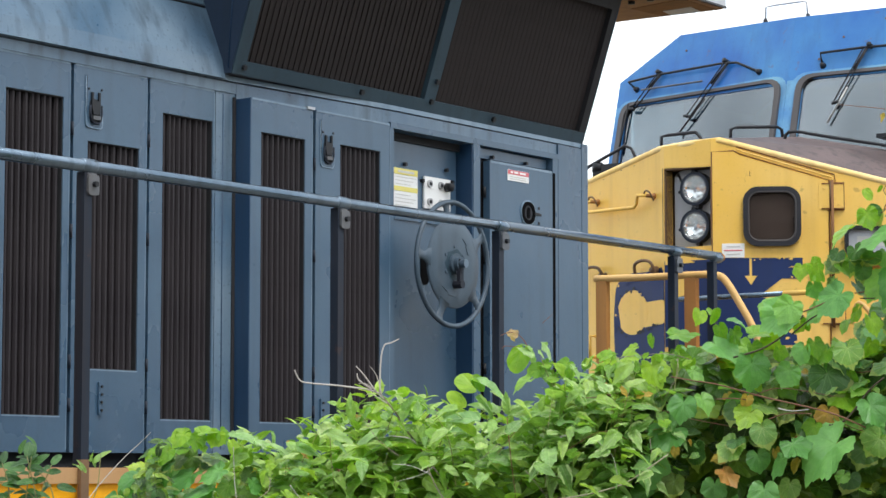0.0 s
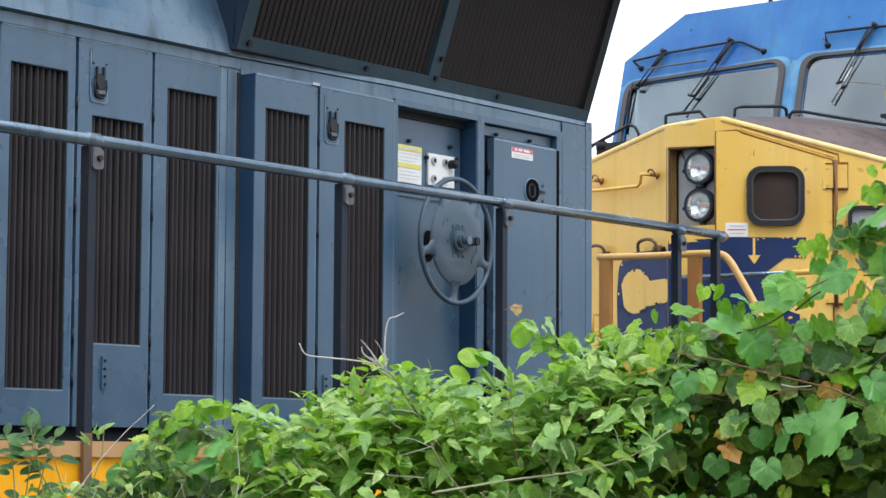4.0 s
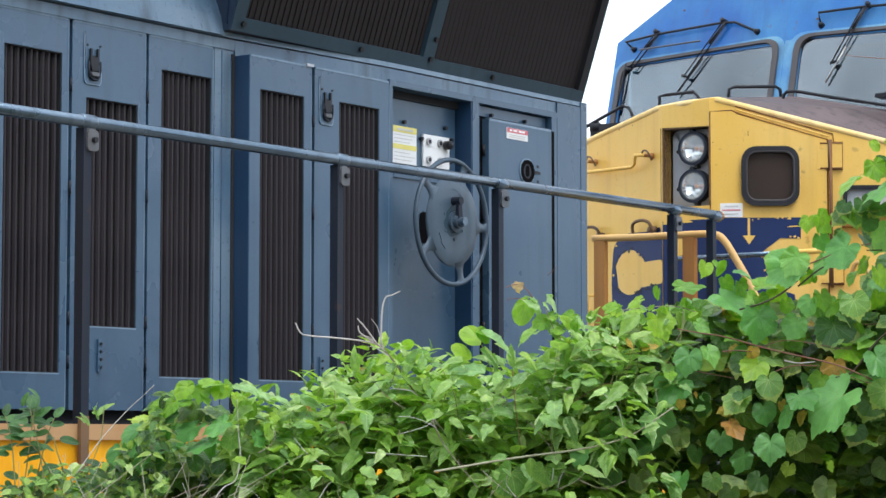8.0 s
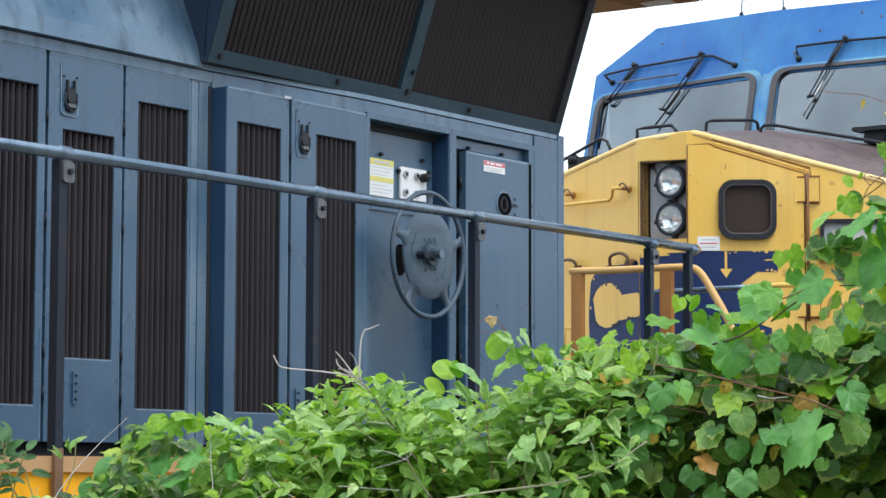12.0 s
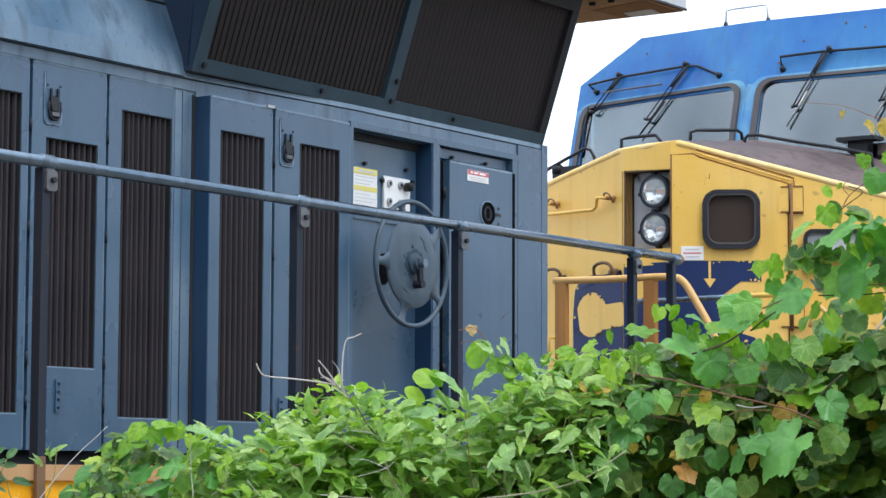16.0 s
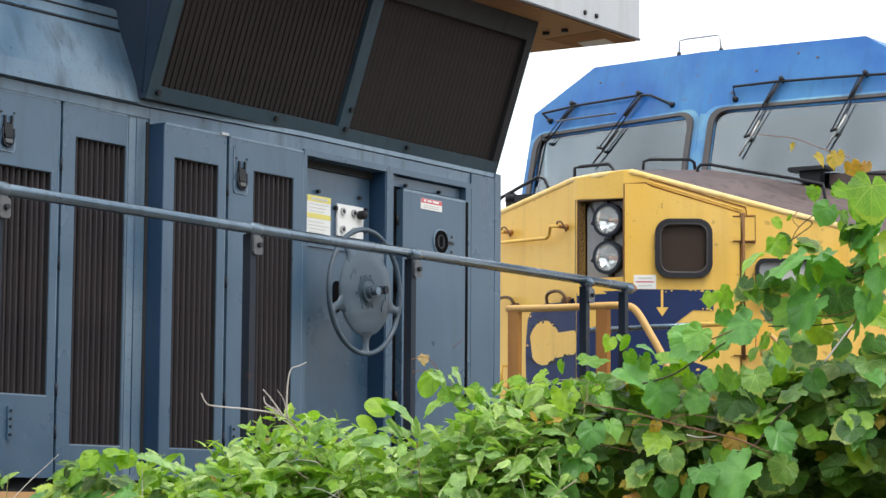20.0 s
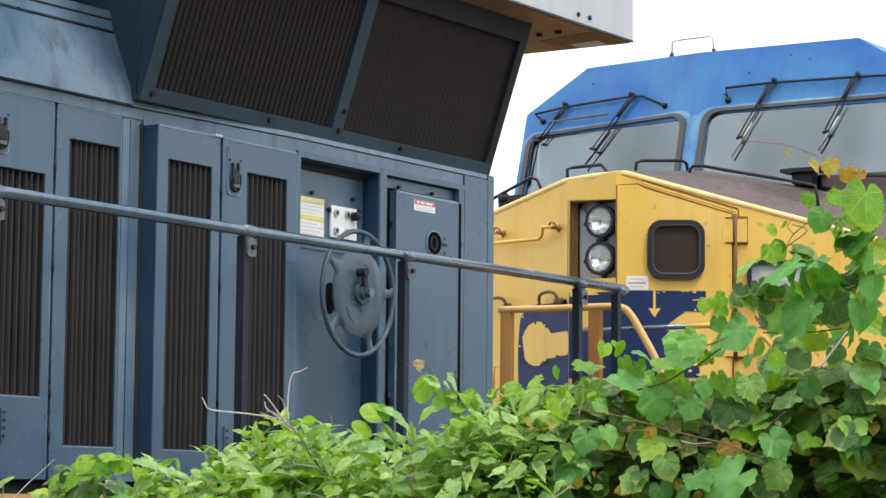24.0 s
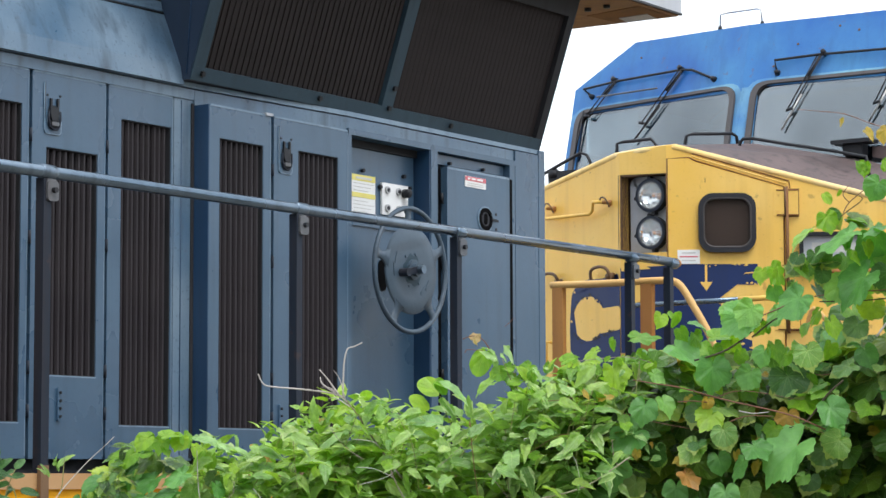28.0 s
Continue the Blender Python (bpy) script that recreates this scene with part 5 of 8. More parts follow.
def wiper(sheet, pts, parts_):
    frame_bar = part("wiper_guard", bar([sheet.at(u, v, d) for u, v, d in pts], 0.0085, 8), BLACK, other)
    for u, v in (pts[0][:2], pts[-1][:2]):
        part("guard_foot", bar([sheet.at(u, v, 0.0), sheet.at(u, v, 0.03)], [0.022, 0.012], 8), BLACK, frame_bar)
    for (u0, v0), (u1, v1), (b0, c0), (b1, c1) in parts_:
        arm = part("wiper_arm", bar([sheet.at(u0, v0, 0.01), sheet.at(u0, v0, 0.035), sheet.at(u1, v1, 0.03)], 0.004, 6), BLACK, other)
        part("arm_rod", bar([sheet.at(u0 - 0.036, v0, 0.028), sheet.at(u1 - 0.030, v1 - 0.01, 0.028)], 0.0045, 6), BLACK, arm)
        part("arm_spring", bar([sheet.at(u0 - 0.018, v0 - 0.01, 0.03), sheet.at(u0 * 0.6 + u1 * 0.4 - 0.016, v0 * 0.6 + v1 * 0.4, 0.03)], 0.008, 6), BLACK, arm)
        part("arm_pivot", bar([sheet.at(u0, v0 + 0.01, 0.0), sheet.at(u0, v0 + 0.01, 0.045)], 0.016, 10), BLACK, arm)
        part("arm_joint", bar([sheet.at(u1 - 0.03, v1, 0.03), sheet.at(u1 + 0.012, v1 + 0.01, 0.03)], 0.010, 8), BLACK, arm)
        part("wiper_blade", bar([sheet.at(b0, c0, 0.02), sheet.at(b1, c1, 0.02)], 0.0065, 6), STEEL if sheet is CR else BLACK, arm)


wiper(CL, [(1.30, 0.125, 0.01), (1.363, 0.178, 0.03), (1.079, 0.200, 0.03), (0.522, 0.210, 0.03), (0.415, 0.198, 0.03), (0.240, 0.120, 0.01)],
      [((1.10, 0.21), (1.31, -0.03), (1.345, 0.02), (1.37, -0.33)), ((0.52, 0.215), (0.80, -0.14), (0.66, -0.02), (0.86, -0.26))])
wiper(CR, [(0.233, 0.112, 0.01), (0.216, 0.188, 0.03), (0.507, 0.200, 0.03), (1.065, 0.196, 0.03), (1.40, 0.19, 0.03)],
      [((0.54, 0.205), (0.365, -0.165), (0.42, -0.06), (0.315, -0.29)), ((1.09, 0.20), (0.935, -0.165), (0.99, -0.06), (0.885, -0.28))])

part("wiper_link", bar([CL.at(1.22, 0.100, 0.04), CL.at(0.689, 0.098, 0.04)], 0.0065, 8), CLAMP, other)

# platform, railing and body behind
part("platform", block((12.0, -0.6, 1.68), (18, 2.4, 1.76), 0.01), BLACK, other)
part("side_sill", block((12.0, -0.63, 1.2), (18, -0.58, 1.74), 0.01), SILL, other)
part("underframe", block((12.1, -0.4, 0.95), (18, 2.2, 1.68)), BLACK, other)
part("body_shell", block((14.4, -0.62, 1.76), (18, 2.36, 3.2)), YELLOW, other)
truck = part("truck_frame", block((13.0, -0.2, 0.6), (17.2, 2.0, 0.96), 0.04), BLACK, other)
for k in (13.6, 15.2, 16.8):
    for y in (0.08, 1.58):
        part("wheel", bar([(k, y, 0.86), (k, y + 0.14, 0.86)], 0.5, 28), STEEL, truck)
for y0, y1 in ((1.166, 1.096), (0.588, 0.516)):
    part("platform_post", block((12.185, y1, 1.76), (12.225, y0, 2.86), 0.004), TAN, other, "tan painted platform post")
part("platform_rail", bar(curve_through([(12.2, 1.18, 2.868), (12.2, 0.85, 2.862), (12.2, 0.55, 2.862), (12.2, 0.40, 2.855), (12.2, 0.335, 2.82), (12.2, 0.26, 2.71), (12.2, 0.17, 2.56), (12.2, 0.10, 2.40)], 4), 0.021, 10), CREAM, other, "chipped cream platform rail")
part("grey_pipe", bar([(12.3, 0.69, 2.737), (12.3, 0.03, 2.742)], 0.015, 10), RAIL, other)
part("pipe_end", bar([(12.3, 0.03, 2.742), (12.3, -0.22, 2.744)], 0.0155, 10), YELLOW, other)


# ---- the overgrown bank between the camera and the track ----
def rim(stops, turns, teeth=0, bite=0.0, seed=0):
    """A leaf's outline round its stalk: the reach at each turn from the tip, both ways, toothed and a little uneven."""
    r = random.Random(seed)
    at = [a for a, _ in stops]
    out = []
    for k in range(-turns, turns + 1):
        a = at[-1] * k / turns
        reach = float(np.interp(abs(a), at, [v for _, v in stops]))
        if teeth:
            saw = (abs(a) / at[-1] * teeth + (0.13 if a < 0 else 0.0)) % 1.0
            reach *= 1.0 - bite * (saw if abs(a) > 4 else 0.0)
        out.append((radians(a), reach * (1 + r.gauss(0, 0.012))))
    return out


def leaf_mesh(line, rings=3, fold=0.2, droop=0.2, ripple=0.05, bulge=0.03, waves=3.0, seed=0):
    """One leaf of unit length along +y from its stalk: folded along the midrib, drooping, rippled at the rim, puffed between its veins."""
    r = random.Random(seed)
    p0, p1, lean = r.uniform(0, 6), r.uniform(0, 6), r.gauss(0, 0.12)
    pts, faces = [(0.0, 0.0, 0.0)], []
    n = len(line)
    for k in range(1, rings + 1):
        f = (k / rings) ** 0.85
        for a, reach in line:
            x, y = math.sin(a) * reach * f, math.cos(a) * reach * f
            z = fold * abs(x) - fold * 0.9 * x * x - droop * max(y, 0.0) ** 2 + lean * x * y
            z += ripple * f * f * (math.sin(waves * a + p0) + 0.6 * math.sin(waves * 2.3 * a + p1)) + bulge * f * abs(math.sin(a / 0.62 * math.pi))
            pts.append((x, y, z))
    for i in range(n - 1):
        faces.append((0, 2 + i, 1 + i))
        for k in range(rings - 1):
            p, q = 1 + k * n + i, 1 + (k + 1) * n + i
            faces += [(p, p + 1, q + 1), (p, q + 1, q)]
    return pts, faces


# reach of the outline by the turn from the tip, in degrees
VINE_RIM = [(0, 1.0), (12, 0.88), (26, 0.80), (42, 0.80), (56, 0.84), (74, 0.69), (95, 0.62), (115, 0.57), (135, 0.52), (152, 0.42), (166, 0.26), (176, 0.06)]
HEART_RIM = [(0, 1.0), (14, 0.90), (30, 0.82), (55, 0.74), (80, 0.64), (105, 0.56), (130, 0.47), (155, 0.32), (174, 0.05)]
ROUND_RIM = [(0, 1.0), (15, 0.93), (30, 0.78), (45, 0.62), (60, 0.48), (80, 0.33), (105, 0.20), (130, 0.10), (150, 0.04)]
BRUSH_RIM = [(0, 1.0), (4, 0.92), (9, 0.82), (16, 0.69), (24, 0.575), (34, 0.46), (48, 0.33), (65, 0.21), (85, 0.11), (105, 0.03)]
OVAL_RIM = [(0, 1.0), (7, 0.91), (14, 0.76), (22, 0.60), (32, 0.44), (46, 0.29), (65, 0.17), (95, 0.03)]


def leaf_data(name, line, material, **shape):
    pts, faces = leaf_mesh(line, **shape)
    me = bpy.data.meshes.new(name)
    me.from_pydata(pts, [], faces)
    uv = me.uv_layers.new(name="leaf")
    for loop in me.loops:
        x, y, _ = pts[loop.vertex_index]
        uv.data[loop.index].uv = (x + 0.5, y)
    me.materials.append(material)
    for p in me.polygons:
        p.use_smooth = True
    return me, pts, faces


def vine_leaves(name, material, seed):
    """Three leaves of one tone with different carriage."""
    return [leaf_data(name, rim(VINE_RIM if k < 2 else HEART_RIM, 30, 11 + k, 0.11 if k < 2 else 0.08, seed + k), material, fold=(0.22, -0.06, 0.34)[k], droop=(0.26, 0.12, 0.34)[k], ripple=(0.045, 0.06, 0.04)[k], bulge=0.03, waves=(2.6, 3.4, 2.2)[k], seed=seed + k) for k in range(3)]


def brush_leaves(name, material, seed):
    return [leaf_data(name, rim(BRUSH_RIM, 18, 6, 0.15, seed + k), material, fold=(0.45, 0.22, 0.65)[k], droop=(0.34, 0.20, 0.5)[k], ripple=(0.035, 0.05, 0.03)[k], bulge=0.0, waves=5.0, seed=seed + k) for k in range(3)]


KINDS = {
    "grape": vine_leaves("grape_leaf", LEAF_GRAPE, 10),
    "vine_blue": vine_leaves("broad_leaf", LEAF_BLUE, 20),
    "vine_pale": vine_leaves("veined_leaf", LEAF_VEINED, 30),
    "vine_dark": vine_leaves("dark_leaf", LEAF_DARK, 40),
    "vine_lime": vine_leaves("lime_leaf", LEAF_LIME, 50),
    "rust": vine_leaves("turned_leaf", LEAF_RUST, 60),
    "brush": brush_leaves("brush_leaf", LEAF_BRUSH, 70),
    "brush_flat": brush_leaves("shoot_leaf", LEAF_SHOOT, 80),
    "brush_edged": brush_leaves("edged_leaf", LEAF_EDGED, 100),
    "brush_pale": brush_leaves("pale_leaf", LEAF_PALE, 90),
    "withered": vine_leaves("withered_leaf", LEAF_DRY, 110),
    "lime": [leaf_data("young_leaf", rim(ROUND_RIM, 14, 0, 0.0, k), LEAF_LIME, fold=0.2, droop=0.2, ripple=0.02, bulge=0.0, seed=k) for k in (1, 2)],
    "oval": [leaf_data("oval_leaf", rim(OVAL_RIM, 14, 0, 0.0, k), LEAF_BRUSH, fold=0.3, droop=0.2, ripple=0.015, bulge=0.0, seed=k) for k in (3, 4)],
    "oval_dark": [leaf_data("oval_leaf", rim(OVAL_RIM, 14, 0, 0.0, k), LEAF_OVAL, fold=0.35, droop=0.25, ripple=0.02, bulge=0.0, seed=k) for k in (5, 6)],
    "vine_far": [leaf_data("far_leaf", rim(VINE_RIM, 11, 0, 0.0, k), LEAF_GRAPE_SHADED, rings=2, fold=0.25, droop=0.25, ripple=0.05, bulge=0.0, seed=k) for k in (7, 8)],
    "brush_far": [leaf_data("far_leaf", rim(BRUSH_RIM, 7, 0, 0.0, k), LEAF_BRUSH_MASS, rings=2, fold=0.4, droop=0.35, ripple=0.02, bulge=0.0, seed=k) for k in (9, 10)],
    "oval_far": [leaf_data("far_leaf", rim(OVAL_RIM, 7, 0, 0.0, 11), LEAF_GRAPE_SHADED, rings=2, fold=0.3, droop=0.2, ripple=0.02, bulge=0.0, seed=11)],
}

# the bank's front line in plan, from its low end to its high end, with the height of its top
LINE = [(3.05, -1.45, 1.56), (3.55, -1.95, 1.60), (3.96, -2.34, 1.635), (4.13, -2.52, 1.69), (4.21, -2.61, 1.85), (4.36, -2.78, 1.84), (4.48, -2.94, 1.915), (4.60, -3.11, 1.92), (4.71, -3.28, 1.97),
        (4.80, -3.43, 2.01), (4.91, -3.62, 2.065), (4.97, -3.76, 2.055), (5.02, -3.88, 2.06), (5.05, -3.96, 2.07), (5.06, -4.10, 2.10), (5.08, -4.30, 2.15), (5.15, -4.70, 2.20)]
EYE = Vector((0, -6.3, 1.75))


def bank(s):
    """Foot of the bank's front and its height at s from 0 to 1."""
    k = s * (len(LINE) - 1)
    i = min(int(k), len(LINE) - 2)
    p = Vector(LINE[i]).lerp(Vector(LINE[i + 1]), k - i)
    p.z -= 0.035 * math.exp(-((p.x - 4.34) / 0.06) ** 2) + 0.075 * math.exp(-((p.x - 4.665) / 0.055) ** 2) + 0.035 * math.exp(-((p.x - 4.98) / 0.07) ** 2)
    return p


def leaf_pose(p, size, face, roll, lift):
    """A leaf at p that shows its upper side towards face and hangs by roll."""
    z = (face - p).normalized()
    z = (z + Vector((0, 0, lift))).normalized()
    down = Vector((0, 0, -1)) - z * -z.z
    y = (down.normalized() if down.length > 1e-3 else Vector((1, 0, 0)))
    y = (Matrix.Rotation(roll, 3, z) @ y).normalized()
    x = y.cross(z)
    m = Matrix((x, y, z)).transposed().to_4x4()
    return Matrix.Translation(p) @ m @ Matrix.Scale(size, 4)


grapevine = thing("grapevine", "wild grapevine with broad toothed green leaves over the bank", "vine", (4.98, -3.8, 0))
brush = thing("shrub", "low leafy green shrub of pointed leaves on the bank", "shrub", (4.4, -2.85, 0))
creeper = thing("grapevine", "low trailing vine with glossy lobed green leaves", "vine", (4.18, -2.6, 0))
bramble = thing("sapling", "small sapling with dark oval leaves beside the shrub", "sapling", (3.9, -2.3, 0))


def spread_pose(p, size, face, rng):
    """A leaf held out flat from its stalk, in any direction, its tip a little down."""
    near = (face - p)
    near.z = 0
    z = (Vector((0, 0, 1)) + near.normalized() * rng.uniform(0.15, 1.15) + Vector((rng.gauss(0, 0.3), rng.gauss(0, 0.3), 0))).normalized()
    a = rng.uniform(0, math.tau)
    y = Vector((math.cos(a), math.sin(a), -0.25))
    y = (y - z * y.dot(z)).normalized()
    m = Matrix((y.cross(z), y, z)).transposed().to_4x4()
    return Matrix.Translation(p) @ m @ Matrix.Scale(size, 4)


def into(ob, m):
    """The pose m of the world in the space of a thing."""
    return Matrix.Translation(-ob.location) @ m


def add_leaf(kind, owner, p, size, roll=0.0, lift=0.35, turn=(0, 0), pick=0):
    made = KINDS[kind]
    me = made[pick % len(made)][0]
    ob = new(me.name, me)
    ob.parent = owner
    face = EYE + Vector((turn[0], turn[0] * -0.5, turn[1]))
    ob.matrix_basis = into(owner, leaf_pose(Vector(p), size, face, roll, lift))
    return ob


def leaves(kind, owner, rows):
    """Leaves that stand out: place of the stalk's end, length, hang, turn about the midrib."""
    r = random.Random(len(rows) * 7 + len(kind))
    for k, (x, y, z, size, roll, twist) in enumerate(rows):
        ob = add_leaf(kind, owner, (x, y, z), size * {"oval_dark": 0.84, "withered": 0.62}.get(kind, 1.0), roll, r.uniform(0.0, 0.35), (r.gauss(0, 0.7), r.gauss(0, 0.5)), k)
        ob.matrix_basis = ob.matrix_basis @ Matrix.Rotation(twist, 4, "Y") @ Matrix.Rotation(r.gauss(-0.1, 0.22), 4, "X")


leaves("oval_dark", bramble, ((3.965, -2.395, 1.796, 0.04, 2.8, -0.64), (3.945, -2.417, 1.776, 0.055, 2.36, -0.45), (3.968, -2.419, 1.759, 0.067, 2.27, -0.45), (3.994, -2.413, 1.746, 0.045, 2.5, -0.64), (3.982, -2.394, 1.761, 0.065, -2, 0.45), (3.955, -2.412, 1.729, 0.054, -2.15, 0), (3.996, -2.433, 1.712, 0.033, 2.53, -0.8), (3.93, -2.423, 1.688, 0.072, 2.03, -0.8), (4.028, -2.446, 1.724, 0.052, 1.47, -0.64), (3.928, -2.381, 1.7, 0.042, 2.45, -0.64), (3.985, -2.427, 1.644, 0.057, 2.12, -0.64), (3.936, -2.411, 1.639, 0.05, -2.2, 0.45), (3.92, -2.399, 1.69, 0.04, -1.91, 0.45), (3.986, -2.42, 1.813, 0.039, -2.55, 1.05), (3.926, -2.415, 1.606, 0.046, -2.19, 0.45), (4.04, -2.456, 1.616, 0.044, -2.23, 0.64),))
leaves("oval_dark", bramble, ((3.963, -2.429, 1.605, 0.038, -2.36, 0.64), (4.036, -2.52, 1.617, 0.044, -0.38, 0.49), (3.989, -2.465, 1.614, 0.026, 3.13, -0.89), (4.099, -2.499, 1.665, 0.049, -2.22, 0.52), (3.967, -2.457, 1.598, 0.034, -2.22, 0.81), (4.073, -2.504, 1.632, 0.051, 1.25, -0.59), (4.056, -2.464, 1.626, 0.03, -1.8, 1), (4.044, -2.54, 1.648, 0.048, -2, 0.78), (4.09, -2.544, 1.661, 0.038, 0.49, -0.93), (4.088, -2.575, 1.623, 0.03, 1.6, -0.52), (4.047, -2.431, 1.659, 0.053, 1.21, -1.14), (3.969, -2.467, 1.661, 0.044, -0.94, 1.06), (3.994, -2.403, 1.617, 0.043, -1.72, 0.47), (4.069, -2.594, 1.588, 0.055, 1.36, -0.88), (4.07, -2.571, 1.657, 0.03, 0.63, -1.14),))
leaves("oval", bramble, ((4.003, -2.437, 1.648, 0.035, 0.57, -0.45), (3.966, -2.399, 1.59, 0.046, 2.78, -0.64), (4.066, -2.496, 1.754, 0.036, -2.68, 0.93), (4.079, -2.521, 1.786, 0.034, 2.07, -0.93), (4.049, -2.539, 1.766, 0.031, -2.88, 1.05), (4.001, -2.42, 1.597, 0.045, -2.7, 0.64), (4.023, -2.488, 1.644, 0.04, 2.65, -0.8), (4.104, -2.558, 1.621, 0.038, 1, -0.66), (3.923, -2.431, 1.643, 0.044, 0.96, -0.88), (4.074, -2.514, 1.649, 0.035, 0.6, -1.14), (3.969, -2.478, 1.629, 0.026, 3.13, -0.64), (3.999, -2.522, 1.597, 0.032, 0.73, -0.99), (4.027, -2.493, 1.591, 0.041, -1.58, 0.52),))
leaves("brush_pale", bramble, ((4.05, -2.538, 1.775, 0.037, 2.77, -0.8), (4.051, -2.524, 1.778, 0.029, 2.76, -1.05), (4.052, -2.496, 1.759, 0.023, -2.52, 1.05),))
leaves("vine_lime", creeper, ((4.151, -2.632, 1.795, 0.047, -0.94, 0.93), (4.204, -2.656, 1.839, 0.039, 0.36, -0.45), (4.193, -2.721, 1.842, 0.044, 1.77, -1.05), (4.223, -2.748, 1.843, 0.03, 0.62, -0.64), (4.187, -2.679, 1.805, 0.032, -1.35, 1.05), (4.277, -2.758, 1.801, 0.025, -2, 0.93), (4.191, -2.717, 1.816, 0.025, 0.43, -0.93), (4.296, -2.805, 1.794, 0.028, -1.25, 1.05), (4.193, -2.668, 1.838, 0.038, -0.82, 0.45), (4.199, -2.707, 1.831, 0.034, -0.37, 0.45), (4.218, -2.743, 1.838, 0.035, -0.46, 0.45), (4.151, -2.659, 1.802, 0.046, -0.92, 0.64), (4.254, -2.754, 1.816, 0.03, 0.62, -0.8), (4.25, -2.802, 1.796, 0.033, -0.49, 0.8), (4.286, -2.813, 1.742, 0.03, -1.03, 0.93),))
leaves("vine_dark", creeper, ((4.2, -2.664, 1.789, 0.051, -1.18, 0.93), (4.251, -2.718, 1.785, 0.056, -1.19, 0.93), (4.242, -2.678, 1.664, 0.048, 1.27, -0.8), (4.306, -2.742, 1.663, 0.04, 0.72, -0.64), (4.145, -2.575, 1.634, 0.039, -1.11, 0.64), (4.189, -2.61, 1.618, 0.032, -0.59, 0.64), (4.287, -2.697, 1.62, 0.04, 1.07, -0.64), (4.223, -2.67, 1.788, 0.045, -1.09, 0.64), (4.255, -2.698, 1.78, 0.04, -0.97, 0.64), (4.153, -2.664, 1.776, 0.04, -1.13, 0.8), (4.268, -2.796, 1.753, 0.038, -0.75, 0.64), (4.142, -2.647, 1.678, 0.04, -0.66, 0.64), (4.199, -2.682, 1.677, 0.039, 0.46, -0.64), (4.251, -2.715, 1.67, 0.04, -0.66, 0.64),))
leaves("vine_blue", creeper, ((4.191, -2.692, 1.749, 0.061, -1.03, 0.99), (4.208, -2.756, 1.758, 0.052, -1.2, 1.1), (4.127, -2.595, 1.746, 0.056, -1.19, 1.1), (4.173, -2.648, 1.708, 0.077, -1.36, 1.16), (4.198, -2.728, 1.718, 0.063, -1.21, 0.99), (4.086, -2.571, 1.701, 0.053, -0.17, 0.8), (4.096, -2.621, 1.683, 0.035, 0.35, -0.8), (4.249, -2.82, 1.733, 0.039, 0.72, -0.93), (4.157, -2.649, 1.745, 0.036, -0.89, 0.93), (4.21, -2.724, 1.709, 0.031, -0.59, 0.64), (4.102, -2.599, 1.711, 0.037, -0.92, 0.93),))
leaves("vine_pale", creeper, ((4.243, -2.755, 1.727, 0.039, -0.22, 0.72), (4.104, -2.663, 1.622, 0.033, 1.78, -0.93),))
leaves("brush_pale", brush, ((4.223, -2.788, 1.841, 0.073, 1.07, -1.05), (4.253, -2.804, 1.824, 0.082, 1.34, -1.05), (4.296, -2.83, 1.844, 0.042, 0.97, -1.05), (4.315, -2.88, 1.812, 0.064, 1.28, -0.64), (4.426, -3.046, 1.851, 0.081, -1.44, 0.93), (4.433, -3.06, 1.811, 0.073, -1.72, 1.05), (4.586, -3.239, 1.885, 0.077, -2.21, 0.93), (4.275, -2.819, 1.652, 0.07, -1.42, 0.8), (4.444, -3.097, 1.708, 0.048, -2.16, 0.93), (4.433, -3.069, 1.718, 0.047, 1.68, -1.16), (4.343, -2.902, 1.767, 0.058, -2.16, 0.64), (4.367, -2.965, 1.748, 0.06, -1.75, 1.05), (4.629, -3.382, 1.952, 0.07, 1.14, -1.05), (4.675, -3.371, 1.989, 0.055, 0.68, -0.8), (4.573, -3.301, 1.872, 0.05, 1.19, -1.05), (4.607, -3.312, 2.005, 0.05, -2.7, 0.8),))
leaves("brush_pale", brush, ((4.636, -3.293, 1.99, 0.05, 2.87, 0.93), (4.637, -3.317, 2.041, 0.066, 0.81, -1.05), (4.618, -3.302, 2.021, 0.032, -2.41, 1.05), (4.633, -3.394, 1.989, 0.055, 0.75, -1.1), (4.648, -3.379, 1.96, 0.08, 1.05, -0.93), (4.524, -3.21, 1.956, 0.081, 1.17, -1.05), (4.523, -3.231, 1.869, 0.087, -1.79, 0.8), (4.618, -3.32, 2.023, 0.034, 0.67, -1.05),))
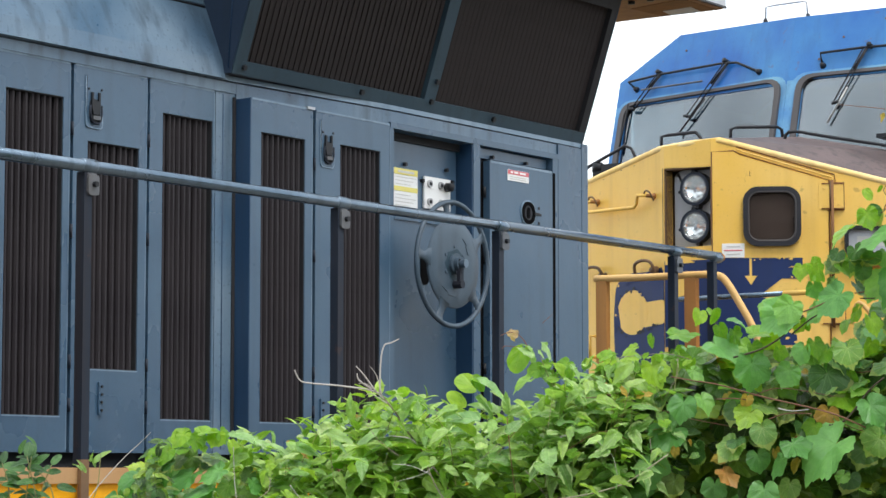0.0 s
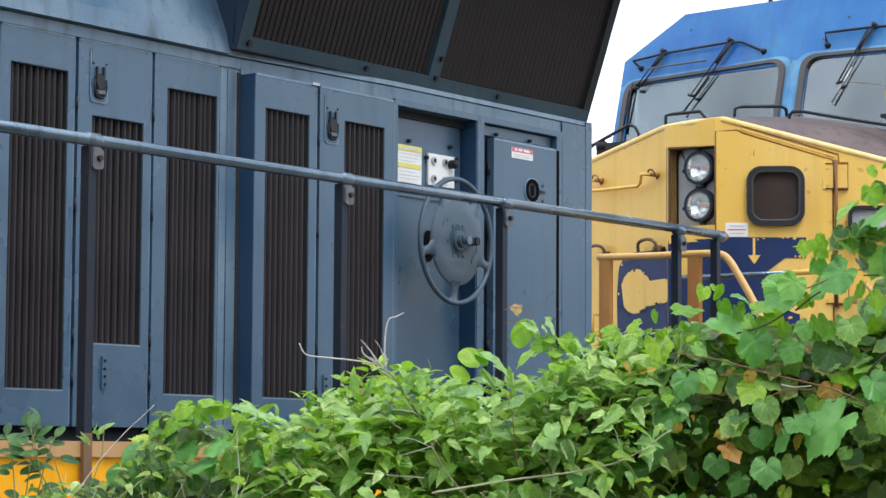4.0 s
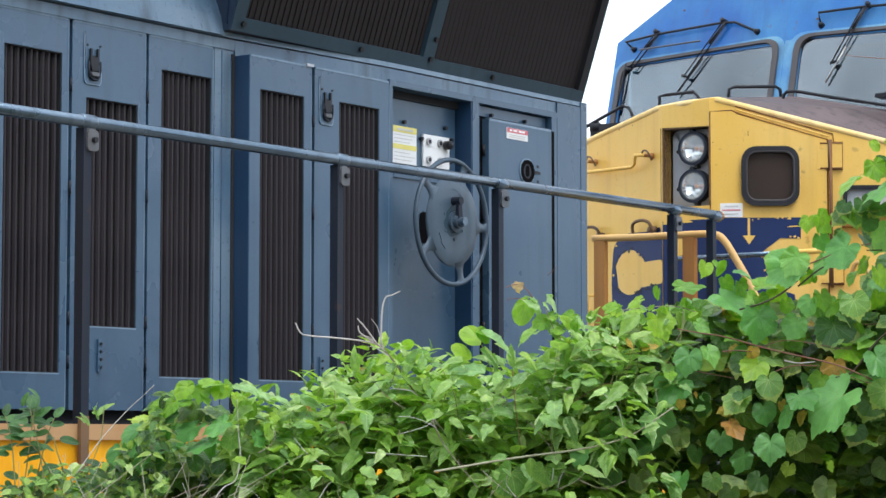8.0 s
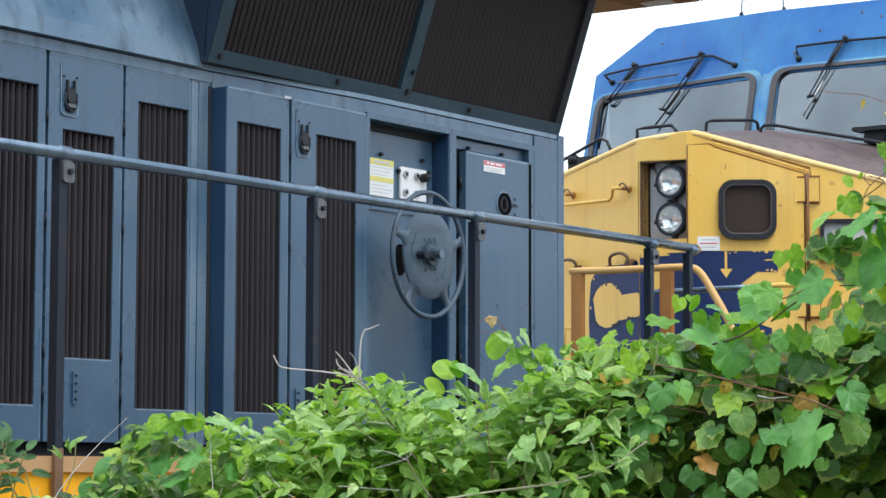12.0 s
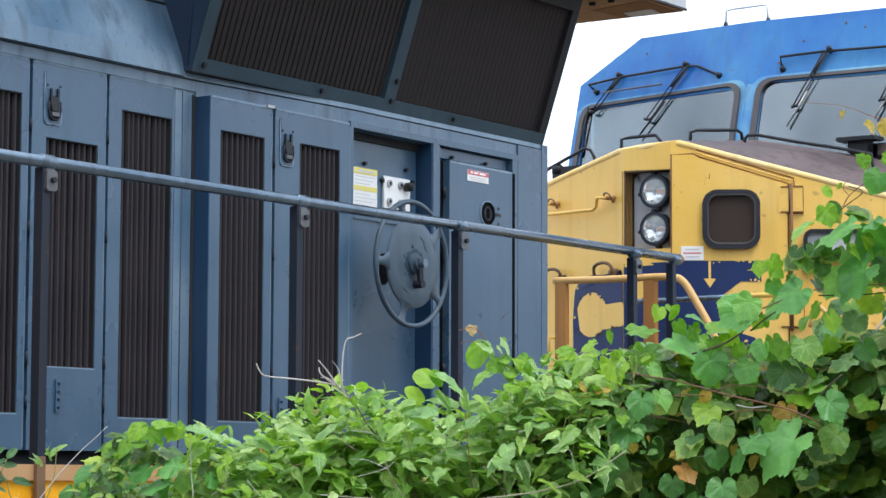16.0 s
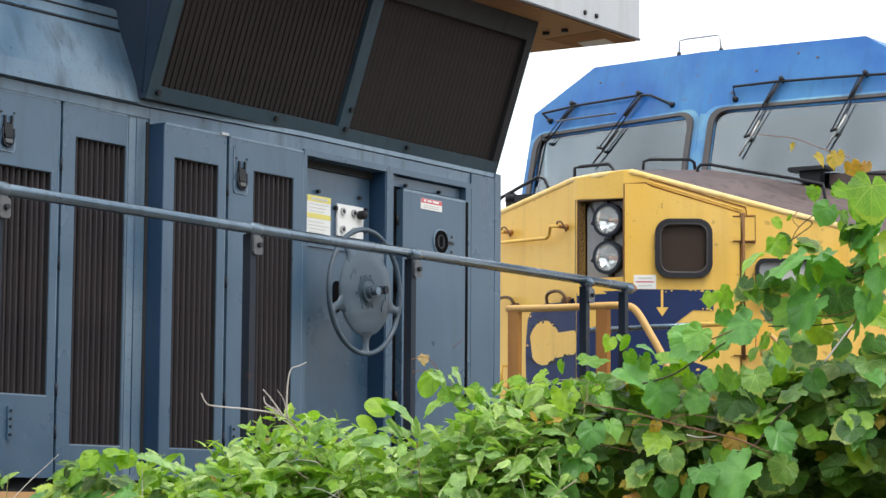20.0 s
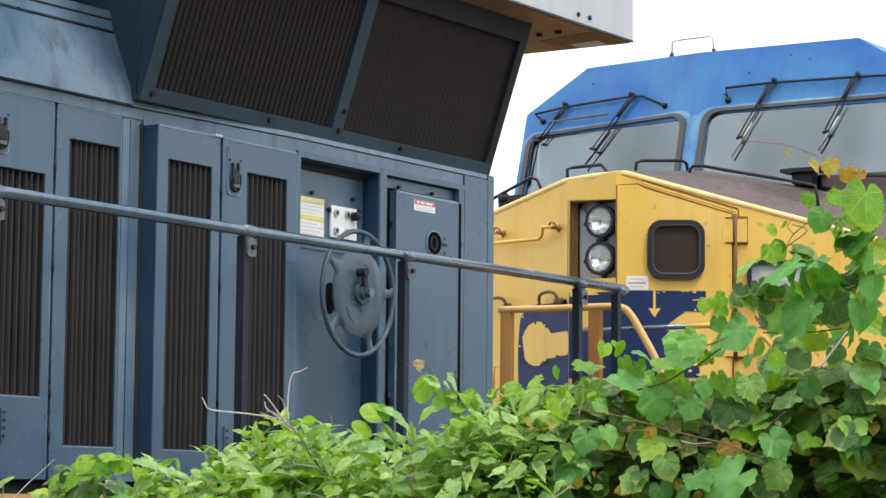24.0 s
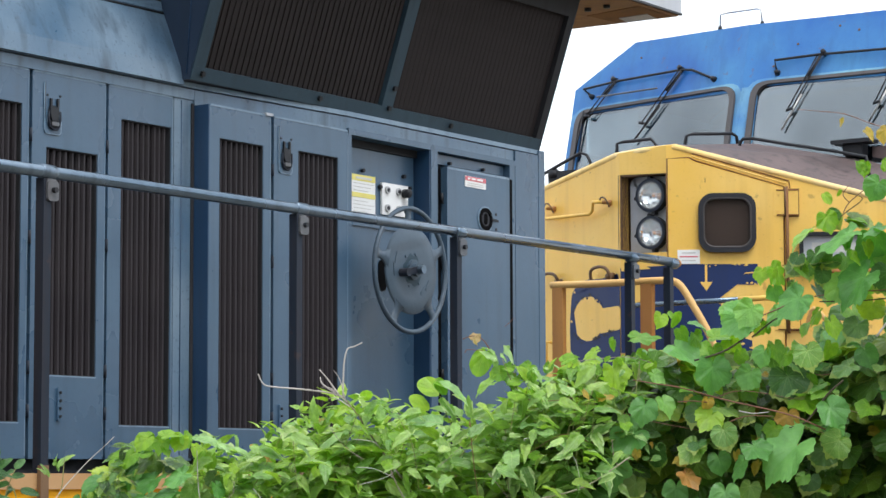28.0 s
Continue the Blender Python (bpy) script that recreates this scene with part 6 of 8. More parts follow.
leaves("brush_flat", brush, ((4.408, -2.974, 1.871, 0.06, -2.96, -0.64), (4.442, -2.995, 1.899, 0.04, -0.64, 0.8), (4.435, -3.052, 1.883, 0.055, 2.74, -0.45), (4.442, -3.084, 1.89, 0.044, 2.57, -0.64), (4.456, -3.11, 1.875, 0.049, 2.92, 0.45), (4.515, -3.096, 1.884, 0.044, 1.82, -0.8), (4.523, -3.135, 1.871, 0.08, 1.91, -0.45), (4.501, -3.174, 1.872, 0.045, -0.7, 0.93), (4.395, -3.005, 1.767, 0.054, -1.42, 0.8), (4.456, -3.052, 1.76, 0.063, 2.66, -0.64), (4.534, -3.223, 1.786, 0.085, 1.79, -0.8), (4.542, -3.2, 1.767, 0.064, 2, -0.8), (4.575, -3.273, 1.784, 0.065, 2.03, -0.64), (4.618, -3.28, 1.851, 0.047, 1.86, -0.93), (4.595, -3.233, 1.754, 0.064, 1.61, -0.93), (4.607, -3.252, 1.88, 0.069, 2.61, -0.64),))
leaves("brush_flat", brush, ((4.567, -3.217, 1.91, 0.048, 0.59, -0.8), (4.652, -3.353, 1.872, 0.055, 2.9, -0.8), (4.616, -3.331, 1.884, 0.055, -1.33, 0.93),))
leaves("brush", brush, ((4.627, -3.312, 1.759, 0.055, -1.33, 0.8), (4.56, -3.173, 1.725, 0.081, 1.2, -0.8), (4.508, -3.124, 1.703, 0.044, -0.66, 0.64), (4.237, -2.818, 1.792, 0.057, -1.19, 0.8), (4.29, -2.822, 1.792, 0.063, 0.82, -0.64), (4.336, -2.849, 1.797, 0.071, 0.92, -0.45), (4.362, -2.888, 1.753, 0.071, -1.38, 1.05), (4.379, -2.922, 1.785, 0.054, -1.42, 0.93), (4.357, -2.954, 1.752, 0.056, 1.02, -0.64), (4.327, -2.872, 1.731, 0.062, 1.44, -0.64), (4.271, -2.796, 1.642, 0.063, 0.69, -0.8), (4.31, -2.823, 1.652, 0.067, 1.07, -0.8), (4.328, -2.936, 1.65, 0.056, 1.43, -0.8), (4.384, -2.955, 1.674, 0.083, -0.51, 0.45), (4.41, -2.967, 1.627, 0.054, -0.57, 0.64), (4.414, -2.991, 1.738, 0.067, -0.93, 0.8),))
leaves("brush", brush, ((4.428, -3.011, 1.688, 0.067, 0.93, -0.8), (4.466, -3.076, 1.664, 0.067, -0.93, 0.8), (4.455, -3.113, 1.627, 0.068, 1.34, -0.93), (4.523, -3.156, 1.639, 0.063, -0.69, 0.8), (4.45, -3.041, 1.627, 0.064, -0.99, 0.8), (4.537, -3.214, 1.627, 0.059, -0.88, 0.8), (4.405, -2.998, 1.811, 0.062, -1.13, 0.93), (4.31, -2.947, 1.701, 0.06, -1.07, 0.8), (4.425, -3.014, 1.762, 0.067, 0.93, -0.8), (4.31, -2.9, 1.824, 0.059, 1.89, -1.05), (4.343, -2.968, 1.811, 0.05, 2.01, -0.93), (4.418, -3.034, 1.787, 0.044, -2.01, 1.05), (4.486, -3.19, 1.81, 0.06, 1.79, -0.93), (4.493, -3.147, 1.762, 0.053, 0.71, -0.8), (4.621, -3.372, 1.933, 0.059, 0.46, -0.8), (4.635, -3.327, 1.922, 0.051, -0.4, 0.93),))
leaves("brush", brush, ((4.711, -3.432, 1.872, 0.053, -0.86, 0.8), (4.598, -3.299, 1.811, 0.055, -1.82, 0.93), (4.598, -3.342, 1.786, 0.048, -0.98, 0.93), (4.646, -3.385, 1.759, 0.072, -0.63, 0.64), (4.66, -3.434, 1.773, 0.066, -0.93, 0.8), (4.578, -3.283, 1.909, 0.056, 0.79, -0.93), (4.728, -3.451, 1.885, 0.055, 1.77, -0.93), (4.729, -3.493, 1.933, 0.05, 0.94, -0.93),))
leaves("brush_edged", brush, ((4.566, -3.232, 1.823, 0.055, 2.32, -0.8), (4.578, -3.268, 1.884, 0.05, -2.87, -0.64), (4.582, -3.254, 1.868, 0.059, -1.62, 0.93), (4.579, -3.274, 1.882, 0.055, 2.19, -0.8), (4.606, -3.338, 1.822, 0.058, 2.1, -0.93), (4.63, -3.352, 1.86, 0.06, 2.36, -0.8), (4.653, -3.366, 1.81, 0.056, -1.28, 0.93), (4.668, -3.387, 1.904, 0.084, 1.96, -0.64), (4.692, -3.409, 1.884, 0.074, 2.23, -0.8), (4.702, -3.451, 1.818, 0.068, 2.36, -0.8), (4.706, -3.489, 1.829, 0.078, 2.23, -0.64), (4.663, -3.446, 1.805, 0.065, 2.68, -0.8), (4.662, -3.404, 1.822, 0.057, -2.36, 0.93), (4.676, -3.409, 1.791, 0.054, -1.37, 0.93), (4.711, -3.475, 1.795, 0.061, 2.07, -0.93), (4.529, -3.215, 1.919, 0.069, 1, -0.93),))
leaves("brush_edged", brush, ((4.667, -3.393, 1.921, 0.06, 1.01, -0.8), (4.664, -3.418, 1.884, 0.048, -0.98, 0.8),))
leaves("lime", brush, ((4.556, -3.199, 1.937, 0.057, -2.31, 0.32), (4.527, -3.21, 1.963, 0.04, 1.05, -0.64), (4.533, -3.18, 1.897, 0.049, -2.3, 0.45), (4.486, -3.151, 1.825, 0.042, -2.54, 0.64), (4.626, -3.278, 2.029, 0.06, -0.41, 0.32), (4.463, -3.05, 1.868, 0.032, 0.62, -1.05), (4.384, -2.958, 1.785, 0.039, 1.23, -1.16),))
leaves("vine_lime", brush, ((4.618, -3.305, 1.982, 0.02, -0.79, 0.64), (4.657, -3.32, 1.96, 0.025, 1.89, -0.93), (4.642, -3.371, 1.971, 0.031, -2.54, 0.8), (4.622, -3.342, 1.986, 0.021, -2.16, 0.93), (4.71, -3.386, 1.988, 0.032, 1.95, -0.93), (4.684, -3.446, 2.005, 0.033, 2.03, -0.93), (4.617, -3.324, 1.981, 0.031, -1.11, 0.64), (4.641, -3.332, 1.995, 0.028, -0.79, 0.64), (4.661, -3.335, 1.971, 0.031, -0.61, 0.64), (4.684, -3.355, 1.994, 0.034, -0.7, 0.64), (4.627, -3.362, 1.962, 0.027, -1.2, 0.8), (4.641, -3.39, 1.975, 0.026, -0.57, 0.8),))
leaves("oval", brush, ((4.569, -3.26, 1.919, 0.038, -2.46, 0.93),))
leaves("vine_lime", grapevine, ((4.771, -3.52, 1.989, 0.056, 0.4, -0.64), (4.83, -3.547, 2.06, 0.057, 1.75, -0.93), (4.812, -3.618, 2.104, 0.031, -0.26, -0.64), (4.841, -3.652, 2.072, 0.03, 0.34, 0.64), (4.859, -3.679, 2.062, 0.035, 0.54, -0.64), (4.908, -3.701, 2.059, 0.055, 1.79, -1.05), (4.917, -3.737, 2.041, 0.053, 0.23, 0.8), (4.934, -3.84, 2.031, 0.047, 0.39, -0.93), (4.952, -3.911, 1.97, 0.029, 0.34, 0.64), (4.983, -3.904, 1.923, 0.047, -0.69, 0.8), (4.785, -3.465, 2.03, 0.034, -1.08, 0.93), (4.759, -3.529, 2.05, 0.026, -0.57, 0.8), (4.836, -3.554, 2.013, 0.036, 0.59, -0.8), (4.724, -3.464, 1.986, 0.031, 1.83, -0.93), (4.844, -3.579, 2.001, 0.031, -0.55, 0.8), (4.979, -4.037, 2.427, 0.03, -0.4, 0.45),))
leaves("vine_lime", grapevine, ((4.95, -4.104, 2.425, 0.032, 0.66, -0.64), (4.934, -3.964, 2.314, 0.042, 0.34, -0.45), (4.983, -4, 2.308, 0.04, 1.26, -1.05), (4.963, -4.163, 2.276, 0.039, -1.04, 1.05), (4.879, -3.863, 2.2, 0.045, 0.79, -0.64), (4.937, -3.912, 2.22, 0.026, -0.57, 0.8), (4.976, -4.134, 2.39, 0.05, 0.41, -0.8), (4.985, -4.1, 2.373, 0.026, 0.39, -0.8), (4.942, -4.053, 2.249, 0.032, 0.38, -0.93), (4.873, -3.837, 2.196, 0.031, -0.26, 0.45), (4.876, -3.864, 2.201, 0.028, -0.43, 0.8), (4.914, -3.906, 2.203, 0.034, 1.21, -0.93), (4.918, -3.977, 2.083, 0.042, 0.48, -0.93), (4.91, -3.951, 2.104, 0.037, -0.44, 1.05), (4.867, -3.719, 2.029, 0.041, 0.51, -0.64), (4.881, -3.777, 2.02, 0.03, 0.4, -0.64),))
leaves("vine_lime", grapevine, ((4.884, -3.859, 2.034, 0.038, 0.43, -0.64), (4.896, -3.882, 2.016, 0.035, -0.46, 0.8), (4.972, -3.951, 2.035, 0.037, -0.33, -0.64), (4.897, -3.818, 2.076, 0.023, -0.27, -0.45), (4.982, -4.085, 2.418, 0.034, 2.44, -0.8), (4.947, -4.101, 2.371, 0.027, -0.53, 0.8), (4.962, -4.039, 2.415, 0.026, -2.57, 0.8), (4.953, -4.129, 2.338, 0.05, 1.89, -1.05), (4.98, -4.135, 2.307, 0.029, 0.28, 0.8), (4.981, -4.139, 2.266, 0.058, 1.96, -1.05), (4.925, -4.028, 2.23, 0.035, 0.34, -0.93), (4.981, -4.103, 2.349, 0.028, -0.37, 0.8),))
leaves("lime", grapevine, ((4.904, -3.831, 2.088, 0.035, -0.49, 0.64), (4.827, -3.65, 2.112, 0.04, 0.23, -0.64), (4.83, -3.627, 2.114, 0.021, 0.66, -0.8), (4.786, -3.591, 1.989, 0.023, 2.25, -0.93), (4.803, -3.539, 2.002, 0.03, 2.62, -0.93), (4.85, -3.682, 1.976, 0.031, 0.57, -0.8), (4.886, -3.716, 1.954, 0.025, 0.23, 0.93), (4.937, -3.958, 2.366, 0.028, 0.64, -0.45), (4.954, -3.99, 2.374, 0.017, -0.32, -1.05),))
leaves("vine_blue", grapevine, ((4.855, -3.808, 2.099, 0.071, -1.04, 0.45), (4.907, -3.857, 2.108, 0.043, -0.75, 0.64), (4.838, -3.644, 2.035, 0.065, 0.79, -0.45), (4.837, -3.732, 1.991, 0.067, 0.06, -0.45), (4.88, -3.801, 1.976, 0.047, -0.48, 0.32), (4.872, -3.84, 2.023, 0.039, -0.42, 0.64), (4.774, -3.597, 1.907, 0.05, -0.2, -0), (4.791, -3.559, 1.848, 0.072, -0.92, 0.45), (4.768, -3.524, 1.773, 0.064, -0.09, -0), (4.842, -3.683, 2.085, 0.037, 1.35, -1.05), (4.798, -3.608, 1.976, 0.034, 0.95, -0.8), (4.716, -3.435, 1.751, 0.053, -0.38, 0.64), (4.865, -3.917, 1.816, 0.115, -0.89, 0.72), (4.847, -3.796, 1.78, 0.048, -0.46, 0.99), (4.84, -3.741, 1.793, 0.044, 0.22, 0), (4.792, -3.662, 1.729, 0.045, -0.09, 0),))
leaves("vine_blue", grapevine, ((4.811, -3.772, 1.719, 0.053, -0.04, 0), (4.829, -3.699, 1.688, 0.045, -0.27, -0.86), (4.721, -3.603, 1.645, 0.046, -0.26, 0.45), (4.916, -3.973, 1.899, 0.06, 0.67, -0.45), (4.925, -3.985, 1.855, 0.038, -0.6, 0.64), (4.618, -3.421, 1.697, 0.036, -0.71, 0.45), (4.759, -3.652, 1.914, 0.041, 0.55, -0.8), (4.883, -3.82, 2.022, 0.028, -0.79, 1.05), (4.93, -4.09, 2.38, 0.046, -0.54, 0.45), (4.896, -3.941, 2.278, 0.057, -1.06, 1.1), (4.916, -4.02, 2.27, 0.081, -1.17, 1.05), (4.964, -4.067, 2.263, 0.095, 0.21, 0.64), (4.935, -4.052, 2.178, 0.091, -0.86, 0.72), (4.877, -3.923, 2.134, 0.068, -0.81, 0.55), (4.975, -4.156, 2.183, 0.064, 0.22, -0.45), (4.973, -4.181, 2.333, 0.072, -1.02, 0.93),))
leaves("vine_blue", grapevine, ((4.901, -3.901, 2.167, 0.031, -0.61, 0.93), (4.933, -4.191, 2.287, 0.044, -0.46, 0.8), (4.97, -4.191, 2.239, 0.05, -0.16, 0.64), (4.961, -3.992, 2.169, 0.062, -0.69, 0.45), (4.897, -3.853, 2.159, 0.034, 0.36, -0.45), (4.913, -3.904, 2.126, 0.036, -0.51, 0.64), (4.87, -3.77, 2.116, 0.046, -0.69, 0.64), (4.838, -3.827, 2.114, 0.052, -0.6, 0.32), (4.936, -3.917, 2.08, 0.031, -0.61, 1.05), (4.964, -4.173, 2.329, 0.065, -1.07, 0.93), (4.952, -4.08, 2.285, 0.046, -0.88, 0.93), (4.937, -4.023, 2.268, 0.035, -1.03, 0.93), (4.979, -4.165, 2.21, 0.035, -0.59, 0.64),))
leaves("vine_pale", grapevine, ((4.889, -3.935, 2.021, 0.05, 0.24, -0), (4.806, -3.702, 1.816, 0.053, -0.73, 0.55), (4.815, -3.768, 1.851, 0.05, 0.24, 0.45), (4.566, -3.27, 1.651, 0.072, -0.17, -0.55), (4.609, -3.33, 1.656, 0.049, -0.28, -0.45), (4.877, -3.799, 1.73, 0.044, -0.18, -0.64), (4.795, -3.64, 1.641, 0.04, 0.1, 0.64), (4.753, -3.559, 1.797, 0.027, 1.27, -1.05), (4.691, -3.537, 1.601, 0.026, -0.46, 0.64), (4.802, -3.613, 1.792, 0.019, -1.15, 0.93), (4.918, -3.895, 1.872, 0.034, 0.62, -0.93), (4.93, -4.191, 2.42, 0.094, -0.36, 0.55),))
leaves("vine_dark", grapevine, ((4.929, -3.867, 1.969, 0.076, 0.29, -0.32), (4.887, -3.751, 1.934, 0.034, -0.36, 0.64), (4.763, -3.504, 1.71, 0.059, -0.69, 0.64), (4.784, -3.567, 1.737, 0.047, -0.39, 0.45), (4.683, -3.368, 1.653, 0.037, -0.56, 0.45), (4.742, -3.421, 1.651, 0.049, -0.46, 0.45), (4.763, -3.475, 1.64, 0.041, 0.24, 0.45), (4.975, -3.933, 1.805, 0.053, -0.38, 0.45), (4.94, -3.912, 1.746, 0.045, -0.22, -0.64), (4.85, -3.685, 1.895, 0.044, -0.46, 0.45), (4.897, -3.784, 1.895, 0.044, -0.46, 0.64), (4.823, -3.586, 1.699, 0.044, -0.46, 0.64), (4.908, -3.856, 1.625, 0.048, -0.43, 0.45), (4.893, -3.701, 1.638, 0.045, -0.46, 0.45), (4.845, -3.657, 1.614, 0.044, -0.46, 0.45), (4.847, -3.588, 1.807, 0.054, -0.38, 0.64),))
leaves("vine_dark", grapevine, ((4.915, -3.815, 1.858, 0.044, 0.46, -0.64), (4.863, -3.681, 1.877, 0.036, 0.98, -0.8), (4.796, -3.536, 1.922, 0.041, -0.24, 0.64), (5.001, -3.953, 1.964, 0.051, -0.2, 0.64), (4.965, -4.097, 2.189, 0.076, 0.26, 0.45), (4.965, -4.117, 2.334, 0.038, -0.1, -0.8), (4.933, -3.943, 2.215, 0.049, 1.82, -1.05), (4.968, -4.017, 2.079, 0.05, -0.5, 0.45), (5.001, -4.163, 2.097, 0.05, -0.2, -0.45), (4.961, -3.992, 2.144, 0.031, 0.69, -1.05), (4.985, -4.129, 2.249, 0.036, -0.59, 0.8), (4.982, -4.089, 2.089, 0.044, 0.46, -0.64), (4.993, -4.166, 2.404, 0.044, 0.46, -0.93), (4.922, -3.894, 2.211, 0.038, -0.67, 0.64), (4.963, -3.904, 2.209, 0.034, 0.49, -0.64), (4.942, -3.948, 2.195, 0.039, 0.42, -0.64),))
leaves("vine_dark", grapevine, ((4.957, -3.926, 2.162, 0.039, 0.86, -0.64), (4.906, -3.895, 2.167, 0.027, -0.37, 0.8), (4.979, -3.949, 2.321, 0.04, 0.71, -0), (4.991, -4.002, 2.31, 0.055, 1.35, -0.93), (4.914, -3.904, 2.229, 0.031, -0.46, 0.45), (4.932, -3.937, 2.235, 0.044, 0.46, -0.45), (4.94, -3.974, 2.225, 0.037, -0.27, -0.64), (4.988, -4.122, 2.247, 0.041, 0.51, -0.45), (5.01, -4.155, 2.259, 0.041, -0.24, 0.45), (4.994, -4.029, 2.254, 0.031, -0.32, 0.64), (4.969, -4.132, 2.331, 0.039, -0.42, 0.64),))
leaves("rust", grapevine, ((4.681, -3.497, 1.935, 0.021, 0.98, -0.8), (4.722, -3.518, 1.923, 0.031, 2.18, -0.8), (4.817, -3.73, 1.917, 0.026, -0.23, -0.45), (4.896, -3.883, 1.885, 0.042, -0.19, -0), (4.797, -3.685, 1.755, 0.045, 0.5, -0.93), (4.861, -3.828, 1.778, 0.028, -0.79, 1.05), (4.764, -3.582, 1.805, 0.019, -0.56, 0.8), (4.932, -4.109, 2.493, 0.036, -0.22, 0.45), (4.92, -4.069, 2.491, 0.027, 1.04, -0.93), (4.961, -4.133, 2.474, 0.033, 0.3, 0.45), (4.958, -4.167, 2.472, 0.024, -0.43, 0.64), (4.965, -3.988, 2.528, 0.018, 0.71, -0.93),))
leaves("brush_pale", creeper, ((4.2, -2.788, 1.836, 0.061, 1.3, -0.93), (4.237, -2.827, 1.826, 0.055, 1.28, -1.05), (4.262, -2.845, 1.811, 0.059, 1.66, -1.05), (4.254, -2.779, 1.812, 0.055, -0.24, -1.16),))
leaves("brush", creeper, ((4.16, -2.556, 1.603, 0.044, -1.67, 0.85), (4.137, -2.608, 1.69, 0.027, 0.07, 1.04), (4.168, -2.629, 1.697, 0.03, -0.1, -0.74),))
leaves("oval_dark", creeper, ((4.232, -2.608, 1.699, 0.049, -2.2, 0.89), (4.158, -2.635, 1.644, 0.043, -1.2, 1.02), (4.241, -2.632, 1.681, 0.028, -2.4, 1), (4.117, -2.612, 1.629, 0.041, 2.26, -1.08), (4.142, -2.623, 1.691, 0.055, -1.36, 0.74), (4.127, -2.596, 1.627, 0.033, -2.7, 0.78), (4.172, -2.667, 1.656, 0.031, -1.95, 0.84),))
leaves("brush_flat", creeper, ((4.171, -2.645, 1.693, 0.028, 1.05, -0.68), (4.158, -2.614, 1.677, 0.035, -2.07, 1.15), (4.141, -2.571, 1.622, 0.054, -1.67, 0.66), (4.164, -2.538, 1.634, 0.042, 1.16, -0.81), (4.166, -2.628, 1.623, 0.037, -0.5, 0.88), (4.154, -2.554, 1.659, 0.041, 3.04, 0.57),))
leaves("brush", bramble, ((4.026, -2.443, 1.626, 0.041, -2.99, 1.08), (4.099, -2.514, 1.625, 0.055, -1.36, 0.85), (3.955, -2.448, 1.623, 0.045, 1.04, -0.98), (3.957, -2.431, 1.656, 0.034, 1.41, -0.82), (4.129, -2.487, 1.639, 0.032, -0.24, -0.91), (4.125, -2.534, 1.615, 0.032, -1.86, 1.08), (4.026, -2.463, 1.632, 0.032, -3.07, 1.15), (3.936, -2.455, 1.638, 0.046, 1.48, -0.47), (4.032, -2.409, 1.617, 0.037, -1.51, 0.47), (4.12, -2.519, 1.601, 0.049, 1.44, -0.8), (3.998, -2.395, 1.668, 0.029, -0.73, 1.1), (4.062, -2.544, 1.649, 0.037, -2.19, 0.64), (4.002, -2.497, 1.669, 0.038, -1.69, 0.84), (3.984, -2.472, 1.664, 0.037, -2.21, 1.01),))
leaves("oval", creeper, ((4.205, -2.664, 1.677, 0.031, -1.62, 1.04), (4.207, -2.617, 1.69, 0.041, -1.25, 1.01),))
leaves("brush_flat", bramble, ((4.104, -2.546, 1.61, 0.03, -3.04, 0.86), (3.995, -2.448, 1.599, 0.042, -0.61, 0.78), (4.114, -2.551, 1.635, 0.04, 1.2, -1.04), (4.064, -2.449, 1.586, 0.027, -0.24, -0.95), (4.082, -2.547, 1.644, 0.036, 0.47, -0.55), (4.102, -2.534, 1.639, 0.049, 1.33, -0.55), (4.074, -2.491, 1.632, 0.025, 3.1, -0.95), (3.996, -2.451, 1.662, 0.049, -0.8, 0.96),))
leaves("grape", grapevine, ((5.012, -4.145, 2.382, 0.06, 0.46, -0.45), (4.983, -4.178, 2.316, 0.057, -0.38, 0.45), (4.988, -4.076, 2.236, 0.042, -0.32, 0.45), (4.991, -3.983, 2.228, 0.045, 0.44, -0.64), (5.022, -4.166, 2.247, 0.049, -0.28, -0.45),))
leaves("vine_blue", brush, ((4.685, -3.253, 1.96, 0.049, -1.41, 1.05),))
leaves("withered", brush, ((4.604, -3.261, 2.056, 0.031, 2.23, -0.45), (4.577, -3.288, 2.057, 0.022, 2.9, -0.64), (4.586, -3.267, 2.06, 0.016, -2.11, 0.8), (4.586, -3.276, 2.052, 0.02, -0.4, 1.16),))


def scatter(owner, count, s0, s1, kinds, sizes, seed, depth=(-0.12, 0.25), low=1.45, power=0.6, flat=0.4):
    """Single leaves over the face and crest of the bank."""
    rng = random.Random(seed)
    for _ in range(count):
        b = bank(rng.uniform(s0, s1))
        away = Vector((b.x - EYE.x, b.y - EYE.y, 0)).normalized()
        h = rng.random() ** power
        z = low + (b.z - low) * h
        p = Vector((b.x, b.y, z)) + away * (rng.uniform(*depth) + 0.10 * h)
        size = rng.uniform(*sizes)
        ob = add_leaf(rng.choice(kinds), owner, p, size, rng.gauss(0, 0.9), rng.uniform(0.1, 1.7), (rng.gauss(0, 3.5), rng.gauss(0, 2.0)), rng.randrange(3))
        if rng.random() < flat:
            ob.matrix_basis = into(owner, spread_pose(p, size, EYE, rng))


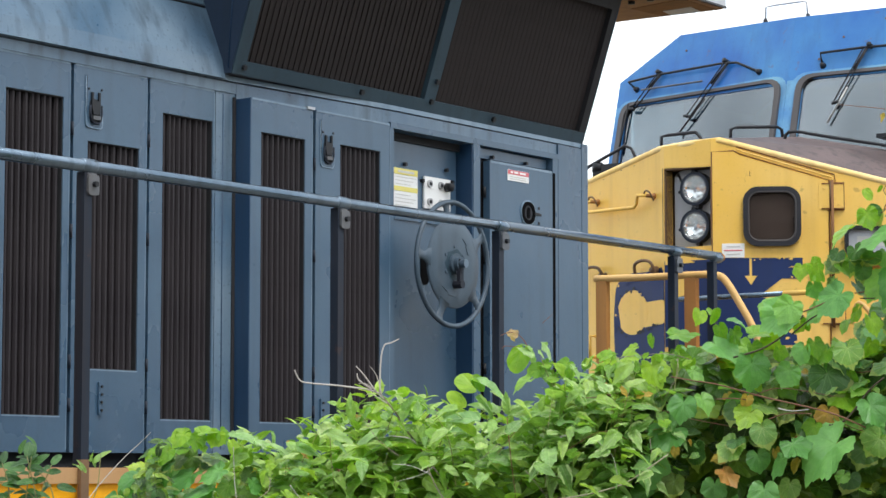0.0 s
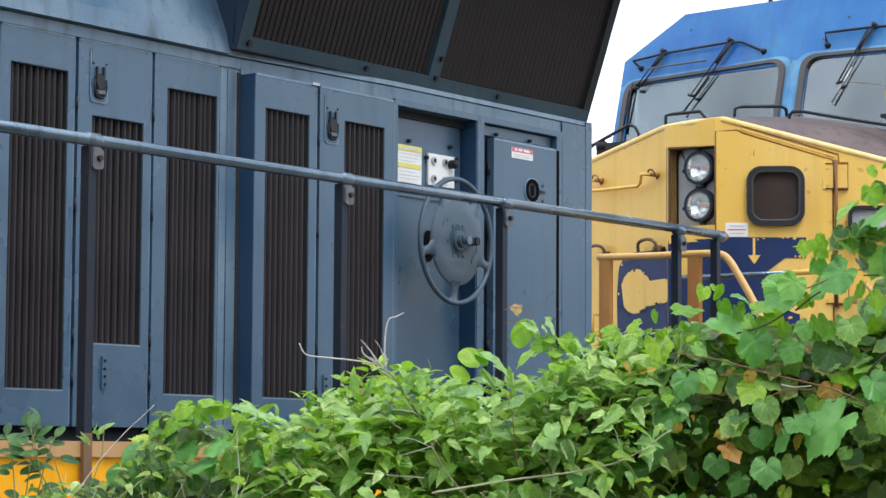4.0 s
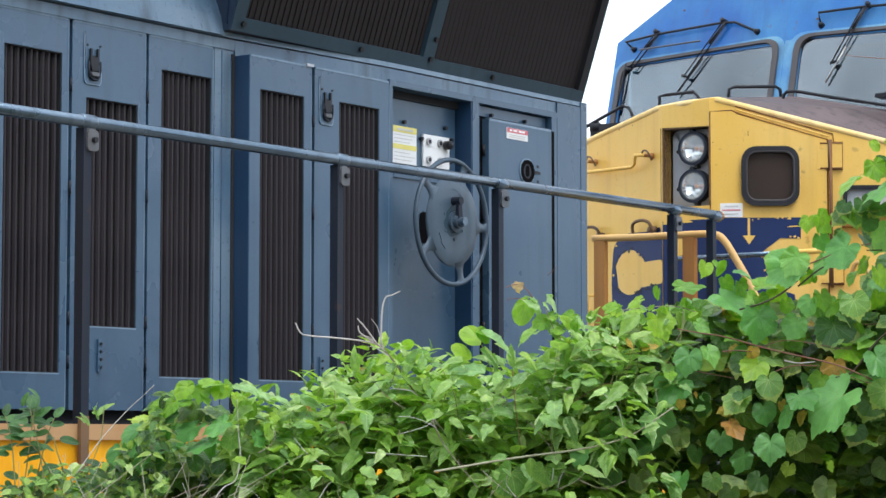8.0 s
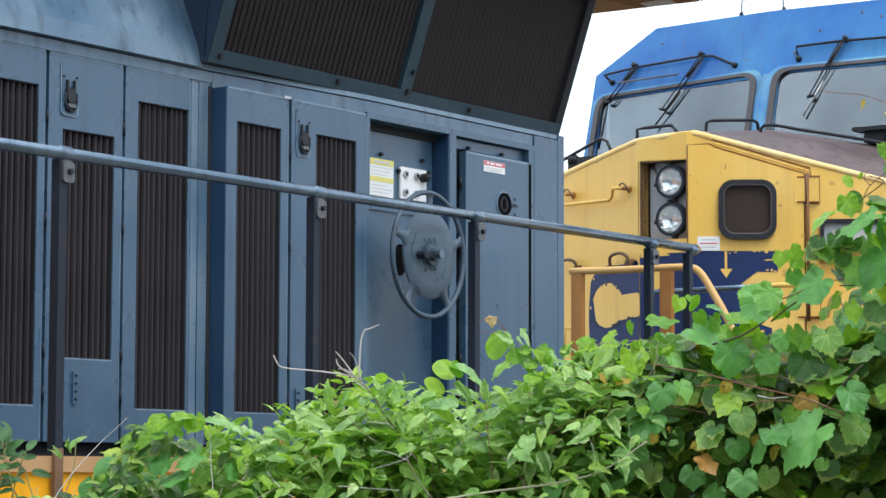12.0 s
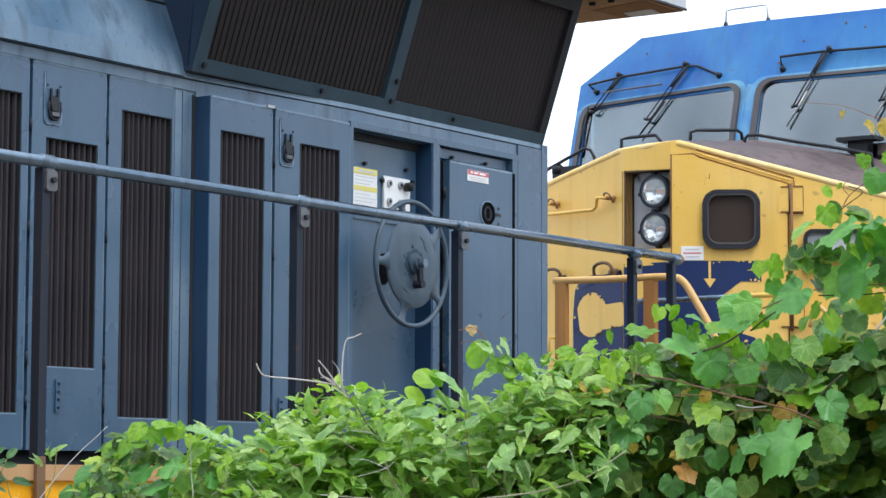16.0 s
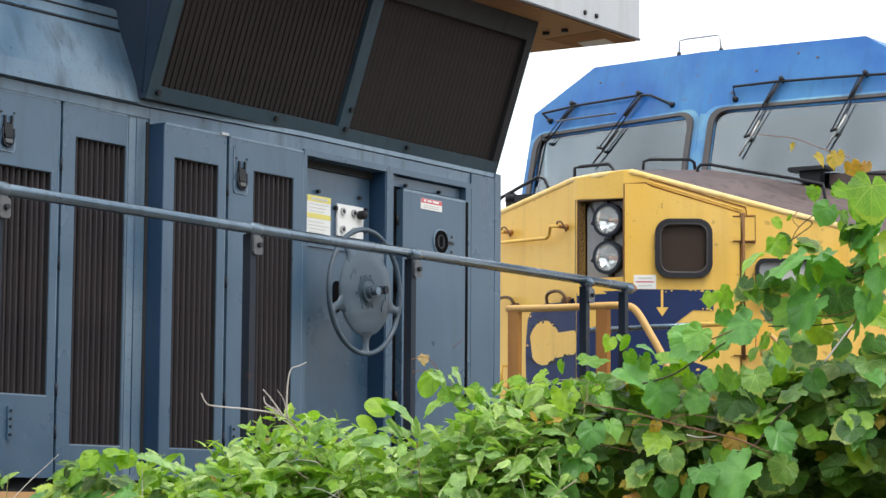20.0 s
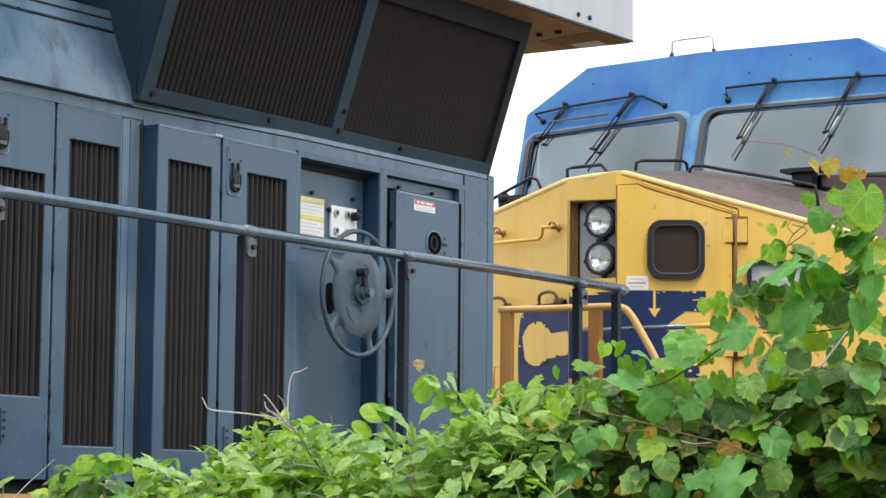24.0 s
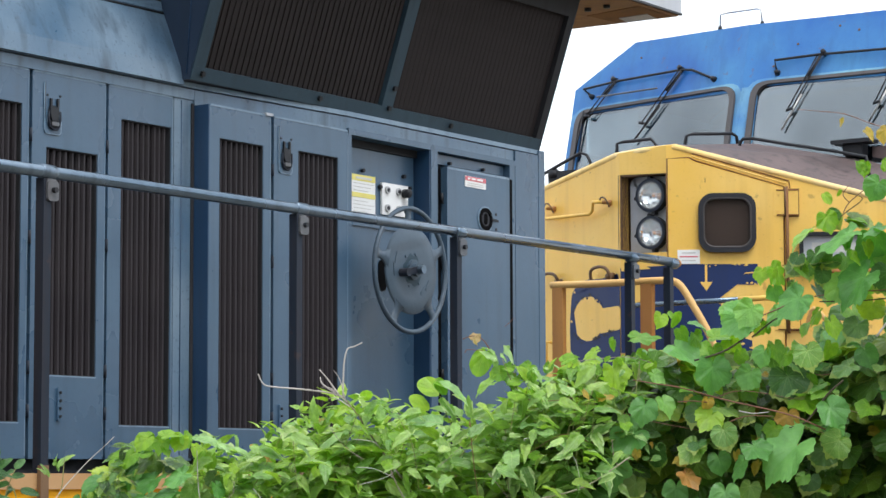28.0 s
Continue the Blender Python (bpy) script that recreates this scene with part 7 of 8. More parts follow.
scatter(grapevine, 45, 0.54, 0.98, ["grape", "vine_dark", "vine_pale"], (0.03, 0.065), 11, (0.0, 0.2))
scatter(grapevine, 70, 0.545, 0.78, ["vine_lime", "lime", "grape", "brush"], (0.022, 0.045), 16, (-0.04, 0.2), 1.85, 0.25)
scatter(brush, 36, 0.27, 0.60, ["brush", "brush_flat", "brush_flat"], (0.045, 0.08), 12, flat=0.85)
scatter(grapevine, 90, 0.62, 1.0, ["vine_blue", "vine_blue", "vine_lime", "vine_pale", "vine_dark"], (0.036, 0.062), 23, (-0.16, -0.03), 1.80, 0.6, 0.15)
scatter(brush, 110, 0.31, 0.59, ["brush", "brush_flat", "brush_flat"], (0.034, 0.066), 14, (-0.38, -0.10), 1.50, 1.0, 0.8)
scatter(brush, 46, 0.48, 0.60, ["brush_edged", "brush_edged", "brush"], (0.04, 0.07), 18, (-0.32, -0.10), 1.58, 0.8, 0.6)
scatter(creeper, 22, 0.215, 0.33, ["grape", "grape", "vine_dark"], (0.035, 0.07), 15, (0.0, 0.2), 1.5, 0.7)
scatter(brush, 16, 0.40, 0.62, ["lime", "brush", "brush_pale"], (0.025, 0.05), 17, (-0.1, 0.2), 1.75, 0.3, 0.7)
scatter(bramble, 22, 0.09, 0.215, ["oval_dark", "oval_dark", "oval"], (0.03, 0.055), 13, (0.0, 0.2), 1.50, 0.9)


def spray_leaves(count, s0, s1, seed):
    """Loose leaves of the vine's climbing shoots, thinning upwards and towards the low end."""
    rng = random.Random(seed)
    for _ in range(count):
        s = s0 + (s1 - s0) * rng.random() ** 0.55
        b = bank(s)
        away = Vector((b.x - EYE.x, b.y - EYE.y, 0)).normalized()
        rise = (0.03 + 0.40 * ((s - s0) / (s1 - s0)) ** 0.8) * rng.random() ** 1.3
        p = Vector((b.x, b.y, b.z - 0.03 + rise)) + away * rng.uniform(0.02, 0.2)
        add_leaf(rng.choice(("vine_dark", "vine_blue", "grape", "vine_lime", "vine_blue")), grapevine, p, rng.uniform(0.03, 0.06), rng.gauss(0, 0.9), rng.uniform(0.1, 1.3), (rng.gauss(0, 3.5), rng.gauss(0, 2)), rng.randrange(3))


spray_leaves(84, 0.76, 1.0, 51)


def leaf_mass(name, owner, kind, material, count, s0, s1, sizes, seed, low, depth, flat=0.4, fill=1.0, under=0.0):
    """The leaves behind and below, joined."""
    rng = random.Random(seed)
    shapes = [(np.array(pts), np.array(faces)) for _, pts, faces in KINDS[kind]]
    verts, polys, uvs, done = [], [], [], 0
    for i in range(count):
        base, tris = shapes[i % len(shapes)]
        b = bank(rng.uniform(s0, s1))
        away = Vector((b.x - EYE.x, b.y - EYE.y, 0)).normalized()
        z = low + (b.z - 0.02 - low) * fill * rng.random() ** 0.8
        p = Vector((b.x, b.y, z)) + away * (rng.uniform(*depth) + under * max(0.0, b.z - 0.25 - z))
        face = EYE + Vector((rng.gauss(0, 3), rng.gauss(0, 3), rng.gauss(0.5, 2)))
        m = np.array(into(owner, leaf_pose(p, rng.uniform(*sizes), face, rng.gauss(0, 1.0), rng.uniform(0.1, 2.0))))
        if rng.random() < flat:
            m = np.array(into(owner, spread_pose(p, rng.uniform(*sizes), EYE, rng)))
        verts.append(base @ m[:3, :3].T + m[:3, 3])
        polys.append(tris + done)
        uvs.append(base[:, :2] + (0.5, 0))
        done += len(base)
    verts, polys, uvs = np.concatenate(verts), np.concatenate(polys), np.concatenate(uvs)
    me = bpy.data.meshes.new(name)
    me.from_pydata(verts.tolist(), [], polys.tolist())
    uv = me.uv_layers.new(name="leaf")
    uv.data.foreach_set("uv", uvs[polys.ravel()].astype(np.float32).ravel())
    me.materials.append(material)
    ob = new(name, me)
    ob.parent = owner
    return tagged(ob, "", "", "", "stuff")


# the grape-toned masses carry the shade inside the bank in their colour
leaf_mass("leaf_mass", grapevine, "vine_far", LEAF_GRAPE_SHADED, 2300, 0.52, 1.0, (0.025, 0.07), 21, 1.35, (-0.02, 0.32), 0.35, 1.0, 0.85)
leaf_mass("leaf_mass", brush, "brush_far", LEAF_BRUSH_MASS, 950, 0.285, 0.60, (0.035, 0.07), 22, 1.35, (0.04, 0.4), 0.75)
leaf_mass("leaf_mass", bramble, "oval_far", LEAF_GRAPE_SHADED, 520, 0.06, 0.24, (0.03, 0.055), 23, 1.4, (-0.05, 0.3), 0.4, 0.8)
leaf_mass("leaf_mass", bramble, "oval_far", LEAF_GRAPE_SHADED, 560, 0.125, 0.245, (0.018, 0.036), 28, 1.55, (-0.14, 0.12), 0.5, 1.1)
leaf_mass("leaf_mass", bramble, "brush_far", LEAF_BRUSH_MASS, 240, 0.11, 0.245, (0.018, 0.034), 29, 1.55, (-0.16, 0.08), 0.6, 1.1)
leaf_mass("leaf_mass", creeper, "vine_far", LEAF_GRAPE_SHADED, 420, 0.205, 0.31, (0.035, 0.07), 27, 1.35, (0.0, 0.3), 0.4, 0.72)

leaf_mass("leaf_mass", grapevine, "vine_far", LEAF_GRAPE_SHADED, 620, 0.48, 1.0, (0.06, 0.11), 24, 0.1, (0.15, 0.5), 0.4, 1.0, 0.6)
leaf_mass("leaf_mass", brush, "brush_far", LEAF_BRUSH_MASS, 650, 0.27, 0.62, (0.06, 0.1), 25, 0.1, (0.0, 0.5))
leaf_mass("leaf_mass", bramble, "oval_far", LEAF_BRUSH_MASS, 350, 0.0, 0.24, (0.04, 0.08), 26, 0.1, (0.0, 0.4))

def stem(owner, pts, r0, r1, material, name="stem"):
    line = [p - owner.location for p in curve_through(pts, 4)]
    n = len(line)
    r0, r1 = r0 * 0.8, r1 * 0.8
    return part(name, bar(line, [r0 + (r1 - r0) * i / (n - 1) for i in range(n)], 6), material, owner)


def shoot_leaves(top, lean, count, size, r):
    """Poses of the leaves of one upright shoot: pairs crosswise, the lower ones hanging further out."""
    spin = r.uniform(0, math.tau)
    out = []
    for k in range(count):
        low = (k // 2) / max(1, count / 2 - 1)
        p = top - Vector((lean.x * low, lean.y * low, 0.012 + 0.15 * low))
        a = spin + (k % 2) * math.pi + (k // 2) * 1.45 + r.gauss(0, 0.25)
        rise = 0.75 - 1.0 * low + r.gauss(0, 0.22)
        y = Vector((math.cos(a) * math.cos(rise), math.sin(a) * math.cos(rise), math.sin(rise)))
        z = Vector((-0.35 * low, -0.3 * low, 1)) + Vector((r.gauss(0, 0.3), r.gauss(0, 0.3), 0))
        z = (z - y * z.dot(y)).normalized()
        m = Matrix((y.cross(z), y, z)).transposed().to_4x4()
        grown = size * (0.55 + 0.45 * min(1.0, low * 2.5)) * r.uniform(0.8, 1.15)
        out.append(Matrix.Translation(p + y * 0.008) @ m @ Matrix.Scale(grown, 4))
    return out


def shoots(owner, count, s0, s1, sizes, seed, depth, drop):
    """Leafy shoots over the bank: places of their tops with their leaves."""
    r = random.Random(seed)
    for _ in range(count):
        b = bank(r.uniform(s0, s1))
        away = Vector((b.x - EYE.x, b.y - EYE.y, 0)).normalized()
        top = Vector((b.x, b.y, b.z + 0.02 - drop * r.random() ** 1.2 + r.gauss(0, 0.012))) + away * r.uniform(*depth)
        lean = Vector((r.gauss(0, 0.03), r.gauss(0, 0.03), 0))
        yield top, lean, shoot_leaves(top, lean, r.choice((6, 8, 8, 10)), r.uniform(*sizes), r), r


for top, lean, poses, r in shoots(brush, 34, 0.30, 0.575, (0.055, 0.09), 41, (-0.12, 0.05), 0.34):
    stem(brush, [top - lean * 1.1 - Vector((0, 0, 0.12)), top - lean * 0.6 - Vector((0.004, 0, 0.07)), top], 0.0010, 0.0008, STEM)
    kind = r.choice(("brush", "brush_flat", "brush_flat", "brush_pale"))
    for m in poses:
        me = KINDS["brush_flat" if kind == "brush_pale" and r.random() < 0.5 else kind][r.randrange(3)][0]
        ob = new(me.name, me)
        ob.parent = brush
        ob.matrix_basis = into(brush, m)


for top, lean, poses, r in shoots(brush, 12, 0.52, 0.60, (0.045, 0.07), 44, (-0.16, -0.04), 0.24):
    stem(brush, [top - lean - Vector((0, 0, 0.12)), top - lean * 0.6 - Vector((0.004, 0, 0.07)), top], 0.0010, 0.0008, STEM)
    for m in poses:
        me = KINDS[r.choice(("brush_pale", "brush_flat", "brush_flat"))][r.randrange(3)][0]
        ob = new(me.name, me)
        ob.parent = brush
        ob.matrix_basis = into(brush, m)


def shoot_mass(owner, count, s0, s1, sizes, seed, depth, drop, kind, material):
    """The shoots behind, joined."""
    _, pts, faces = KINDS[kind][0]
    base, tris = np.array(pts), np.array(faces)
    ms = [np.array(into(owner, m)) for _, _, poses, _ in shoots(owner, count, s0, s1, sizes, seed, depth, drop) for m in poses]
    verts = np.concatenate([base @ m[:3, :3].T + m[:3, 3] for m in ms])
    polys = np.concatenate([tris + i * len(base) for i in range(len(ms))])
    uvs = np.tile(base[:, :2] + (0.5, 0), (len(ms), 1))
    me = bpy.data.meshes.new("foliage")
    me.from_pydata(verts.tolist(), [], polys.tolist())
    uv = me.uv_layers.new(name="leaf")
    uv.data.foreach_set("uv", uvs[polys.ravel()].astype(np.float32).ravel())
    me.materials.append(material)
    ob = new("foliage", me)
    ob.parent = owner
    return tagged(ob, "", "", "", "stuff")


shoot_mass(brush, 205, 0.285, 0.585, (0.045, 0.09), 42, (-0.08, 0.3), 0.35, "brush_far", LEAF_BRUSH_MASS)
shoot_mass(brush, 150, 0.28, 0.59, (0.05, 0.095), 43, (-0.10, 0.15), 0.55, "brush_far", LEAF_BRUSH_MASS)

# stems; the random inner ones have the bank's shade in their dark colour
rng = random.Random(5)
for owner, s0, s1, count in ((grapevine, 0.5, 0.98, 26), (brush, 0.28, 0.6, 28), (creeper, 0.2, 0.3, 8), (bramble, 0.05, 0.22, 12)):
    for _ in range(count):
        b = bank(rng.uniform(s0, s1))
        away = Vector((b.x - EYE.x, b.y - EYE.y, 0)).normalized()
        foot = Vector((b.x + rng.gauss(0, 0.15), b.y + rng.gauss(0, 0.15), -0.02)) + away * rng.uniform(0.3, 0.6)
        top = Vector((b.x, b.y, b.z - rng.uniform(0.0, 0.25))) + away * rng.uniform(0.25, 0.5)
        mid = foot.lerp(top, 0.5) + Vector((rng.gauss(0, 0.08), rng.gauss(0, 0.08), 0))
        stem(owner, [foot, mid, top], 0.011, 0.003, DARK_STEM)
stem(grapevine, [(4.733, -3.590, 1.962), (4.759, -3.634, 1.953), (4.785, -3.681, 1.944), (4.824, -3.768, 1.917), (4.861, -3.855, 1.895), (4.883, -3.910, 1.878), (4.906, -3.967, 1.851)], 0.0016, 0.0022, REDSTEM)
stem(grapevine, [(4.781, -3.673, 1.913), (4.796, -3.702, 1.915), (4.809, -3.732, 1.912)], 0.0015, 0.0015, REDSTEM)
stem(grapevine, [(4.836, -3.795, 1.893), (4.847, -3.822, 1.887), (4.861, -3.855, 1.890)], 0.002, 0.001, TWIG)
stem(grapevine, [(4.429, -3.162, 1.655), (4.490, -3.253, 1.674), (4.539, -3.328, 1.688), (4.602, -3.430, 1.704), (4.642, -3.498, 1.723), (4.665, -3.536, 1.744), (4.702, -3.599, 1.794)], 0.0030, 0.0020, STRAW)
stem(grapevine, [(4.901, -3.914, 2.551), (4.920, -3.960, 2.545), (4.938, -4.010, 2.537), (4.944, -4.064, 2.514), (4.948, -4.133, 2.488)], 0.0007, 0.0012, REDSTEM)
stem(grapevine, [(4.944, -3.999, 2.320), (4.949, -4.012, 2.344), (4.952, -4.054, 2.374), (4.954, -4.082, 2.386)], 0.0016, 0.0011, REDSTEM)
stem(grapevine, [(4.949, -4.012, 2.344), (4.945, -3.999, 2.362), (4.949, -4.012, 2.382)], 0.0013, 0.0009, REDSTEM)
stem(grapevine, [(4.940, -3.929, 2.142), (4.963, -3.991, 2.150), (4.974, -4.095, 2.153), (4.978, -4.152, 2.170)], 0.0016, 0.0014, REDSTEM)
stem(grapevine, [(4.976, -4.127, 2.239), (4.980, -4.176, 2.247), (4.986, -4.226, 2.254)], 0.0018, 0.0018, REDSTEM)
stem(grapevine, [(4.851, -3.844, 2.098), (4.864, -3.874, 2.111), (4.878, -3.910, 2.128)], 0.002, 0.0015, REDSTEM)
stem(grapevine, [(4.992, -4.086, 2.083), (4.994, -4.115, 2.128), (4.995, -4.130, 2.155), (4.998, -4.156, 2.176)], 0.0025, 0.0018, REDSTEM)
stem(brush, [(4.560, -3.266, 2.024), (4.563, -3.271, 2.031), (4.582, -3.299, 2.028)], 0.001, 0.0008, REDSTEM)
stem(brush, [(4.607, -3.340, 2.081), (4.619, -3.359, 2.101)], 0.0008, 0.0005, REDSTEM)
stem(brush, [(4.631, -3.360, 1.928), (4.619, -3.340, 1.979), (4.613, -3.330, 2.010)], 0.0016, 0.0008, STEM)
stem(brush, [(4.567, -3.222, 1.772), (4.598, -3.269, 1.840), (4.604, -3.279, 1.869)], 0.0016, 0.001, STEM)
stem(brush, [(4.573, -3.231, 1.840), (4.554, -3.202, 1.931)], 0.0014, 0.001, STEM)
stem(bramble, [(3.999, -2.489, 1.650), (3.988, -2.477, 1.695), (3.980, -2.470, 1.729), (3.962, -2.451, 1.759), (3.945, -2.433, 1.780)], 0.0022, 0.001, STEM)
stem(bramble, [(4.032, -2.525, 1.650), (4.050, -2.545, 1.723), (4.054, -2.549, 1.776), (4.055, -2.550, 1.796)], 0.0018, 0.001, STEM)
stem(bramble, [(4.001, -2.521, 1.650), (4.036, -2.559, 1.724), (4.073, -2.600, 1.786), (4.094, -2.624, 1.816), (4.112, -2.643, 1.842)], 0.0016, 0.0009, TWIG, "dry_stalk")

stem(brush, [(4.478, -3.145, 1.882), (4.494, -3.169, 1.825), (4.501, -3.178, 1.762), (4.503, -3.181, 1.725)], 0.0012, 0.001, STEM)
stem(brush, [(4.464, -3.125, 1.784), (4.475, -3.141, 1.737), (4.487, -3.158, 1.701), (4.508, -3.189, 1.656), (4.525, -3.214, 1.615)], 0.0018, 0.0014, DEADTWIG)
stem(brush, [(4.385, -3.013, 1.696), (4.420, -3.063, 1.692), (4.461, -3.121, 1.687)], 0.0014, 0.0012, TWIG)
stem(brush, [(4.177, -2.754, 1.587), (4.193, -2.772, 1.620), (4.211, -2.792, 1.638), (4.217, -2.799, 1.689), (4.214, -2.796, 1.738), (4.212, -2.794, 1.811)], 0.0022, 0.001, TWIG)
stem(brush, [(4.291, -2.888, 1.728), (4.311, -2.915, 1.689), (4.341, -2.954, 1.657)], 0.0014, 0.001, TWIG)
stem(brush, [(4.320, -2.927, 1.586), (4.335, -2.946, 1.625), (4.341, -2.954, 1.633)], 0.0022, 0.0016, TWIG)
stem(brush, [(4.564, -3.275, 1.874), (4.568, -3.282, 1.786), (4.574, -3.291, 1.700)], 0.0014, 0.001, REDSTEM)
stem(brush, [(4.599, -3.329, 1.605), (4.610, -3.346, 1.633), (4.612, -3.350, 1.663)], 0.0018, 0.0012, TWIG)
stem(brush, [(4.617, -3.358, 1.620), (4.620, -3.363, 1.642), (4.626, -3.373, 1.663)], 0.0012, 0.001, TWIG)
stem(brush, [(4.343, -2.958, 1.836), (4.345, -2.960, 1.787), (4.349, -2.966, 1.725)], 0.001, 0.0008, STEM)
stem(brush, [(4.427, -3.073, 1.747), (4.426, -3.071, 1.701), (4.427, -3.073, 1.676)], 0.001, 0.0008, STEM)
stem(grapevine, [(4.936, -3.997, 1.958), (4.924, -3.965, 1.928), (4.907, -3.920, 1.868), (4.893, -3.887, 1.856)], 0.003, 0.0025, DARK_STEM)
stem(grapevine, [(4.814, -3.699, 2.004), (4.838, -3.755, 2.022), (4.857, -3.800, 2.052), (4.874, -3.839, 2.094)], 0.0028, 0.0024, DARK_STEM)
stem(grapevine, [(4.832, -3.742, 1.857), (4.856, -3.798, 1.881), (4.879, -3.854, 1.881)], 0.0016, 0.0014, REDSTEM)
stem(grapevine, [(4.864, -3.815, 2.053), (4.880, -3.855, 2.087), (4.892, -3.883, 2.102)], 0.0024, 0.002, DARK_STEM)
stem(grapevine, [(4.936, -3.996, 2.312), (4.942, -4.010, 2.324), (4.944, -4.046, 2.350), (4.942, -4.012, 2.364)], 0.0016, 0.0012, DARK_STEM)
stem(grapevine, [(4.937, -3.943, 2.130), (4.962, -4.039, 2.130), (4.967, -4.116, 2.136)], 0.0018, 0.0016, DARK_STEM)
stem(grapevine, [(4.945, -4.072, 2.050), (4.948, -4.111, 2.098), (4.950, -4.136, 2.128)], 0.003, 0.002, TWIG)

stem(brush, [(4.605, -3.301, 2.033), (4.600, -3.293, 2.048), (4.592, -3.281, 2.062)], 0.0017, 0.0012, REDSTEM)
stem(brush, [(4.573, -3.252, 2.055), (4.581, -3.264, 2.061), (4.588, -3.275, 2.062)], 0.0013, 0.001, REDSTEM)
stem(brush, [(4.647, -3.370, 1.884), (4.638, -3.354, 1.934), (4.634, -3.347, 1.983)], 0.0009, 0.0007, REDSTEM)
stem(brush, [(4.585, -3.271, 1.885), (4.568, -3.245, 1.934), (4.546, -3.210, 1.947)], 0.0009, 0.0007, REDSTEM)

# dry bits and reddish runners in the vine
vr = random.Random(77)
for k in range(9):
    b = bank(vr.uniform(0.54, 0.86))
    away = Vector((b.x, b.y + 6.3, 0)).normalized()
    p = Vector((b.x, b.y, b.z - vr.uniform(0.0, 0.22))) - away * vr.uniform(0.04, 0.12)
    side = Vector((away.y, -away.x, 0)) * vr.choice((-1, 1))
    stem(grapevine, [p, p + side * 0.06 + Vector((0, 0, vr.uniform(-0.02, 0.03))), p + side * vr.uniform(0.10, 0.18) + Vector((0, 0, vr.uniform(-0.06, 0.05)))], 0.0013, 0.0009, vr.choice((REDSTEM, REDSTEM, DEADTWIG)), "runner")
# dead grey twigs caught in the shrub
for k in range(20):
    b = bank(vr.uniform(0.25, 0.60))
    away = Vector((b.x, b.y + 6.3, 0)).normalized()
    side = Vector((away.y, -away.x, 0))
    p = Vector((b.x, b.y, b.z - vr.uniform(0.10, 0.34))) - away * vr.uniform(0.14, 0.26)
    lean = side * vr.uniform(-0.10, 0.10) + Vector((0, 0, vr.uniform(-0.09, 0.09)))
    stem(brush, [p, p + lean * 0.5 + side * vr.gauss(0, 0.01) + Vector((0, 0, vr.gauss(0, 0.01))), p + lean], vr.uniform(0.0007, 0.0012), 0.0006, vr.choice((TWIG, DEADTWIG, DEADTWIG)), "dry_stalk")
scatter(brush, 60, 0.27, 0.60, ["brush", "brush_flat", "vine_lime", "brush_edged"], (0.014, 0.030), 80, (-0.3, -0.05), 1.58, 0.7, 0.6)
scatter(grapevine, 60, 0.60, 1.0, ["vine_dark", "vine_lime", "vine_pale", "grape"], (0.016, 0.030), 81, (-0.17, -0.02), 1.62, 0.6, 0.3)
scatter(grapevine, 22, 0.54, 0.90, ["rust"], (0.012, 0.032), 78, (-0.12, 0.0), 1.75, 0.5)
scatter(brush, 10, 0.30, 0.55, ["rust"], (0.010, 0.024), 79, (-0.1, 0.0), 1.7, 0.6)

# a bare twig that stands out of the shrub
twig = thing("dead_twig", "bare pale forked twig standing out of the shrub", "twig", (4.469, -3.180, 0))
stem(twig, [(4.60, -3.32, -0.01), (4.58, -3.30, 1.0), (4.60, -3.20, 1.50), (4.575, -3.145, 1.66), (4.556, -3.115, 1.732), (4.53, -3.10, 1.768), (4.6125, -2.9995, 1.818), (4.524, -3.021, 1.864), (4.447, -3.059, 1.887), (4.382, -3.064, 1.926)], 0.0024, 0.0024, DEADTWIG, "twig_stem")
stem(twig, [(4.382, -3.064, 1.926), (4.366, -3.042, 1.935), (4.328, -2.994, 1.943), (4.287, -2.940, 1.949), (4.275, -2.926, 1.956), (4.268, -2.918, 1.977)], 0.0028, 0.0017, TWIG, "twig_branch")
stem(twig, [(4.382, -3.064, 1.926), (4.381, -3.067, 1.996), (4.384, -3.074, 2.030), (4.392, -3.086, 2.036), (4.403, -3.101, 2.045)], 0.0027, 0.0016, TWIG, "twig_branch")
stem(twig, [(4.376, -3.058, 1.93), (4.361, -3.038, 1.965), (4.349, -3.024, 1.986)], 0.0028, 0.0014, TWIG, "twig_branch")
stem(twig, [(4.372, -3.05, 1.935), (4.352, -3.03, 1.955), (4.350, -3.026, 1.97)], 0.0028, 0.0014, TWIG, "twig_branch")

for a, b, c in (((4.392, -3.076, 1.905), (4.372, -3.05, 1.925), (4.362, -3.04, 1.922)), ((4.388, -3.07, 1.915), (4.365, -3.045, 1.945), (4.352, -3.028, 1.948)), ((4.385, -3.068, 1.92), (4.378, -3.058, 1.965), (4.369, -3.047, 1.985)),
                ((4.50, -3.08, 1.816), (4.456, -3.09, 1.83), (4.41, -3.07, 1.835)), ((4.53, -3.10, 1.768), (4.48, -3.11, 1.752), (4.42, -3.08, 1.735))):
    stem(twig, [a, b, c], 0.0018, 0.0008, TWIG, "spur")

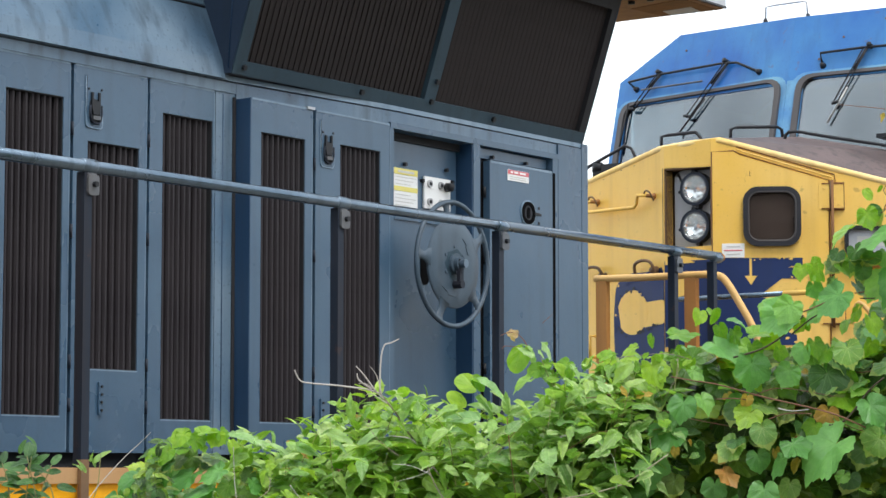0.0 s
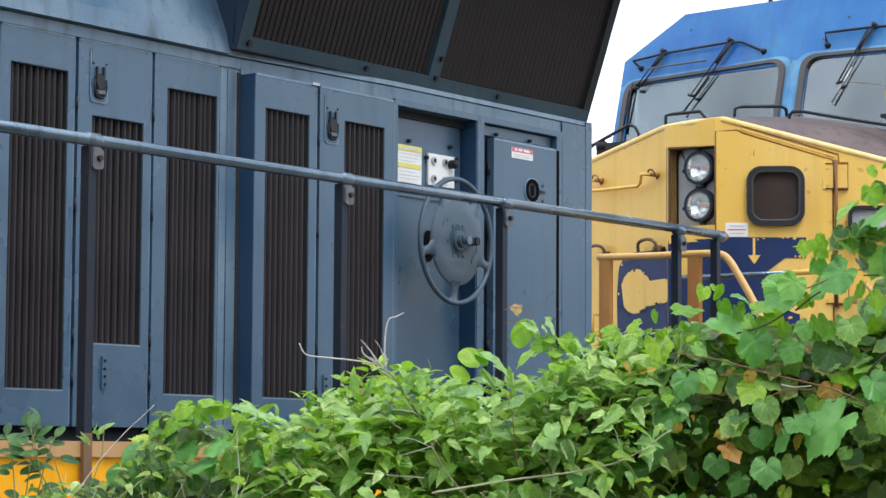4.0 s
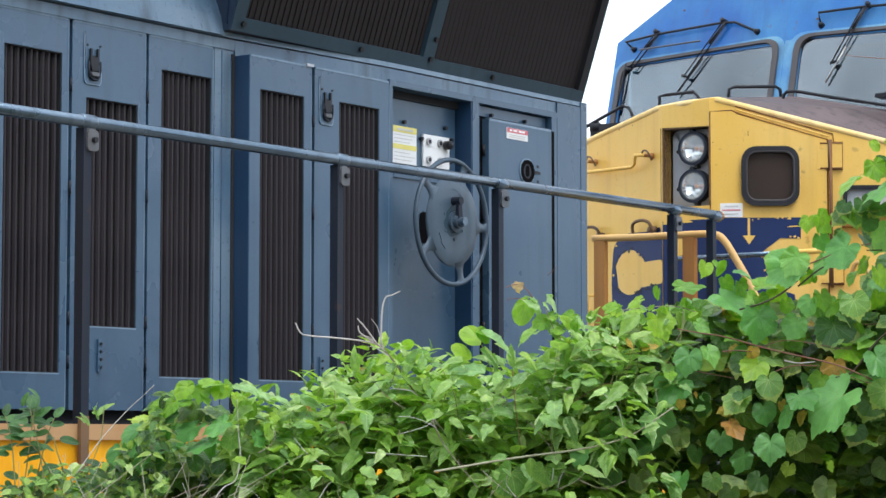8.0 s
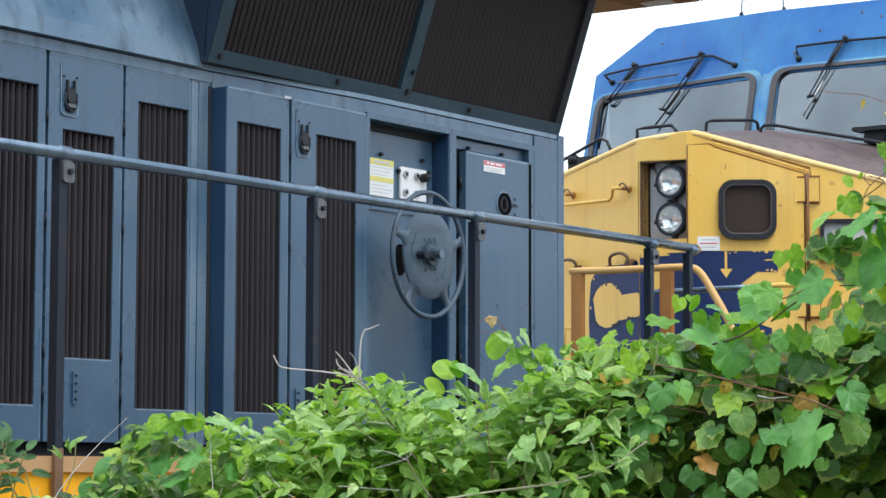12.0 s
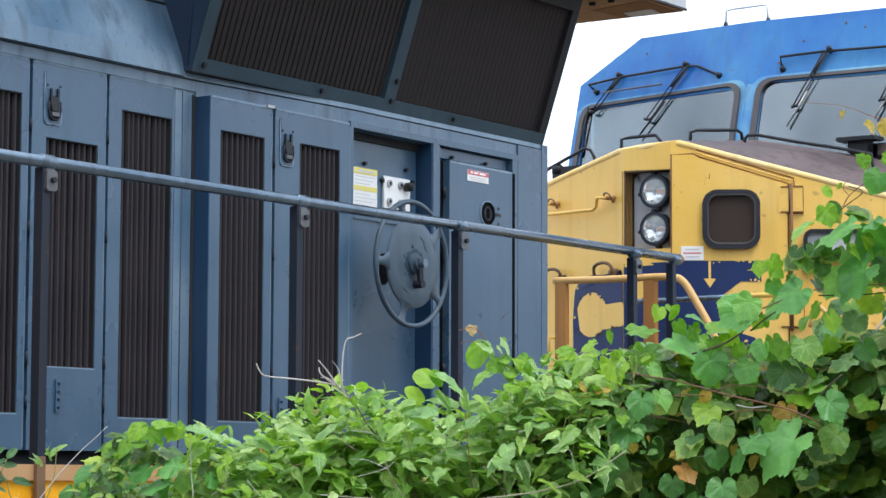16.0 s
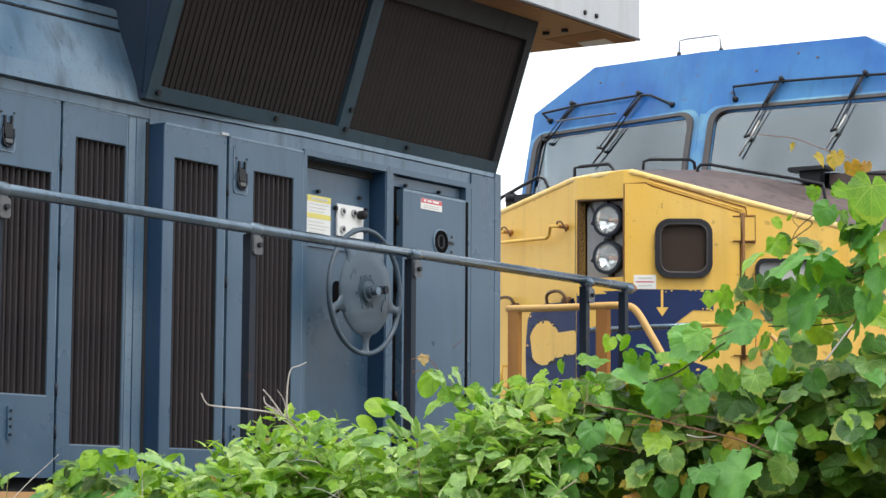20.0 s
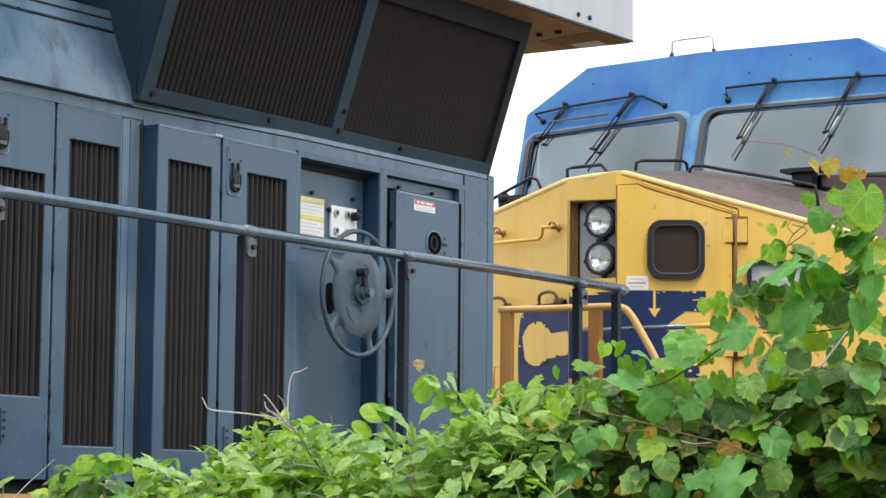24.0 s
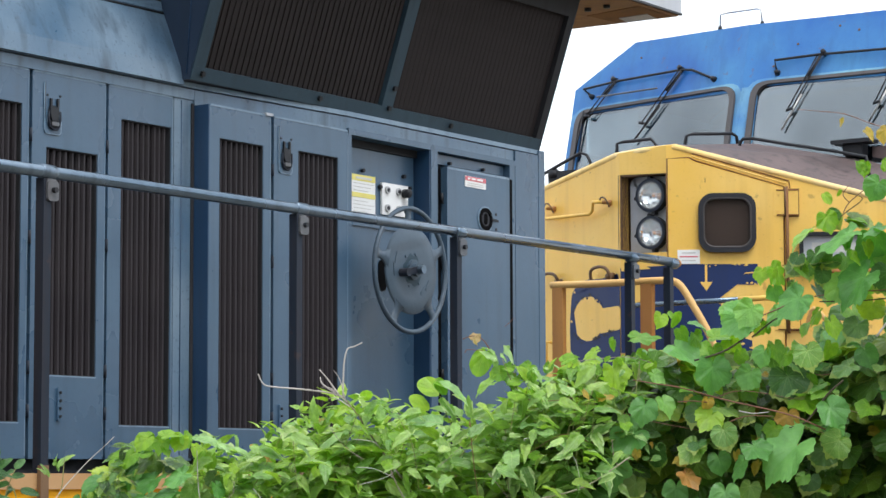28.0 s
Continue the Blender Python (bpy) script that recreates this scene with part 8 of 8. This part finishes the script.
# upright sprigs of the sapling, leaves set alternately on the stalk
def sprig(owner, pts, count, size, kind, seed):
    r = random.Random(seed)
    stem(owner, pts, 0.0026, 0.0012, STEM)
    line = curve_through(pts, 12)
    for k in range(count):
        p = line[int(len(line) * (0.45 + 0.55 * k / count)) - 1]
        side = 1 if k % 2 else -1
        add_leaf(kind, owner, p, size * r.uniform(0.8, 1.15), side * r.uniform(1.3, 2.3), r.uniform(0.3, 1.4), (r.gauss(0, 3), r.uniform(0, 3)), k)
    add_leaf(kind, owner, line[-1], size, 3.0 + r.gauss(0, 0.3), 0.5)


sprig(bramble, [(3.955, -2.47, 1.50), (3.95, -2.47, 1.66), (3.93, -2.45, 1.79)], 7, 0.042, "oval_dark", 31)
for k, pts in enumerate(([(3.923, -2.418, 1.60), (3.916, -2.411, 1.72), (3.906, -2.4, 1.775)], [(3.933, -2.429, 1.60), (3.944, -2.44, 1.73), (3.949, -2.445, 1.79)], [(3.948, -2.444, 1.60), (3.966, -2.463, 1.72), (3.979, -2.477, 1.772)], [(3.99, -2.488, 1.60), (3.948, -2.444, 1.71), (3.881, -2.375, 1.74)])):
    sprig(bramble, pts, 5, 0.036, "oval_dark", 60 + k)
grass = thing("dry_grass", "tangle of thin dry straw at the foot of the sapling", "grass", (4.0, -2.55, 0), "", "stuff")
blades = bmesh.new()
gr = random.Random(8)
for _ in range(170):
    s_ = gr.uniform(0.135, 0.25)
    b_ = bank(s_)
    foot = Vector((b_.x - 0.06 + gr.gauss(0, 0.05), b_.y - 0.04 + gr.gauss(0, 0.05), 1.3))
    top = foot + Vector((gr.gauss(0.05, 0.13), gr.gauss(-0.06, 0.13), gr.uniform(0.16, 0.40)))
    mid = foot.lerp(top, 0.6) + Vector((gr.gauss(0, 0.03), 0, 0.07))
    tube(blades, [Vector((foot.x, foot.y, 0)) - grass.location, foot - grass.location, mid - grass.location, top - grass.location], [0.0014, 0.0014, 0.0010, 0.0005], 4)
part("straw", blades, STRAW, grass)


def motions():
    """The brake wheel turns evenly, once in 3.19 s, lever downwards at the start; the bare twig nods in the wind."""
    walk(wheel, [(k * 0.5, pose(*WHEEL, 0, -(270 - 90 + 112.9 * k * 0.5), 0)) for k in range(57)])
    foot = twig.location.copy()
    for_wind = ((0, 0), (0.5, 8), (1.5, 8), (2.3, 3), (3, -6), (3.5, -1), (4.5, 2), (5.5, -4), (7, 0), (8, -6), (8.6, -7), (9.5, 1), (11, 2), (12.5, 4), (14.5, 7), (16, 7), (17, 4), (18, 0), (19, -6), (20.5, -6), (22, 0), (23.5, 4), (25, 1), (26.5, -4), (28, 0))
    walk(twig, [(t, pose(*foot, 0.029 * a, 0.020 * a, 0)) for t, a in for_wind])


motions()
